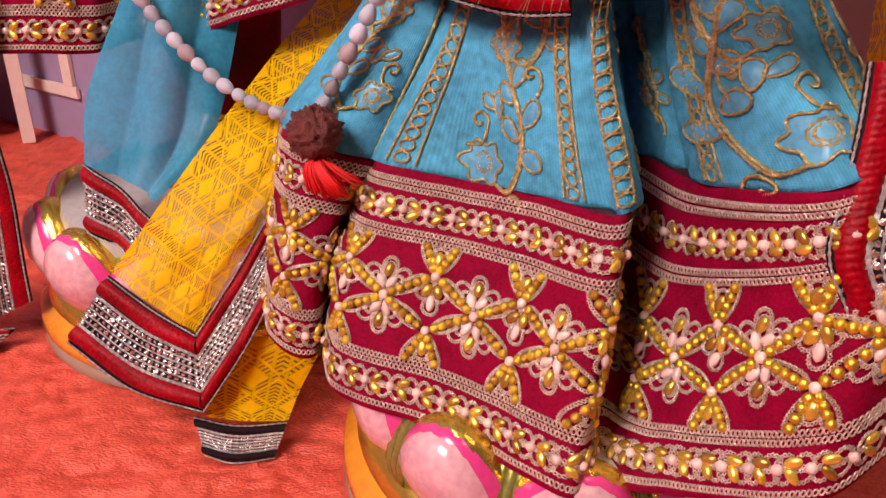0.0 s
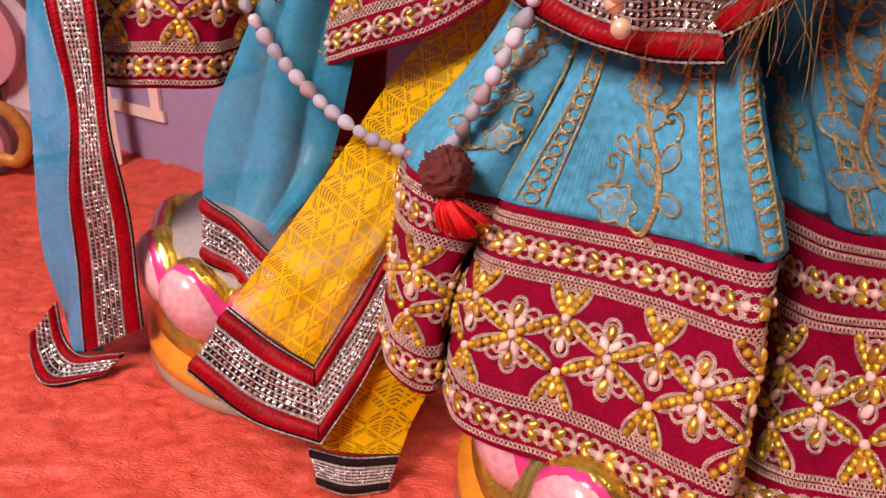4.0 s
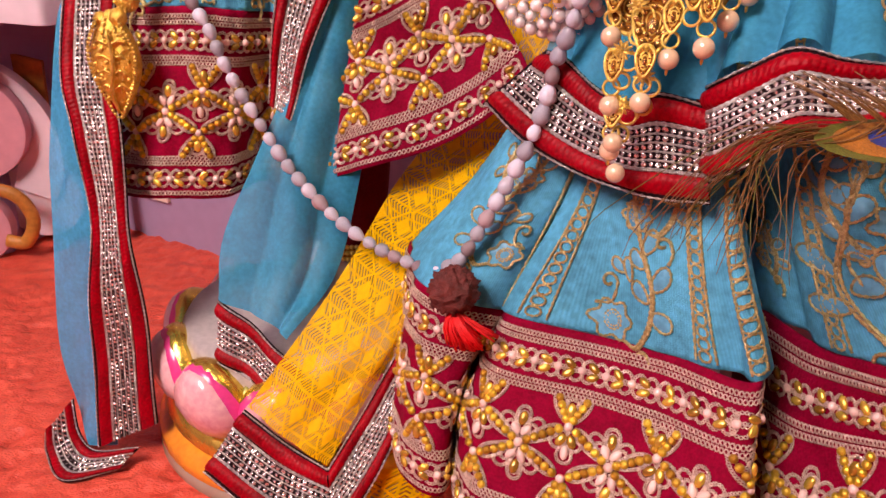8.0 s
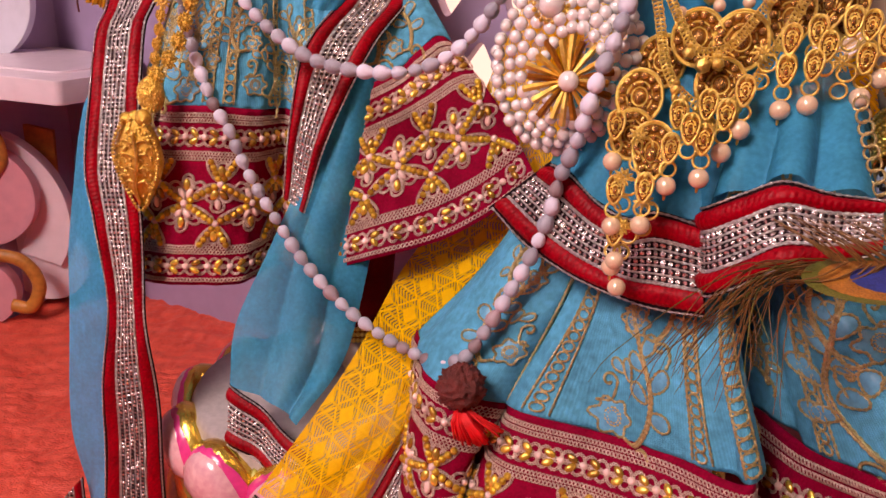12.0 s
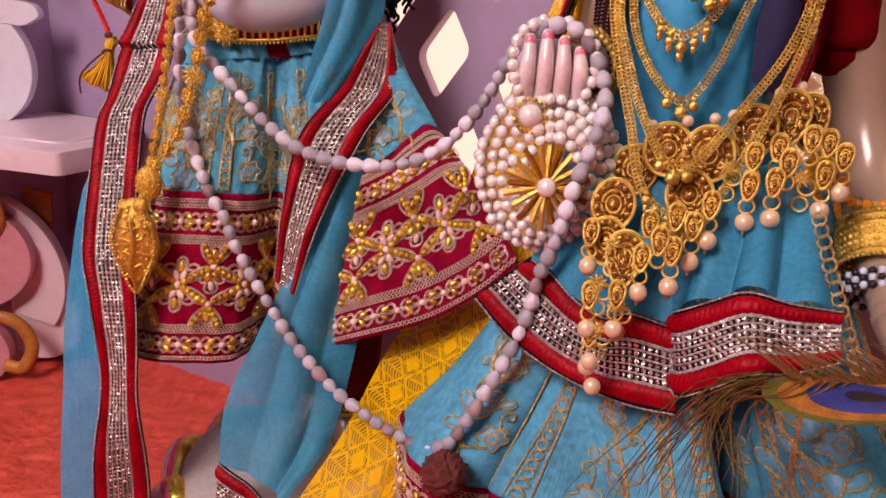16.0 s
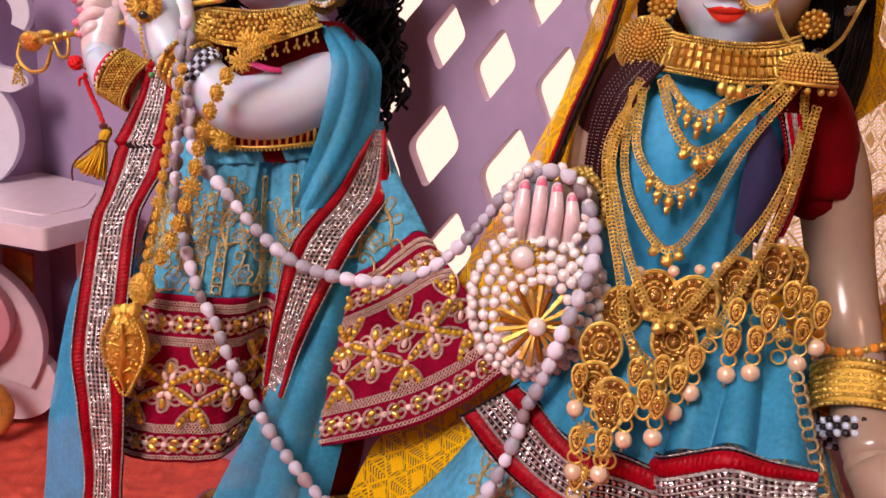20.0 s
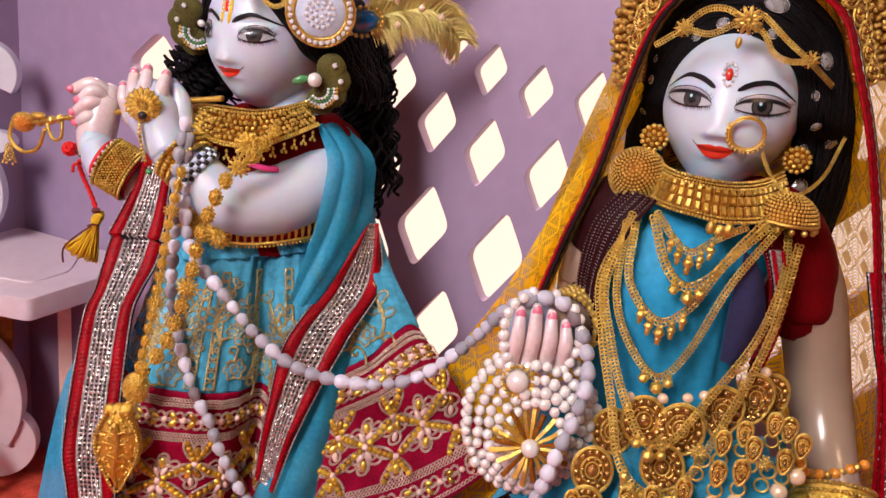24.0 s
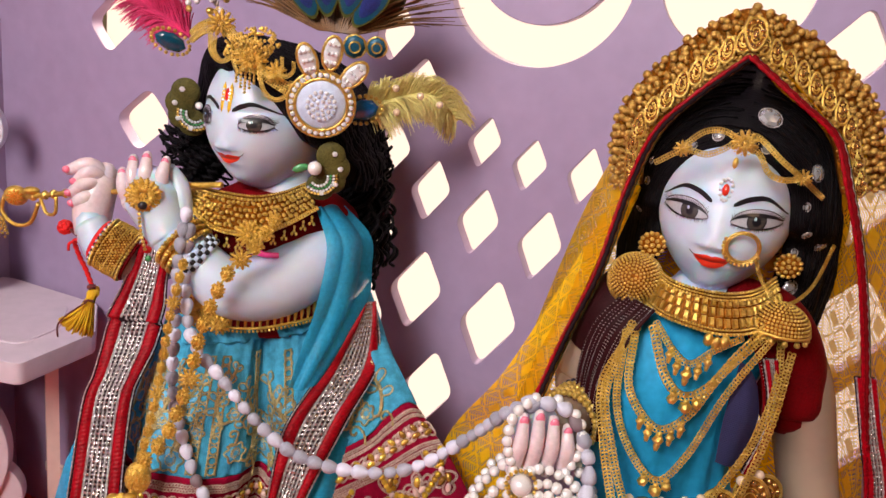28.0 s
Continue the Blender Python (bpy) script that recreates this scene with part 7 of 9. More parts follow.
DROPS = [(0.0637, 0.316, 0.3503, 1), (0.0705, 0.308, 0.3474, 2), (0.0803, 0.306, 0.3503, 2), (0.0892, 0.316, 0.3572, 0), (0.0961, 0.314, 0.3483, 1), (0.1049, 0.314, 0.3532, 2), (0.1128, 0.316, 0.3611, 2), (0.0541, 0.304, 0.3391, 2), (0.0474, 0.302, 0.3296, 2), (0.0375, 0.294, 0.3205, 2), (0.032, 0.296, 0.3241, 0), (0.0265, 0.3, 0.3148, 2), (0.0156, 0.308, 0.3146, 1), (0.0065, 0.316, 0.32, 2), (0.01, 0.301, 0.2983, 1), (0.0171, 0.296, 0.2984, 2), (0.0064, 0.301, 0.2955, 2), (0.0118, 0.298, 0.2776, 1), (0.0082, 0.299, 0.2776, 2), (0.1011, 0.324, 0.367, 0), (0.0853, 0.32, 0.363, 0), (0.1079, 0.322, 0.366, 0), (0.0313, 0.312, 0.3266, 0), (0.0408, 0.306, 0.3324, 0), (0.0735, 0.316, 0.3591, 0), (0.019, 0.297, 0.2894, 1)]
for x, y, z, kind in DROPS:
    d = part("drop", mesh_of(BALLS * (0.0012, 0.0012, 0.0012) + np.array((x, y, z + 0.0052)), BALLSF, "drop"), M_GOLD, belt)
    medallion(d, face_cam((x, y, z)), 0.0042, 0.0062, True, 6, "drop_plate") if kind != 1 else None
    m = face_cam((x, y - 0.001, z - 0.0085))
    hoop("link", m, 0.0032, 0.0006, M_GOLD, d, 16)
    if kind == 1:
        hoop("link", face_cam((x + 0.002, y, z - 0.001)), 0.0036, 0.0006, M_GOLD, d, 16)
        flower(d, face_cam((x - 0.001, y, z + 0.003)), 0.0045, 6, M_GOLD, "filigree")
    if kind == 2:
        p = np.array((x, y - 0.002, z - 0.0155))
        part("pearl", mesh_of(BALLL * 0.0042 + p, BALLLF, "pearl"), M_PEARLG, d)
        part("pin", mesh_of(BALLS * (0.0007, 0.0007, 0.0018) + p - np.array((0, 0, 0.0048)), BALLSF, "pin"), M_GOLD, d)
for q in ((0.0086, 0.2945, 0.2661), (0.0113, 0.2945, 0.2535)):
    pearl_at(belt, q, 0.0040, M_PEARLG)
for i in range(9):
    a = (i - 4) / 4
    m = face_cam((0.051 + 0.016 * a, 0.3225 + 0.004 * abs(a), 0.3195 + 0.006 * a * a + 0.002 * a))
    pile = Pile()
    put(pile, m, (FACET, FACETF), (0.0030, 0.0046, 0.0018))
    part("leaf_pendant", pile.mesh("leaf_pendant"), M_GOLD, belt, smooth=False)
sidech = thing("side_chain", "gold ring chain along the overskirt edge", "chain")
for i, q in enumerate(even([(0.0975, 0.296, 0.338), (0.103, 0.287, 0.318), (0.1085, 0.279, 0.300), (0.114, 0.275, 0.286), (0.120, 0.271, 0.272)], 0.0048)):
    hoop("link", face_cam(q) @ pose(0, 0, 0, 0, 25 if i % 2 else -25, 0), 0.0029, 0.0006, M_ZARI, sidech, 14)

# bracelet, upper bangles
brace = thing("bracelet", "broad gold cuff bracelet with beaded edges", "bracelet")
mb = frame_at((0.149, 0.331, 0.316), (0.15, 0.65, 0.75), (1, 0, 0))
R = np.array(mb)
n = 30
v = [(0.0195 * math.cos(2 * math.pi * i / n), 0.0195 * math.sin(2 * math.pi * i / n), z) for z in (-0.010, 0.010) for i in range(n)]
part("cuff", mesh_of(np.array(v) @ R[:3, :3].T + R[:3, 3], [(i, (i + 1) % n, n + (i + 1) % n, n + i) for i in range(n)], "cuff"), M_GOLDM, brace)
for z in (-0.011, -0.007, 0.007, 0.011):
    q = [mb @ Vector((0.0200 * math.cos(a), 0.0200 * math.sin(a), z)) for a in np.linspace(0, 2 * math.pi, 40)]
    beadline("beaded_wire", q, 0.0013, M_GOLD, brace, 1.8)
p = Pile()
for i in range(40):
    for z in (-0.0035, 0.0, 0.0035):
        a = 2 * math.pi * i / 40
        put(p, mb, (FACET, FACETF), (0.0013, 0.0013, 0.0013), (0.0197 * math.cos(a), 0.0197 * math.sin(a), z))
part("granulation", p.mesh("granulation"), M_GOLD, brace, kind="stuff", smooth=False)
dots = thing("thread_bracelet", "black and white beaded thread bracelet on the wrist", "bracelet")
mk = mb @ pose(0, -0.001, -0.018)
for i in range(26):
    for k in (0, 1, 2):
        a = 2 * math.pi * i / 26
        p = Pile()
        put(p, mk, (BALLS, BALLSF), (0.0020,) * 3, (0.0160 * math.cos(a), 0.0160 * math.sin(a), -0.0034 * k))
        part("bead", p.mesh("bead"), M_INK if (i + k) % 2 else M_ENAMW, dots)
amber = thing("bead_bracelet", "orange and gold bead string round the forearm", "bracelet")
for i, q in enumerate(even([(0.118, 0.322, 0.349), (0.128, 0.332, 0.338), (0.145, 0.335, 0.336), (0.165, 0.340, 0.340)], 0.0046)):
    part("bead", mesh_of(BALL * (0.0023 if i % 2 else 0.0029) + q, BALLF, "bead"), M_GOLD if i % 2 else M_ORANGE, amber)
upb = thing("bangle", "gold granulated bangle with black thread on the raised wrist", "bangle")
ma = frame_at((0.012, 0.385, 0.389), (0.7, 0.75, 0.1), (0, 0, 1))
for k in range(5):
    q = [ma @ Vector((0.0165 * math.cos(a), 0.0165 * math.sin(a), -0.008 + 0.004 * k)) for a in np.linspace(0, 2 * math.pi, 40)]
    beadline("beaded_wire", q, 0.0020, M_INK if k == 4 else M_GOLD, upb, 1.7)

# pearl hand ornament
orn = thing("pearl_ornament", "draped hand ornament of white pearls with a gold sunburst flower", "ornament")
C = np.array((-0.010, 0.357, 0.340))
pm = mesh_of(BALL * 0.0031, BALLF, "pearl")
pm.materials.append(M_PEARL)
pm.polygons.foreach_set("use_smooth", np.ones(len(pm.polygons), dtype=bool))
rng = random.Random(4)
for ring_k, (rx_, rz_, bul) in enumerate(((0.0335, 0.041, 0.0), (0.0285, 0.0355, 0.006), (0.0235, 0.030, 0.010), (0.0185, 0.0245, 0.0125), (0.0335, 0.041, -0.006), (0.0130, 0.019, 0.0135))):
    k = int(math.pi * (rx_ + rz_) / 0.0059)
    for i in range(k):
        a = 2 * math.pi * i / k + 0.2 * ring_k
        q = C + np.array((rx_ * math.cos(a) + rng.uniform(-0.0006, 0.0006), -bul - 0.004 * math.cos(a), rz_ * math.sin(a) - 0.002 + rng.uniform(-0.0006, 0.0006)))
        if q[2] > 0.374 and abs(q[0] + 0.012) < 0.017:
            continue
        ob = new("pearl", pm)
        ob.parent = orn
        ob.matrix_basis = pose(*q) @ Matrix.Diagonal((*[rng.uniform(0.88, 1.1)] * 3, 1))
for s in (-1, 1):
    for q in even([(-0.013 + s * 0.014, 0.352, 0.372), (-0.013 + s * 0.0195, 0.352, 0.388), (-0.013 + s * 0.017, 0.356, 0.402), (-0.013 + s * 0.006, 0.362, 0.409)], 0.0056):
        ob = new("pearl", pm)
        ob.parent = orn
        ob.matrix_basis = pose(*q)
mo = face_cam((-0.0125, 0.3405, 0.334))
for i in range(20):
    a = 2 * math.pi * i / 20 + 0.05 * math.sin(5 * i)
    L = 0.0205 if i % 2 else 0.0180
    pile = Pile()
    pile.add(*tube_geo([mo @ Vector((r * math.cos(a), r * math.sin(a), z)) for r, z in ((0.003, 0.001), (L * 0.6, 0.002), (L, 0.0005))], [0.0008, 0.0014, 0.0017], 4))
    part("ray", pile.mesh("ray"), (M_GOLD, M_ANTIQ, M_GOLDM)[i % 3], orn, "gold ray", smooth=False)
part("centre_pearl", mesh_of(BALLL * 0.0048 + np.array(mo.translation) + np.array((0, -0.002, 0)), BALLLF, "centre_pearl"), M_PEARL, orn)
c2 = np.array((-0.0225, 0.3475, 0.366))
part("upper_pearl", mesh_of(BALLL * 0.0058 + c2, BALLLF, "upper_pearl"), M_PEARL, orn)
hoop_m = face_cam(c2)
for i in range(18):
    a = 2 * math.pi * i / 18
    pile = Pile()
    put(pile, hoop_m, (BALLS, BALLSF), (0.0013,) * 3, (0.0077 * math.cos(a), 0.0077 * math.sin(a), 0))
    part("granule", pile.mesh("granule"), M_GOLD, orn)

# ---- string of seed beads between the two figures ----
mala = thing("bead_string", "long string of grey-white seed beads looped between the statues", "beads")
BM = []
for j in range(3):
    v = BALLL.copy()[:, :] * (1, 1, 1.22 + 0.08 * j)
    v[:, :2] *= (1 - (0.16 + 0.05 * j) * v[:, 2:3] / 1.3)
    for mm in (M_BEAD, M_BEADB):
        b = mesh_of(v, BALLLF, "bead")
        b.materials.append(mm)
        b.polygons.foreach_set("use_smooth", np.ones(len(b.polygons), dtype=bool))
        BM.append(b)
STR = [[(-0.224, 0.475, 0.455), (-0.226, 0.467, 0.428), (-0.225, 0.462, 0.392), (-0.225, 0.457, 0.350), (-0.216, 0.447, 0.320), (-0.203, 0.434, 0.295), (-0.193, 0.428, 0.282), (-0.183, 0.424, 0.260), (-0.165, 0.419, 0.231), (-0.147, 0.412, 0.207), (-0.120, 0.396, 0.186), (-0.094, 0.381, 0.175), (-0.070, 0.361, 0.174)],
       [(-0.060, 0.352, 0.178), (-0.050, 0.342, 0.188), (-0.041, 0.338, 0.206), (-0.030, 0.340, 0.228), (-0.021, 0.342, 0.247), (-0.014, 0.344, 0.268), (-0.011, 0.342, 0.288), (-0.007, 0.337, 0.303), (-0.004, 0.332, 0.320), (-0.001, 0.330, 0.337), (0.006, 0.334, 0.357), (0.011, 0.343, 0.374), (0.008, 0.352, 0.391), (-0.004, 0.358, 0.406), (-0.022, 0.362, 0.407)],
       [(-0.222, 0.474, 0.445), (-0.220, 0.464, 0.405), (-0.213, 0.457, 0.379), (-0.192, 0.446, 0.360), (-0.170, 0.436, 0.340), (-0.145, 0.425, 0.326), (-0.117, 0.419, 0.321), (-0.088, 0.415, 0.323), (-0.067, 0.411, 0.333), (-0.052, 0.405, 0.349), (-0.040, 0.391, 0.370), (-0.030, 0.372, 0.394), (-0.020, 0.362, 0.405)]]
rng = random.Random(11)
for pts in STR:
    P = even(pts, 0.0094)
    T = np.gradient(P, axis=0)
    for p, t in zip(P, T):
        r = 0.0039 * rng.uniform(0.86, 1.08)
        ob = new("bead", BM[2 * rng.randrange(3) + (1 if rng.random() < 0.10 else 0)])
        ob.parent = mala
        q = Vector(t).to_track_quat("Z", "Y")
        ob.matrix_basis = Matrix.LocRotScale(p, q, (r, r, r)) @ Matrix.Rotation(rng.uniform(0, 6), 4, "Z")
    tube("thread", even(pts, 0.004), 0.0005, M_INK, mala, None, 5)
v, f = ball(64, 44)
rad = np.array([0.93 + 0.14 * noise.noise((q[0] * 4, q[1] * 4, q[2] * 4)) + 0.30 * abs(noise.noise((q[0] * 6, q[1] * 6, q[2] * 6))) - 0.05 * max(0, math.cos(5 * math.atan2(q[1], q[0]))) ** 8 for q in v])
part("large_seed", mesh_of(v * rad[:, None] * (0.0118, 0.0110, 0.0120) + (-0.052, 0.3265, 0.1795), f, "large_seed"), M_RUDR, mala, "wrinkled dark brown seed nut")
rng = random.Random(6)
tas = Pile()
for i in range(90):
    a, s = rng.uniform(0, 6.28), rng.uniform(0.1, 1.0)
    e = np.array((-0.046 + 0.014 * s * math.cos(a) + 0.004, 0.3175 + 0.005 * math.sin(a), 0.157 - 0.004 * rng.random() + 0.005 * (s * math.cos(a) > 0.4)))
    tas.add(*tube_geo(spline([(-0.050, 0.324, 0.170), (-0.049 + 0.008 * s * math.cos(a), 0.319 + 0.004 * math.sin(a), 0.166), e], 6), 0.0006, 4))
part("tassel", tas.mesh("tassel"), M_TASSEL, mala, "scarlet thread tassel")

# ---- the flute player's dress and jewels ----
vest = thing("vest", "dark red velvet vest with a magenta edge", "vest")
b2 = Figure([M_DKRED])
b2.loft([(-0.172, 0.543, 0.462, 0.034, 0.026), (-0.173, 0.541, 0.450, 0.052, 0.034), (-0.175, 0.539, 0.434, 0.056, 0.040), (-0.177, 0.537, 0.412, 0.049, 0.042), (-0.180, 0.533, 0.388, 0.048, 0.044), (-0.180, 0.530, 0.372, 0.050, 0.044)], 0, 30, 40)
part("cloth", mesh_of(b2.v, b2.f, "cloth"), M_DKRED, vest)
tube("edge", [(-0.168, 0.486, 0.431), (-0.176, 0.4835, 0.4315), (-0.186, 0.482, 0.434)], 0.0020, M_MAGEN, vest, 14, 8, label="magenta edge")
belt2 = thing("waist_belt", "gold openwork belt with a round buckle over red cloth", "belt")
BT2 = [(-0.232, 0.498, 0.398), (-0.213, 0.483, 0.398), (-0.195, 0.478, 0.396), (-0.174, 0.480, 0.397), (-0.150, 0.491, 0.400), (-0.128, 0.510, 0.402)]
BB2 = [(x, y - 0.001, z - 0.015) for x, y, z in BT2]
S = strip(BT2, BB2)
thick(part("cloth_band", S.mesh(50, 6, "cloth_band"), M_DKRED, belt2, "dark red cloth"), 0.002)
for v in (0.08, 0.92):
    L = S.line(np.stack([np.linspace(0, 1, 60), np.full(60, v)], 1), 0.001)
    tube("rail", L, 0.0010, M_GOLD, belt2, None, 6)
    beadline("beaded_wire", L + np.array((0, -0.001, 0.0018 if v < 0.5 else -0.0018)), 0.0010, M_GOLD, belt2, 2.6)
for i in range(26):
    p, nn = S.at([(i + 0.5) / 26], [0.5])
    part("rung", mesh_of(*tube_geo([p[0] + nn[0] * 0.001 + np.array((0, 0, s * 0.0058)) for s in (-1, 0, 1)], [0.0007, 0.0013, 0.0007], 6), "rung"), M_GOLD, belt2)
flower(belt2, face_cam((-0.212, 0.476, 0.392)), 0.0125, 12, M_GOLDM, "buckle")
flower(belt2, face_cam((-0.201, 0.474, 0.386)), 0.0085, 9, M_GOLDM, "buckle_flower")

collar = thing("collar_necklace", "broad gold collar necklace of granulated rows with small drops", "necklace")
KT = [(-0.236, 0.530, 0.458), (-0.222, 0.515, 0.4625), (-0.208, 0.505, 0.4640), (-0.187, 0.500, 0.4645), (-0.170, 0.505, 0.468), (-0.156, 0.522, 0.472)]
KB = [(-0.235, 0.515, 0.452), (-0.222, 0.497, 0.4485), (-0.207, 0.486, 0.4435), (-0.183, 0.480, 0.4445), (-0.165, 0.486, 0.451), (-0.147, 0.505, 0.459)]
S = strip(KT, KB)
thick(part("band", S.mesh(50, 10, "band"), M_ANTIQ, collar), 0.001)
for j, v in enumerate((0.0, 0.10, 0.93, 1.0)):
    beadline("beaded_wire", S.line(np.stack([np.linspace(0, 1, 40), np.full(40, v)], 1), 0.0008), 0.0009 + 0.0003 * (j % 2), M_GOLD, collar, 1.9)
rng = random.Random(6)
g = Pile()
for j in range(5):
    v = 0.22 + 0.15 * j
    k = int(S.lu / 0.0034)
    for i in range(k):
        m = S.turn((i + 0.5 * (j % 2) + rng.uniform(-0.15, 0.15)) / k, v + rng.uniform(-0.03, 0.03), 0.0008 + rng.uniform(0, 0.0008))
        put(g, m, (BALLS, BALLSF), (rng.uniform(0.0010, 0.0017), rng.uniform(0.0012, 0.0022), 0.0014), spin=rng.uniform(0, 3))
part("granulation", g.mesh("granulation"), M_GOLD, collar, "clustered gold granules", kind="stuff")
for i in range(15):
    p, nn = S.at([(i + 0.5) / 15], [1.0])
    q = p[0] + np.array((0, -0.002, -0.003))
    pile = Pile()
    for dx, dz in ((0, 0), (0, -0.0026), (-0.0013, -0.0046), (0.0013, -0.0046)):
        put(pile, face_cam(q + np.array((dx, 0, dz))), (BALLS, BALLSF), (0.0010, 0.0014, 0.0010))
    part("drop", pile.mesh("drop"), M_GOLD, collar)
flower(collar, face_cam((-0.186, 0.477, 0.446)), 0.0095, 10, M_GOLDM, "front_flower")

garland = thing("long_necklace", "long gold necklace of embossed beads and flowers", "necklace")
garland.location = (0.005, -0.012, 0.004)
G1 = [(-0.176, 0.492, 0.452), (-0.184, 0.476, 0.440), (-0.196, 0.466, 0.428), (-0.204, 0.460, 0.412), (-0.212, 0.458, 0.385), (-0.216, 0.452, 0.358), (-0.226, 0.446, 0.325), (-0.238, 0.441, 0.307)]
G2 = [(-0.226, 0.470, 0.425), (-0.231, 0.464, 0.395), (-0.233, 0.458, 0.370), (-0.236, 0.450, 0.339), (-0.241, 0.444, 0.308)]
for pts, r in ((G1, 0.0046), (G2, 0.0032)):
    for i, p in enumerate(even(pts, r * 2.5)):
        if i % 7 == 3:
            flower(garland, face_cam(p), r * 1.55, 8, M_GOLDM, "gold_flower")
        else:
            nug = Pile()
            put(nug, face_cam(p), (BALL, BALLF), (r * 0.75, r * 0.95, r * 0.6))
            for j in range(26):
                a, b = 2.4 * j, math.acos(1 - 1.25 * (j + 0.5) / 26)
                put(nug, face_cam(p), (BALLS, BALLSF), (r * 0.21,) * 3, (0.80 * r * math.sin(b) * math.cos(a), 1.05 * r * math.sin(b) * math.sin(a), 0.66 * r * math.cos(b)))
            part("embossed_bead", nug.mesh("embossed_bead"), M_GOLDM, garland)
    tube("wire", even(pts, 0.003), 0.0008, M_GOLD, garland, None, 5)
v, f = ball(24, 16)
v1 = v * (0.0078, 0.006, 0.0105)
part("upper_pendant", mesh_of(v1 + (-0.2415, 0.439, 0.296), f, "upper_pendant"), M_GOLDM, garland, "embossed gold oval pendant")
leaf = v * (0.0142, 0.0070, 0.0300)
leaf[:, 0] *= 1 - 0.62 * np.clip(-v[:, 2], 0, 1) ** 1.3 - 0.35 * np.clip(v[:, 2], 0, 1) ** 2
part("leaf_pendant", mesh_of(leaf + (-0.2495, 0.434, 0.258), f, "leaf_pendant"), M_GOLDM, garland, "large embossed gold leaf pendant")
emb, rng = Pile(), random.Random(44)
for i in range(230):
    a, b = rng.uniform(-1, 1), rng.uniform(-0.95, 0.95)
    if a * a + b * b > 0.92:
        continue
    w = 1 - 0.62 * max(0, -b) ** 1.3 - 0.35 * max(0, b) ** 2
    k = rng.uniform(0.0005, 0.0011) * (1.3 if abs(math.sin(9 * b + 6 * abs(a))) > 0.6 else 0.8)
    emb.add(BALLS * k + (-0.2495 + 0.0142 * a * w, 0.434 - 0.0070 * math.sqrt(1 - a * a - b * b) - 0.0001, 0.258 + 0.0300 * b), BALLSF)
for i in range(110):
    a = i * 2.4
    d = math.sqrt((i + 0.5) / 110)
    emb.add(BALLS * (0.0006 + 0.0003 * math.sin(i * 1.7)) + (-0.2415 + 0.0076 * d * math.cos(a), 0.439 - 0.006 * math.sqrt(max(0, 1 - d * d)), 0.296 + 0.0103 * d * math.sin(a)), BALLSF)
part("embossing", emb.mesh("embossing"), M_GOLD, garland, "fine embossed gold granules", kind="stuff")
edge_pts = [(-0.2495 + s, 0.4285, 0.258 + z) for s, z in ((-0.006, 0.025), (-0.0125, 0.010), (-0.0118, -0.004), (-0.006, -0.019), (0.0, -0.029), (0.006, -0.019), (0.0118, -0.004), (0.0125, 0.010), (0.006, 0.025))]
beadline("beaded_edge", edge_pts, 0.0012, M_GOLD, garland, 1.9)
tube("midrib", [(-0.2495, 0.4262, 0.278), (-0.2475, 0.4252, 0.262), (-0.2505, 0.4255, 0.245), (-0.2495, 0.4285, 0.232)], 0.0010, M_GOLD, garland, 16, 6)
for s in (-1, 1):
    for k in range(4):
        tube("chased_line", [(-0.2495, 0.4262, 0.270 - 0.008 * k), (-0.2495 + s * 0.005, 0.4268, 0.272 - 0.008 * k), (-0.2495 + s * 0.0095, 0.4295, 0.270 - 0.009 * k)], 0.0006, M_GOLD, garland, 8, 5)
part("peacock_knob", mesh_of(BALL * (0.0052, 0.0045, 0.0052) + (-0.2445, 0.432, 0.284), BALLF, "peacock_knob"), M_GOLDM, garland)
part("knob", mesh_of(BALL * (0.0048, 0.0042, 0.0048) + (-0.2545, 0.434, 0.282), BALLF, "knob"), M_GOLDM, garland)
part("tip_drop", mesh_of(BALL * (0.0016, 0.0016, 0.0050) + (-0.2560, 0.431, 0.222), BALLF, "tip_drop"), M_GOLD, garland)
hoop("link", face_cam((-0.2435, 0.434, 0.2865)), 0.0025, 0.0007, M_GOLD, garland, 14)

flute = thing("flute", "thin gold flute with a bird-shaped end and loops", "flute")
FL = [(-0.362, 0.578, 0.4255), (-0.325, 0.560, 0.437), (-0.284, 0.538, 0.448), (-0.246, 0.518, 0.461), (-0.208, 0.500, 0.470)]
tube("pipe", FL, 0.0019, M_GOLDM, flute, 40, 10)
for f in (0.05, 0.12, 0.17, 0.24):
    p = spline(FL, 101)[int(f * 100)]
    part("collar_ring", mesh_of(BALL * (0.0030, 0.0030, 0.0036) + p, BALLF, "collar_ring"), M_GOLD, flute)
part("bird_head", mesh_of(BALLL * (0.0085, 0.006, 0.0075) + (-0.369, 0.580, 0.4255), BALLLF, "bird_head"), M_GOLDM, flute)
flower(flute, face_cam((-0.367, 0.573, 0.4265)), 0.0060, 7, M_ORANGE, "bird_jewel")
part("bird_tail", mesh_of(BALL * (0.006, 0.004, 0.003) + (-0.355, 0.573, 0.4325), BALLF, "bird_tail"), M_GOLDM, flute)
tube("loop", [(-0.378, 0.582, 0.424), (-0.380, 0.582, 0.412), (-0.370, 0.578, 0.404), (-0.357, 0.574, 0.408), (-0.350, 0.572, 0.424)], 0.0015, M_GOLDM, flute, 24, 8)
tube("loop", [(-0.348, 0.570, 0.428), (-0.343, 0.568, 0.418), (-0.336, 0.565, 0.420), (-0.335, 0.565, 0.432)], 0.0013, M_GOLDM, flute, 18, 8)
edrop = Pile()
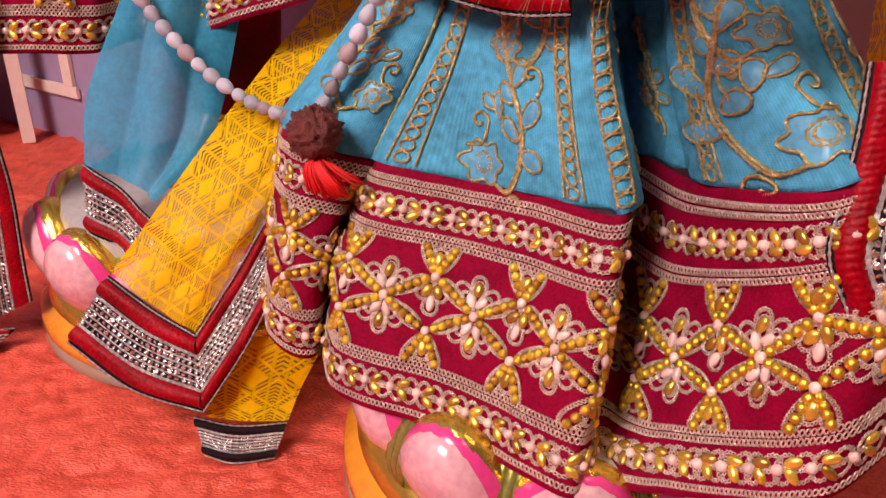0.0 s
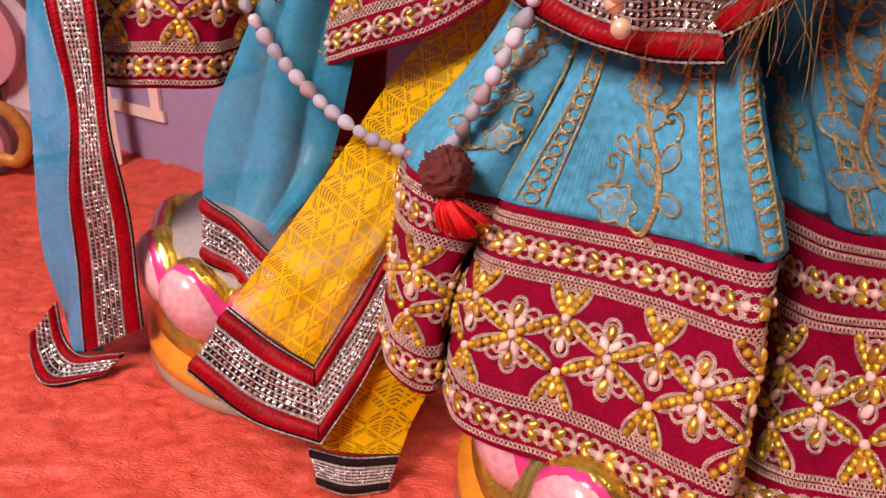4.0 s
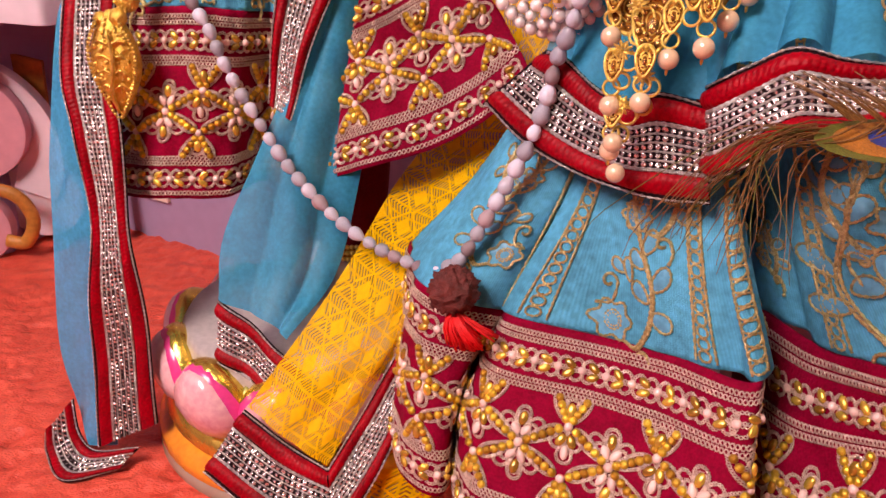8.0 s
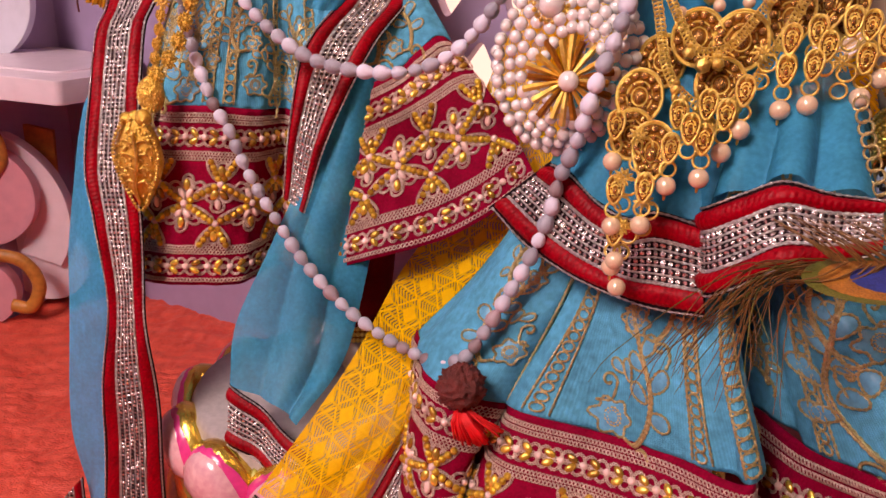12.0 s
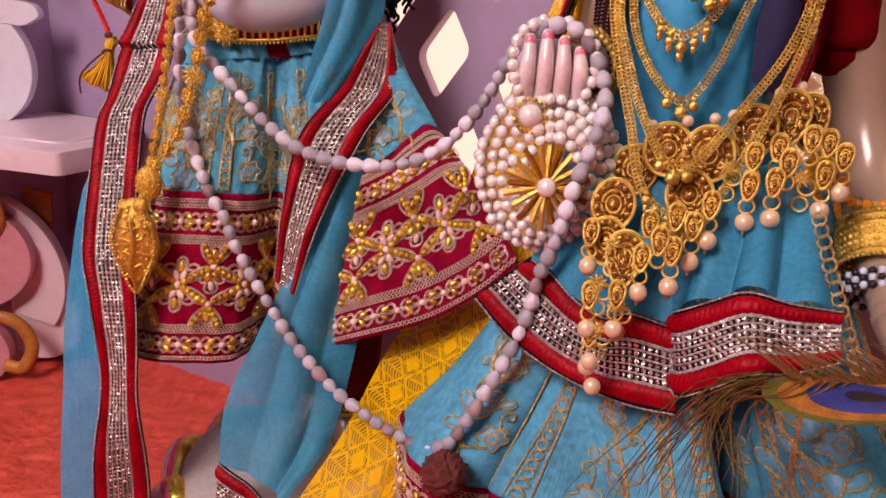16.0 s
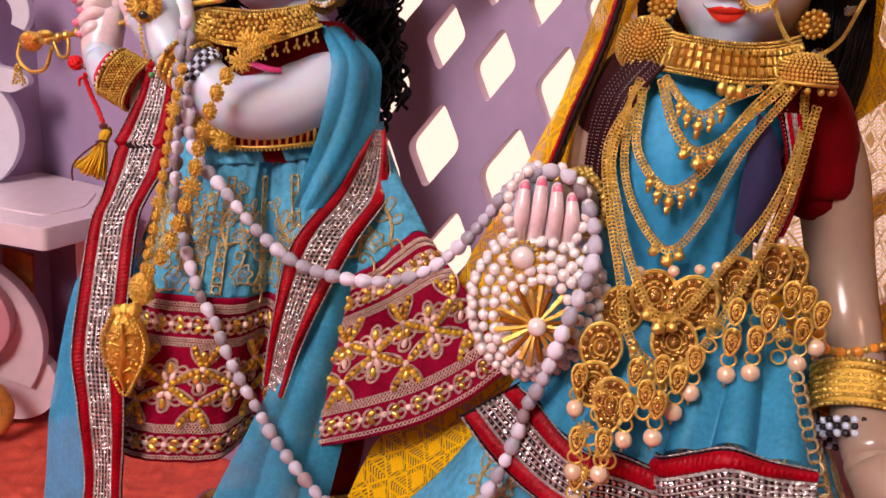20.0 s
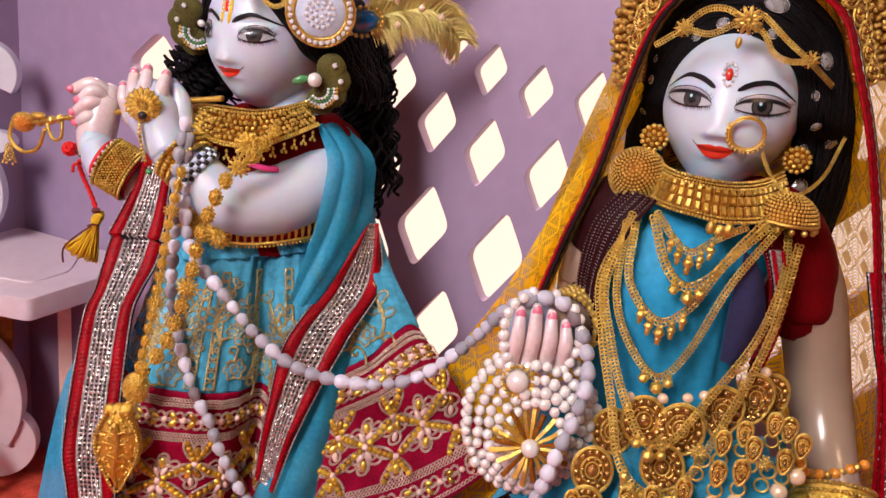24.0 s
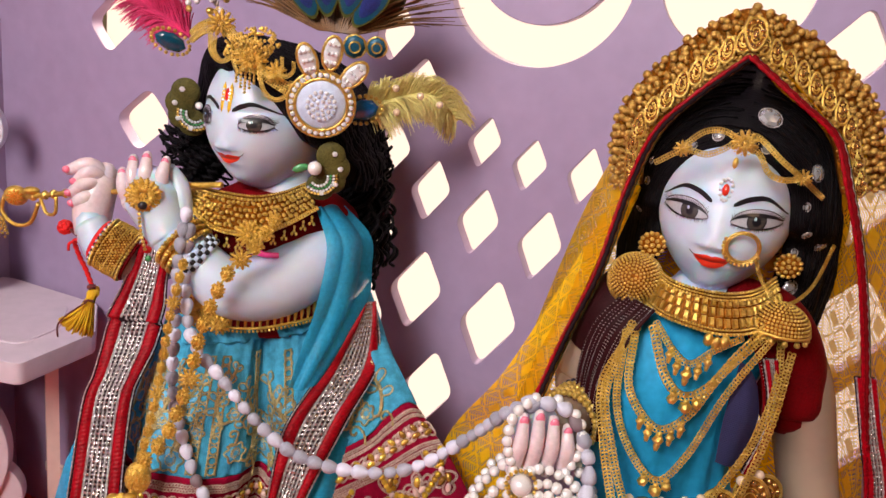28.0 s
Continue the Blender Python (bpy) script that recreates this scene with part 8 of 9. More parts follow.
for i in range(40):
    z, a = i / 39, i * 2.4
    w = 0.0016 + 0.0030 * z ** 1.5
    edrop.add(BALLS * 0.0011 + (-0.381 + w * math.cos(a), 0.582 + w * math.sin(a), 0.4075 - 0.0145 * z), BALLSF)
part("end_drop", edrop.mesh("end_drop"), M_GOLD, flute, "granulated gold drop")


def bangle(name, label, c, axis, r, w, rows_, material, parent_group=""):
    th = thing(name, label, "bangle", parent_group)
    m = frame_at(c, axis, (0.1, 0.2, 1))
    R = np.array(m)
    n = 30
    v = [(rr * math.cos(2 * math.pi * i / n), rr * math.sin(2 * math.pi * i / n), z) for rr, z in ((r, -w), (r * 1.05, -w * 0.5), (r * 1.05, w * 0.5), (r, w)) for i in range(n)]
    part("cuff", mesh_of(np.array(v) @ R[:3, :3].T + R[:3, 3], [(j * n + i, j * n + (i + 1) % n, (j + 1) * n + (i + 1) % n, (j + 1) * n + i) for j in range(3) for i in range(n)], "cuff"), M_ANTIQ, th)
    for k in range(rows_):
        z = -w + 2 * w * k / max(1, rows_ - 1)
        q = [m @ Vector((r * 1.06 * math.cos(a), r * 1.06 * math.sin(a), z)) for a in np.linspace(0, 2 * math.pi, 40)]
        beadline("beaded_wire", q, 0.0017, material, th, 1.8)
    return th


cuff = thing("bangle", "broad gold filigree cuff with red cloth edge on raised wrist", "bangle")
mc = frame_at((-0.279, 0.5225, 0.4115), (-0.75, 0.05, 0.35), (0.1, 0.2, 1))


def round_the_wrist(r, z, n=60):
    return [mc @ Vector((r * math.cos(a), r * math.sin(a), z)) for a in np.linspace(0, 2 * math.pi, n)]


def sleeve_ring(name, prof, material, label=""):
    R, n = np.array(mc), 36
    v = [(r * math.cos(2 * math.pi * i / n), r * math.sin(2 * math.pi * i / n), z) for r, z in prof for i in range(n)]
    return part(name, mesh_of(np.array(v) @ R[:3, :3].T + R[:3, 3], [(j * n + i, j * n + (i + 1) % n, (j + 1) * n + (i + 1) % n, (j + 1) * n + i) for j in range(len(prof) - 1) for i in range(n)], name), material, cuff, label)


sleeve_ring("band", ((0.0168, -0.0100), (0.0175, -0.004), (0.0170, 0.004), (0.0160, 0.0100)), M_DARKG)
sleeve_ring("cloth_edge", ((0.0145, 0.0095), (0.0158, 0.0110), (0.0152, 0.0135), (0.0130, 0.0150), (0.0118, 0.0140)), M_TASSEL, "scarlet cloth edge")
sleeve_ring("cloth_edge", ((0.0160, -0.0095), (0.0172, -0.0112), (0.0164, -0.0128), (0.0140, -0.0120)), M_DKRED, "dark red cloth edge")
for r, z, b in ((0.0172, 0.0098, 0.0015), (0.0180, -0.0096, 0.0013)):
    beadline("beaded_rim", round_the_wrist(r, z), b, M_GOLD, cuff, 1.95)
for r, z in ((0.0176, 0.0074), (0.0182, -0.0074), (0.0183, -0.0002)):
    beadline("beaded_wire", round_the_wrist(r, z), 0.0006, M_GOLD, cuff, 2.1)
fil, rng = Pile(), random.Random(31)
for j in range(9):
    z = -0.0064 + 0.0016 * j
    for i in range(52):
        a = 2 * math.pi * (i + 0.5 * (j % 2)) / 52
        k = rng.uniform(0.0005, 0.0010)
        put(fil, mc, (BALLS, BALLSF), (k,) * 3, (0.0179 * math.cos(a), 0.0179 * math.sin(a), z + rng.uniform(-0.0003, 0.0003)))
part("filigree", fil.mesh("filigree"), M_GOLDM, cuff, "fine gold granulation", kind="stuff")
for k, m_ in ((0, M_INK), (1, M_ENAMW)):
    bp = Pile()
    for i in range(k, 44, 2):
        a = 2 * math.pi * i / 44
        put(bp, mc, (BALLS, BALLSF), (0.0010,) * 3, (0.0166 * math.cos(a), 0.0166 * math.sin(a), 0.0113))
    part("black_beads" if k == 0 else "white_beads", bp.mesh("beads"), m_, cuff, kind="stuff")
bangle("bangle", "gold beaded bangle on the near wrist", (-0.227, 0.486, 0.431), (-0.8, 0.3, 0.55), 0.0165, 0.0045, 3, M_GOLD)
bk = thing("thread_bracelet", "black and white beaded thread bracelet on the wrist", "bracelet")
mk = frame_at((-0.216, 0.4815, 0.4235), (-0.8, 0.05, 0.55), (0.1, 0.2, 1))
for i in range(30):
    for k in range(3):
        a = 2 * math.pi * i / 30
        p = Pile()
        put(p, mk, (BALLS, BALLSF), (0.0019,) * 3, (0.0165 * math.cos(a), 0.0165 * math.sin(a), 0.0026 * k))
        part("bead", p.mesh("bead"), M_INK if (i + k) % 2 else M_ENAMW, bk)
rg = thing("hand_jewel", "gold flower hand jewel with a black stone and chain", "jewel")
flower(rg, face_cam((-0.2519, 0.484, 0.4624)), 0.0115, 14, M_GOLDM, "gold_flower")
part("black_stone", mesh_of(BALL * (0.0030, 0.002, 0.0026) + (-0.2515, 0.4805, 0.4565), BALLF, "black_stone"), M_INK, rg)
beadline("chain", [(-0.254, 0.482, 0.453), (-0.2525, 0.481, 0.440), (-0.250, 0.482, 0.428)], 0.0013, M_GOLD, rg, 1.9)
part("red_bead", mesh_of(BALL * 0.0027 + (-0.2495, 0.486, 0.4265), BALLF, "red_bead"), M_TASSEL, rg)
part("green_bead", mesh_of(BALL * 0.0021 + (-0.249, 0.486, 0.4205), BALLF, "green_bead"), M_GREEN, rg)

tl = thing("thread_tassel", "red thread tied to a yellow tassel", "tassel")
bud, rng = Pile(), random.Random(12)
for i in range(26):
    a, e = i * 2.4, math.acos(1 - 2 * (i + 0.5) / 26)
    d = Vector((math.sin(e) * math.cos(a), math.sin(e) * math.sin(a), math.cos(e)))
    put(bud, frame_at(Vector((-0.3208, 0.543, 0.4172)) + d * 0.0042, d), (BALLS, BALLSF), (0.0026, 0.0019, 0.0013), spin=rng.uniform(0, 3))
part("thread_bud", bud.mesh("thread_bud"), M_TASSEL, tl, "scarlet thread rosebud")
tube("bud_stalk", [(-0.3170, 0.542, 0.4165), (-0.311, 0.536, 0.4150), (-0.304, 0.530, 0.4140)], 0.0012, M_RUDR, tl, 8, 6)
LINE = spline([(-0.305, 0.530, 0.4130), (-0.3128, 0.538, 0.4090), (-0.3115, 0.543, 0.3969), (-0.3075, 0.545, 0.3854), (-0.3034, 0.545, 0.3735)], 60)
for k in (0, 1):
    tube("red_thread", [p + 0.0009 * np.array((math.cos(i * 0.6 + math.pi * k), 0.6 * math.sin(i * 0.6 + math.pi * k), 0.2)) for i, p in enumerate(LINE)], 0.0011, M_TASSEL, tl, None, 6)
tube("loose_end", [(-0.3128, 0.538, 0.4090), (-0.3165, 0.538, 0.4070), (-0.3170, 0.538, 0.4020)], 0.0010, M_TASSEL, tl, 10, 6)
p = Pile()
for i in range(170):
    a, s = rng.uniform(0, 6.28), math.sqrt(rng.random())
    c, w = math.cos(a) * s, math.sin(a) * s
    foot = (-0.3165 + 0.0125 * c, 0.548 + 0.008 * w, 0.3395 + 0.0052 * c * -0.9 + rng.uniform(-0.003, 0.003))
    p.add(*tube_geo(spline([(-0.3010 + 0.0016 * c, 0.545 + 0.002 * w, 0.3735), (-0.3028 + 0.0042 * c, 0.545 + 0.004 * w, 0.3690), (-0.3052 + 0.0030 * c, 0.5455 + 0.003 * w, 0.3630), (-0.3105 + 0.0075 * c, 0.547 + 0.006 * w, 0.3510), foot], 8), 0.00055, 4))
part("yellow_threads", p.mesh("yellow_threads"), M_YTHREAD, tl, "yellow thread bundle", kind="stuff")
tube("binding", [(-0.3005, 0.5425, 0.3748), (-0.3030, 0.5415, 0.3752), (-0.3050, 0.5425, 0.3740)], 0.0018, M_RUDR, tl, 8, 6)
tube("binding", [(-0.3015, 0.5425, 0.3635), (-0.3050, 0.5410, 0.3645), (-0.3090, 0.5425, 0.3625)], 0.0008, M_RUDR, tl, 8, 6)
tube("binding", [(-0.3060, 0.5405, 0.3630), (-0.3150, 0.5395, 0.3560), (-0.3240, 0.541, 0.3470), (-0.3277, 0.544, 0.3400), (-0.3279, 0.545, 0.3320)], 0.0007, M_RUDR, tl, 16, 5)

# hair of the flute player
wig = thing("wig", "black curly hair wig with locks falling to the shoulders", "wig")
WIG2 = wig_sheet(PLAYER, 0.0402, 0.0500, 0.0491, PLAYER_FACE, ((-0.90, -0.35), (-0.95, -0.05), (-0.88, 0.35), (-0.52, 0.62), (-0.06, 0.64), (0.32, 0.56), (0.60, 0.42), (0.81, 0.20), (0.93, -0.04), (0.96, -0.42)), ((0.98, -0.001), (1.12, -0.002), (1.38, 0.002), (1.62, 0.010), (1.68, 0.032), (1.40, 0.064), (0.60, 0.086)))
part("cap", WIG2.mesh(110, 50, "cap"), M_HAIR, wig)
part("strand", strands(WIG2, 260, 9, 0.0011, 0.04, 0.012).mesh("strand"), M_HAIR, wig, kind="stuff")
rng = random.Random(21)


def lock(p0, p1, r, turns, wire):
    p0, p1 = np.array(p0), np.array(p1)
    n = int(turns * 9)
    t = np.linspace(0, 1, n)
    d = (p1 - p0) / np.linalg.norm(p1 - p0)
    a = np.cross(d, (0.3, 1, 0.1))
    a /= np.linalg.norm(a)
    b = np.cross(d, a)
    ph = t * turns * 2 * math.pi
    return tube_geo(p0 + t[:, None] * (p1 - p0) + r * (np.cos(ph)[:, None] * a + np.sin(ph)[:, None] * b) * (1 - 0.4 * t[:, None]), wire, 6)


for (x0, y0, z0), (x1, y1, z1), k in (((-0.122, 0.560, 0.505), (-0.110, 0.556, 0.398), 9), ((-0.132, 0.568, 0.50), (-0.122, 0.566, 0.402), 7), ((-0.115, 0.575, 0.49), (-0.104, 0.57, 0.415), 6), ((-0.220, 0.578, 0.505), (-0.248, 0.578, 0.462), 7), ((-0.222, 0.580, 0.485), (-0.244, 0.572, 0.450), 6)):
    for i in range(k * 5):
        j = np.array([rng.gauss(0, 0.0065) for _ in range(3)])
        e = np.array((x1, y1, z1)) + j * 1.3 + np.array((0, 0, rng.uniform(-0.004, 0.022)))
        part("curl", mesh_of(*lock(np.array((x0, y0, z0)) + j, e, rng.uniform(0.003, 0.0065), rng.uniform(4, 8), rng.uniform(0.0008, 0.0016)), "curl"), M_HAIR, wig)
turban = thing("headband", "gold filigree headband with looped chains over the hair", "headband")
HB = [(-0.236, 0.526, 0.560), (-0.224, 0.508, 0.568), (-0.211, 0.498, 0.570), (-0.197, 0.490, 0.558), (-0.186, 0.487, 0.548), (-0.172, 0.488, 0.540), (-0.160, 0.492, 0.536)]
for dz in (0.0, -0.0045):
    chain("band_chain", [(x, y, z + dz) for x, y, z in HB], 0.0016, M_GOLD, turban)
flower(turban, face_cam((-0.192, 0.4855, 0.553)), 0.0105, 12, M_GOLDM, "front_flower")
flower(turban, face_cam((-0.212, 0.4955, 0.570)), 0.0090, 8, M_GOLDM, "side_flower")
flower(turban, face_cam((-0.177, 0.4855, 0.546)), 0.0070, 8, M_GOLDM, "side_flower")
for pts in ([(-0.219, 0.500, 0.567), (-0.217, 0.494, 0.553), (-0.210, 0.491, 0.548), (-0.203, 0.490, 0.554), (-0.204, 0.492, 0.564)], [(-0.187, 0.485, 0.545), (-0.183, 0.484, 0.534), (-0.176, 0.484, 0.530), (-0.169, 0.486, 0.534), (-0.168, 0.488, 0.541)]):
    chain("loop_chain", pts, 0.0012, M_GOLD, turban)
for k in range(6):
    x = -0.200 + 0.0026 * k
    beadline("fringe", [(x, 0.4855, 0.545), (x, 0.4850, 0.532 + 0.003 * abs(k - 2))], 0.0010, M_GOLD, turban, 2.0)

g = Pile()
rng = random.Random(31)
for i in range(230):
    a, d = rng.uniform(0, 6.28), math.sqrt(rng.random())
    q = face_cam((-0.192, 0.4845, 0.560)) @ pose(0.016 * d * math.cos(a), 0.0105 * d * math.sin(a) + 0.004 * d * math.cos(a), 0.003 * (1 - d * d))
    put(g, q, (BALLS, BALLSF), (rng.uniform(0.0007, 0.0014),) * 3)
part("granulation", g.mesh("granulation"), M_GOLD, turban, "clustered gold granules", kind="stuff")
for dx, w, h in ((-0.016, 0.010, 0.013), (-0.006, 0.008, 0.016), (0.012, 0.012, 0.012), (0.020, 0.010, 0.009)):
    x, z = -0.192 + dx, 0.558 - 0.25 * dx
    chain("loop_chain", [(x - w / 2, 0.4845, z), (x - w / 2, 0.4835, z - h * 0.6), (x, 0.483, z - h), (x + w / 2, 0.4835, z - h * 0.6), (x + w / 2, 0.4845, z)], 0.0010, M_GOLD, turban)

medal = thing("turban_medal", "round white enamel medal ringed with crystals and leaf sprays", "medal")
mm = face_cam((-0.149, 0.488, 0.530))
pile = Pile()
put(pile, mm, (BALLL, BALLLF), (0.0155, 0.0155, 0.0035))
part("enamel_disc", pile.mesh("enamel_disc"), M_ENAMW, medal, "granular white enamel")
pile = Pile()
put(pile, mm, (BALLL, BALLLF), (0.0205, 0.0205, 0.0028), (0, 0, -0.0012))
part("gold_plate", pile.mesh("gold_plate"), M_GOLD, medal)
hoop("gold_rim", mm @ pose(0, 0, 0.001), 0.0160, 0.0010, M_GOLD, medal, 36)
hoop("outer_rim", mm, 0.0205, 0.0009, M_GOLD, medal, 36)
for rr, k, s in ((0.0182, 30, 0.0018), (0.0084, 15, 0.0014), (0.0056, 10, 0.0014), (0.0028, 5, 0.0014)):
    for i in range(k):
        a = 2 * math.pi * i / k
        pile = Pile()
        put(pile, mm, (FACET, FACETF), (s, s, s * 0.8), (rr * math.cos(a), rr * math.sin(a), 0.0032 if rr < 0.015 else 0.0012))
        part("crystal", pile.mesh("crystal"), M_CRYST, medal, smooth=False)
for ang, d in ((1.95, 0.028), (1.45, 0.032), (0.85, 0.027)):
    m = mm @ pose(d * math.cos(ang), d * math.sin(ang), 0.001, 0, 0, math.degrees(ang) - 90)
    pile = Pile()
    put(pile, m, (BALL, BALLF), (0.0055, 0.0100, 0.0016))
    lf = part("leaf_spray", pile.mesh("leaf_spray"), M_CRYST, medal, "crystal set leaf")
    hoop("gold_edge", m @ Matrix.Diagonal((0.55, 1.0, 1, 1)), 0.0102, 0.0009, M_GOLD, lf, 24)
    for i in range(9):
        pile = Pile()
        put(pile, m, (FACET, FACETF), (0.0014, 0.0014, 0.0012), (0.0026 * (i % 3 - 1), 0.0055 * (i // 3 - 1), 0.0016))
        part("crystal", pile.mesh("crystal"), M_CRYST, lf, smooth=False)
tp = thing("bird_pin", "small teal enamel bird pin with gold rims", "pin")
for dx, dz, r in ((0, 0, 0.0068), (0.0135, 0.001, 0.0060)):
    m = face_cam((-0.1325 + dx, 0.503, 0.566 + dz))
    pile = Pile()
    put(pile, m, (BALL, BALLF), (r, r * 1.1, 0.0024))
    part("enamel", pile.mesh("enamel"), M_FTEAL, tp)
    hoop("rim", m, r * 1.02, 0.0008, M_GOLD, tp, 20)
    hoop("inner_rim", m @ pose(0, 0, 0.002), r * 0.5, 0.0006, M_GOLD, tp, 16)


def plume(parent, spine, length, n, material, name, seed, wire=0.0004, droop=0.25, label=""):
    """A soft feather: many fine barbs off a curved spine."""
    rng = random.Random(seed)
    P = spline(spine, n)
    T = np.gradient(P, axis=0)
    T /= np.linalg.norm(T, axis=1, keepdims=True)
    pile = Pile()
    for i in range(n):
        for k in range(3):
            s = rng.choice((-1, 1))
            a = np.cross(T[i], (0.2 * rng.uniform(-1, 1), -1, 0.2 * rng.uniform(-1, 1)))
            a /= np.linalg.norm(a)
            d = a * s * rng.uniform(0.5, 1.0) + T[i] * rng.uniform(0.4, 1.0) + np.array((0, rng.uniform(-0.5, 0.2), 0))
            L = length * rng.uniform(0.55, 1.05) * (1 - 0.35 * i / n)
            e = P[i] + d / np.linalg.norm(d) * L
            mid = P[i] + d / np.linalg.norm(d) * L * 0.55 + np.array((0, -0.001, 0.12 * L))
            pile.add(*tube_geo(spline([P[i], mid, e - np.array((0, 0, droop * L))], 6), [wire * 1.3, wire * 1.3, wire * 1.2, wire, wire * 0.8, wire * 0.4], 3, caps=False))
    return part(name, pile.mesh(name), material, parent, label, kind="stuff")


yf = thing("yellow_feather", "fluffy pale yellow feather with pearls and a teal stone", "feather")
plume(yf, [(-0.124, 0.512, 0.528), (-0.104, 0.520, 0.536), (-0.085, 0.530, 0.540), (-0.070, 0.540, 0.535), (-0.058, 0.550, 0.522)], 0.024, 330, M_FYEL, "down", 5)
plume(yf, [(-0.124, 0.513, 0.526), (-0.106, 0.522, 0.531), (-0.086, 0.532, 0.534), (-0.072, 0.541, 0.528)], 0.015, 260, M_FYEL, "down", 9)
for x, z in ((-0.104, 0.543), (-0.088, 0.540), (-0.075, 0.536), (-0.102, 0.528)):
    pearl_at(yf, (x, 0.510, z), 0.0024, M_PEARLG)
m = face_cam((-0.1235, 0.5055, 0.5275)) @ pose(0, 0, 0, 0, 0, 20)
pile = Pile()
put(pile, m, (BALL, BALLF), (0.0105, 0.0072, 0.003))
part("teal_stone", pile.mesh("teal_stone"), M_STONEB, yf, "deep teal stone")
for i in range(20):
    a = 2 * math.pi * i / 20
    pile = Pile()
    put(pile, m, (BALLS, BALLSF), (0.0015,) * 3, (0.0120 * math.cos(a), 0.0088 * math.sin(a), 0))
    part("gold_bead", pile.mesh("gold_bead"), M_GOLD, yf)

pf = thing("pink_feather", "fluffy magenta feather behind a green stone leaf", "feather")
plume(pf, [(-0.240, 0.540, 0.556), (-0.256, 0.545, 0.566), (-0.272, 0.550, 0.574), (-0.285, 0.555, 0.590)], 0.026, 260, M_FPINK, "down", 15, droop=0.05)
m = face_cam((-0.249, 0.527, 0.553)) @ pose(0, 0, 0, 0, 0, -20)
pile = Pile()
put(pile, m, (BALL, BALLF), (0.0105, 0.0060, 0.003))
part("green_stone", pile.mesh("green_stone"), M_TEAL, pf, "dark green stone")
for i in range(20):
    a = 2 * math.pi * i / 20
    pile = Pile()
    put(pile, m, (BALLS, BALLSF), (0.0014,) * 3, (0.0120 * math.cos(a), 0.0075 * math.sin(a), 0))
    part("gold_bead", pile.mesh("gold_bead"), M_GOLD, pf)
clus = thing("bead_cluster", "cluster of small gold and crystal beads on the turban", "ornament")
rng = random.Random(3)
for i in range(26):
    p = (-0.226 + rng.uniform(-0.012, 0.012), 0.520 + rng.uniform(-0.003, 0.003), 0.580 + rng.uniform(-0.006, 0.010))
    part("bead", mesh_of(BALLS * 0.0022 + np.array(p), BALLSF, "bead"), M_GOLD if i % 2 else M_CRYST, clus)


def eye_feather(parent, m, w, h, tones, barbs=True, seed=1):
    """The eye of a peacock feather as stacked, slightly domed ovals with a fine fringe."""
    for i, (mat_, s) in enumerate(tones):
        pile = Pile()
        q = drop_shape(w * s, h * s, 30)
        v = np.vstack([np.c_[q, np.full(30, 0.0003 * i)], [[0, 0.1 * h * s, 0.0006 * i + 0.0010]]])
        put(pile, m, (v, [(k, (k + 1) % 30, 30) for k in range(30)]))
        part("eye_zone", pile.mesh("eye_zone"), mat_, parent)


crest = thing("peacock_crest", "fan of dark peacock feather eyes above the turban", "feather")
for dx, dz, an, y in ((-0.022, 0.002, 28, 0.522), (-0.008, 0.006, 8, 0.519), (0.008, 0.007, -8, 0.519), (0.020, 0.000, -30, 0.522)):
    eye_feather(crest, face_cam((-0.146 + dx, y, 0.592 + dz)) @ pose(0, 0, 0, 0, 0, an), 0.0105, 0.0165, ((M_FGREEN, 1.08), (M_FTEAL, 0.95), (M_FBLUE, 0.68)))
fan = Pile()
for i in range(150):
    a = -1.35 + 2.7 * i / 149 + 0.03 * math.sin(i * 5.1)
    L = 0.055 + 0.012 * math.sin(i * 2.3)
    p0 = np.array((-0.146 + 0.012 * math.sin(a), 0.530, 0.572))
    e = p0 + np.array((L * math.sin(a) * 1.15, 0.012, L * math.cos(a) * 0.9 + 0.002))
    fan.add(*tube_geo(spline([p0, (p0 + e) / 2 + np.array((0, 0, 0.004)), e], 6), [0.0010, 0.0009, 0.0008, 0.0006, 0.0004, 0.0003], 3, caps=False))
part("barb_fan", fan.mesh("barb_fan"), M_FBROWN, crest, "dark bronze barbs", kind="stuff")
base = Pile()
put(base, face_cam((-0.146, 0.538, 0.600)), (BALLL, BALLLF), (0.044, 0.030, 0.004))
part("vane", base.mesh("vane"), M_OLIVE, crest, "dark olive vane")

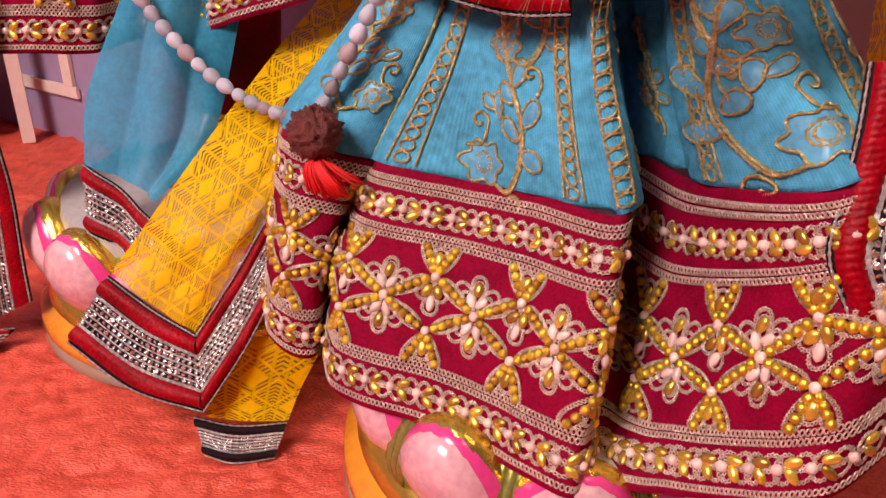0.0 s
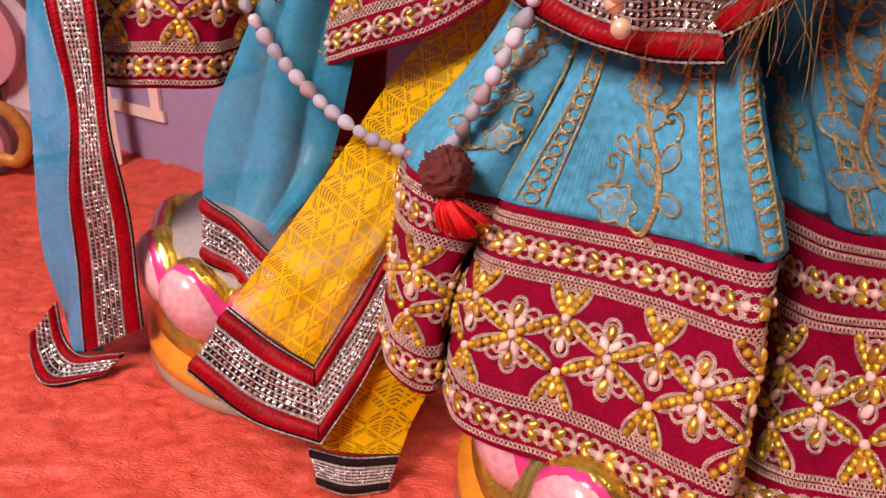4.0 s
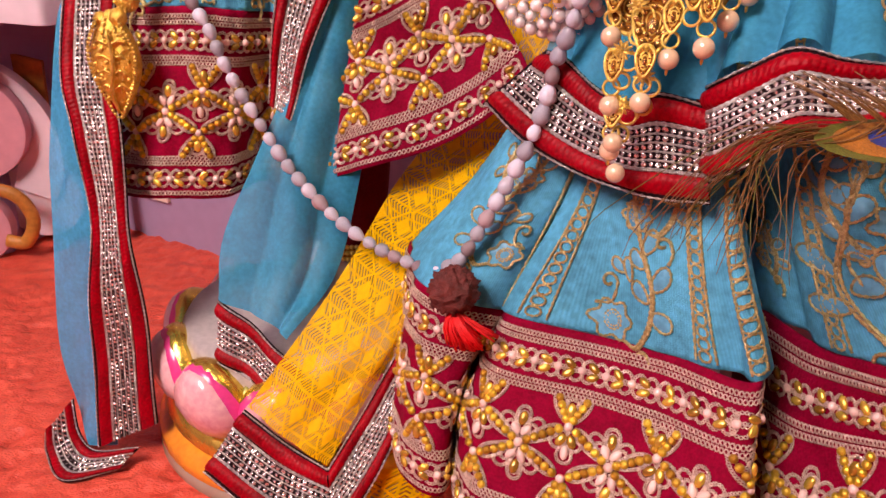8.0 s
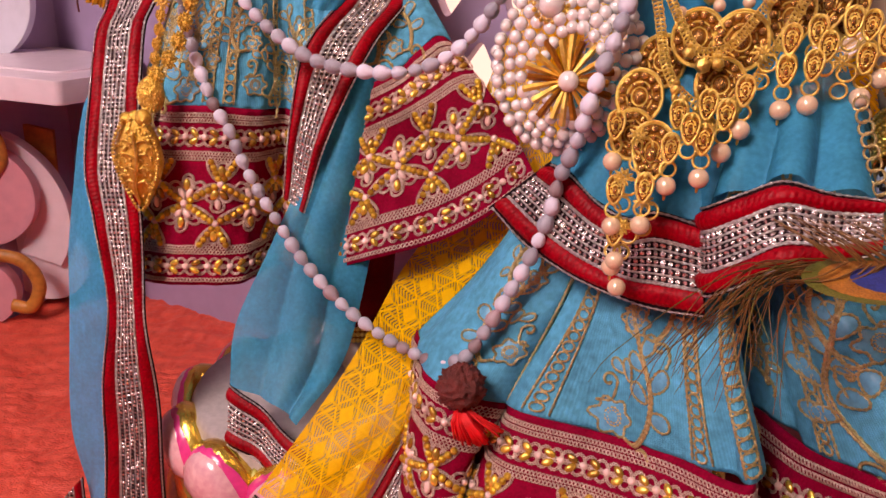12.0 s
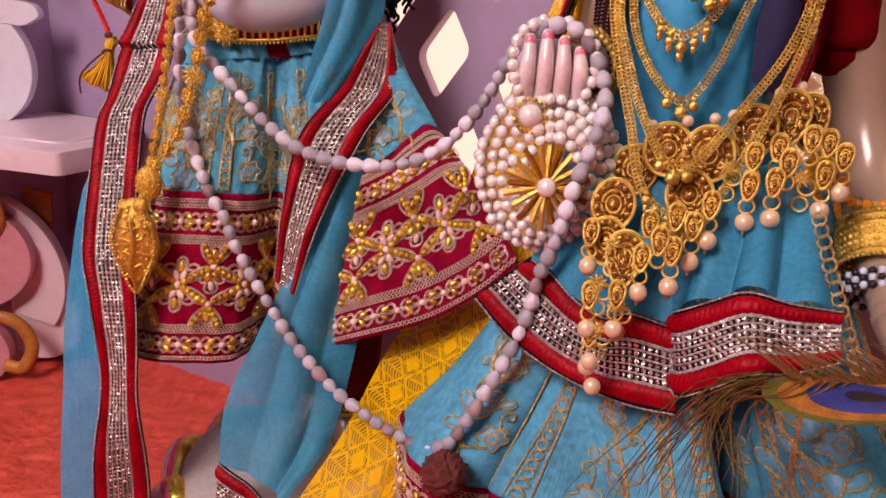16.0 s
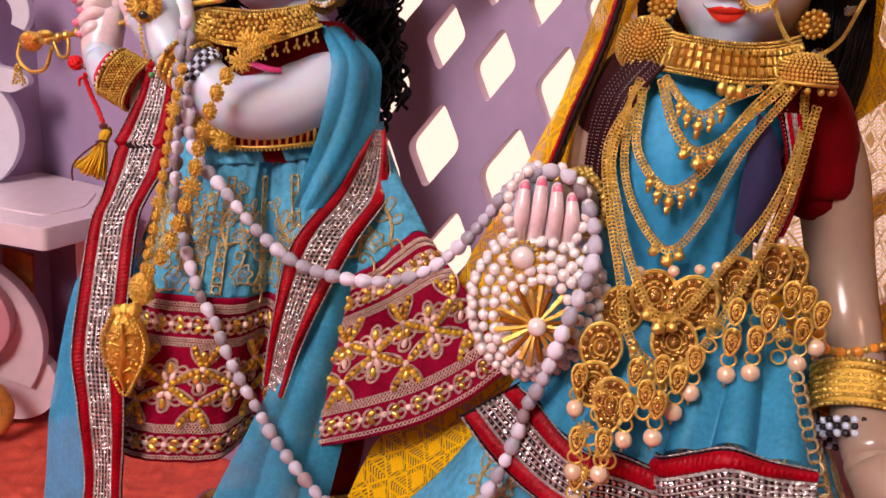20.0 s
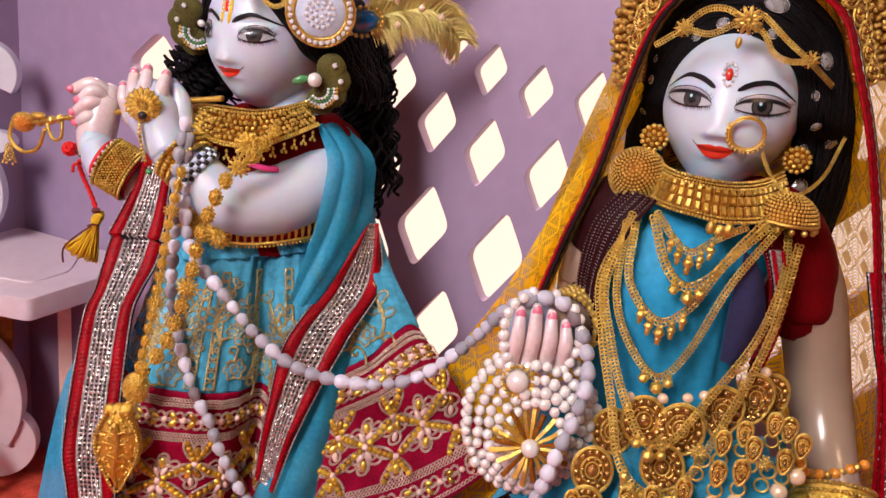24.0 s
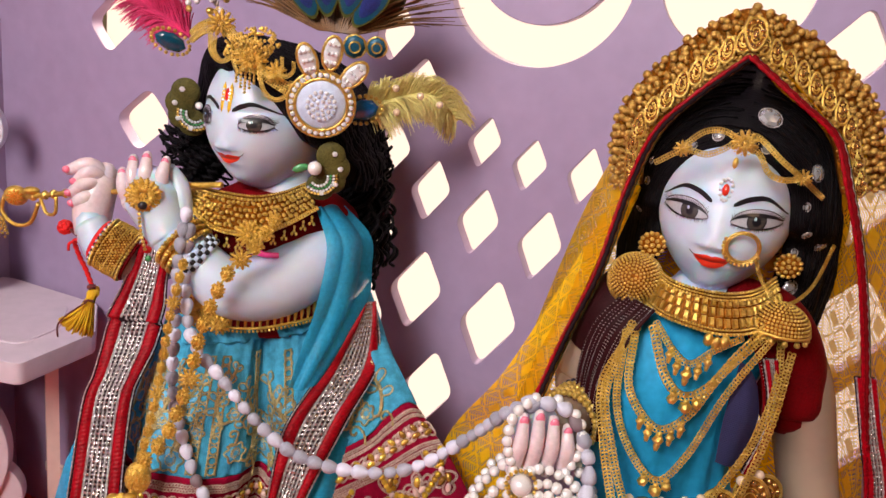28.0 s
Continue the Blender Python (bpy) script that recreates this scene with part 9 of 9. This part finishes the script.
for c, sgn in (((-0.150, 0.496, 0.487), 1), ((-0.232, 0.540, 0.511), -1)):
    ear = thing("ear_ornament", "olive velvet fan ear ornament with pearl, green enamel and crystals", "earring", "ear ornaments of the flute player")
    m = face_cam(c)
    for k in range(4):
        a = math.radians(-70 + 38 * k)
        pile = Pile()
        put(pile, m @ pose(sgn * 0.0130 * math.cos(a), 0.0130 * math.sin(a) + 0.001, -0.003 + 0.0006 * k, 0, 0, 0), (BALLL, BALLLF), (0.0094, 0.0094, 0.0026))
        lobe = part("velvet_lobe", pile.mesh("velvet_lobe"), M_OLIVE, ear)
        pile = Pile()
        put(pile, m, (FACET, FACETF), (0.0020, 0.0020, 0.0016), (sgn * 0.0160 * math.cos(a), 0.0160 * math.sin(a) + 0.001, 0.0016))
        part("crystal", pile.mesh("crystal"), M_CRYST, lobe, smooth=False)
    part("pearl", mesh_of(BALLL * (0.0046 if sgn > 0 else 0.0025) + (np.array(c) + (0, -0.003, 0.002)), BALLLF, "pearl"), M_PEARL, ear)
    pile = Pile()
    put(pile, m @ pose(-sgn * 0.0090, 0.001, 0.001, 0, 0, 20), (BALL, BALLF), (0.0058, 0.0030, 0.0018))
    part("green_leaf", pile.mesh("green_leaf"), M_GREEN, ear, "green enamel leaf")
    for rr, mat_ in ((0.0110, M_GOLD), (0.0092, M_CRYST), (0.0074, M_GREEN), (0.0056, M_CRYST)):
        q = [m @ Vector((sgn * (0.003 + rr * math.cos(t)), -0.004 + rr * math.sin(t), 0.0014)) for t in np.linspace(-2.3, 0.2, 16)]
        beadline("beaded_wire", q, 0.0011, mat_, ear, 1.9)

# painted mark and jewel on the flute player's forehead
mark = thing("forehead_mark", "yellow forehead mark with a small red and crystal jewel", "jewel")
m = PLAYER @ pose(0, -0.0478, 0.0150) @ pose(0, 0, 0, 82, 0, 0)
for dx, w, mat_ in ((-0.0028, 0.0016, M_YTHREAD), (0.0028, 0.0018, M_YTHREAD), (0.0, 0.0016, M_TASSEL)):
    pile = Pile()
    put(pile, m, (BALL, BALLF), (w, 0.0100 if mat_ is M_YTHREAD else 0.0045, 0.0007), (dx, -0.001 if mat_ is M_YTHREAD else 0.001, 0.0002))
    part("stripe" if mat_ is M_YTHREAD else "red_stone", pile.mesh("stripe"), mat_, mark)
for s in (-1, 1):
    for k in range(4):
        pile = Pile()
        put(pile, m, (FACET, FACETF), (0.0009,) * 3, (s * 0.0024, 0.004 - 0.0022 * k, 0.0008))
        part("crystal", pile.mesh("crystal"), M_CRYST, mark, smooth=False)

bangle("anklet", "gold beaded anklet above the foot", (-0.121, 0.474, 0.128), (0.05, -0.4, -0.9), 0.0165, 0.004, 3, M_GOLD)

# ---- peacock feather laid across the skirt ----
pea = thing("peacock_feather", "peacock feather with a blue and copper eye and loose bronze barbs", "feather")
E0 = np.array((0.094, 0.229, 0.290))
me_ = frame_at(E0, (-0.12, -0.32, 0.94), (-0.9, 0.15, -0.10))
eye_feather(pea, me_, 0.0125, 0.030, ((M_FGREEN, 1.18), (M_FORANGE, 1.0), (M_FBLUE, 0.74), (M_INK, 0.42)))
rng = random.Random(17)
bar = {M_FBROWN: Pile(), M_FGREEN: Pile()}
root = np.array((0.062, 0.247, 0.285))
for i in range(44):
    f = rng.random() ** 1.8
    s = root + np.array((0.034 * rng.random() - 0.006, 0.010 * rng.random() - 0.006, rng.uniform(-0.002, 0.004)))
    g = rng.uniform(0.55, 1.08)
    e = root + g * (np.array((-0.064, -0.050, -0.008)) * (1 - f) + np.array((-0.014, -0.040, -0.016)) * f) + np.array((rng.uniform(-0.004, 0.004), rng.uniform(-0.004, 0.004), rng.uniform(-0.006, 0.002)))
    mid = s + (e - s) * 0.5 + np.array((-0.010 * f, 0.006 * (1 - f), 0.007))
    bar[M_FGREEN if rng.random() < 0.14 else M_FBROWN].add(*tube_geo(spline([s, mid, e, e + (e - mid) * 0.25 + np.array((0.003 * rng.uniform(-1, 1), 0, -0.005))], 11), np.linspace(0.00032, 0.00010, 11), 3, caps=False))
for i in range(80):
    t = rng.uniform(0.0, 1.0)
    s = E0 + np.array((-0.025 + 0.085 * t, 0.006, 0.004 - 0.002 * t))
    u = rng.choice((-1, 1, 1))
    e = s + np.array((-0.024 + 0.006 * rng.random(), 0.012 * (1 if u > 0 else -0.2), u * rng.uniform(0.008, 0.017) * 0.8))
    bar[M_FBROWN].add(*tube_geo(spline([s, (s + e) / 2 + np.array((0, -0.003, 0.001 * u)), e], 7), np.linspace(0.0005, 0.0002, 7), 3, caps=False))
part("barb_spray", bar[M_FBROWN].mesh("barb_spray"), M_FBROWN, pea, "fine bronze barbs", kind="stuff")
part("green_spray", bar[M_FGREEN].mesh("green_spray"), M_FGREEN, pea, "fine green barbs", kind="stuff")
tube("quill", [E0 + np.array(q) for q in ((-0.010, 0.004, -0.002), (0.03, 0.0, 0.004), (0.08, -0.01, 0.006), (0.14, -0.03, 0.0))], 0.0011, M_FORANGE, pea, 20, 6, label="pale quill")
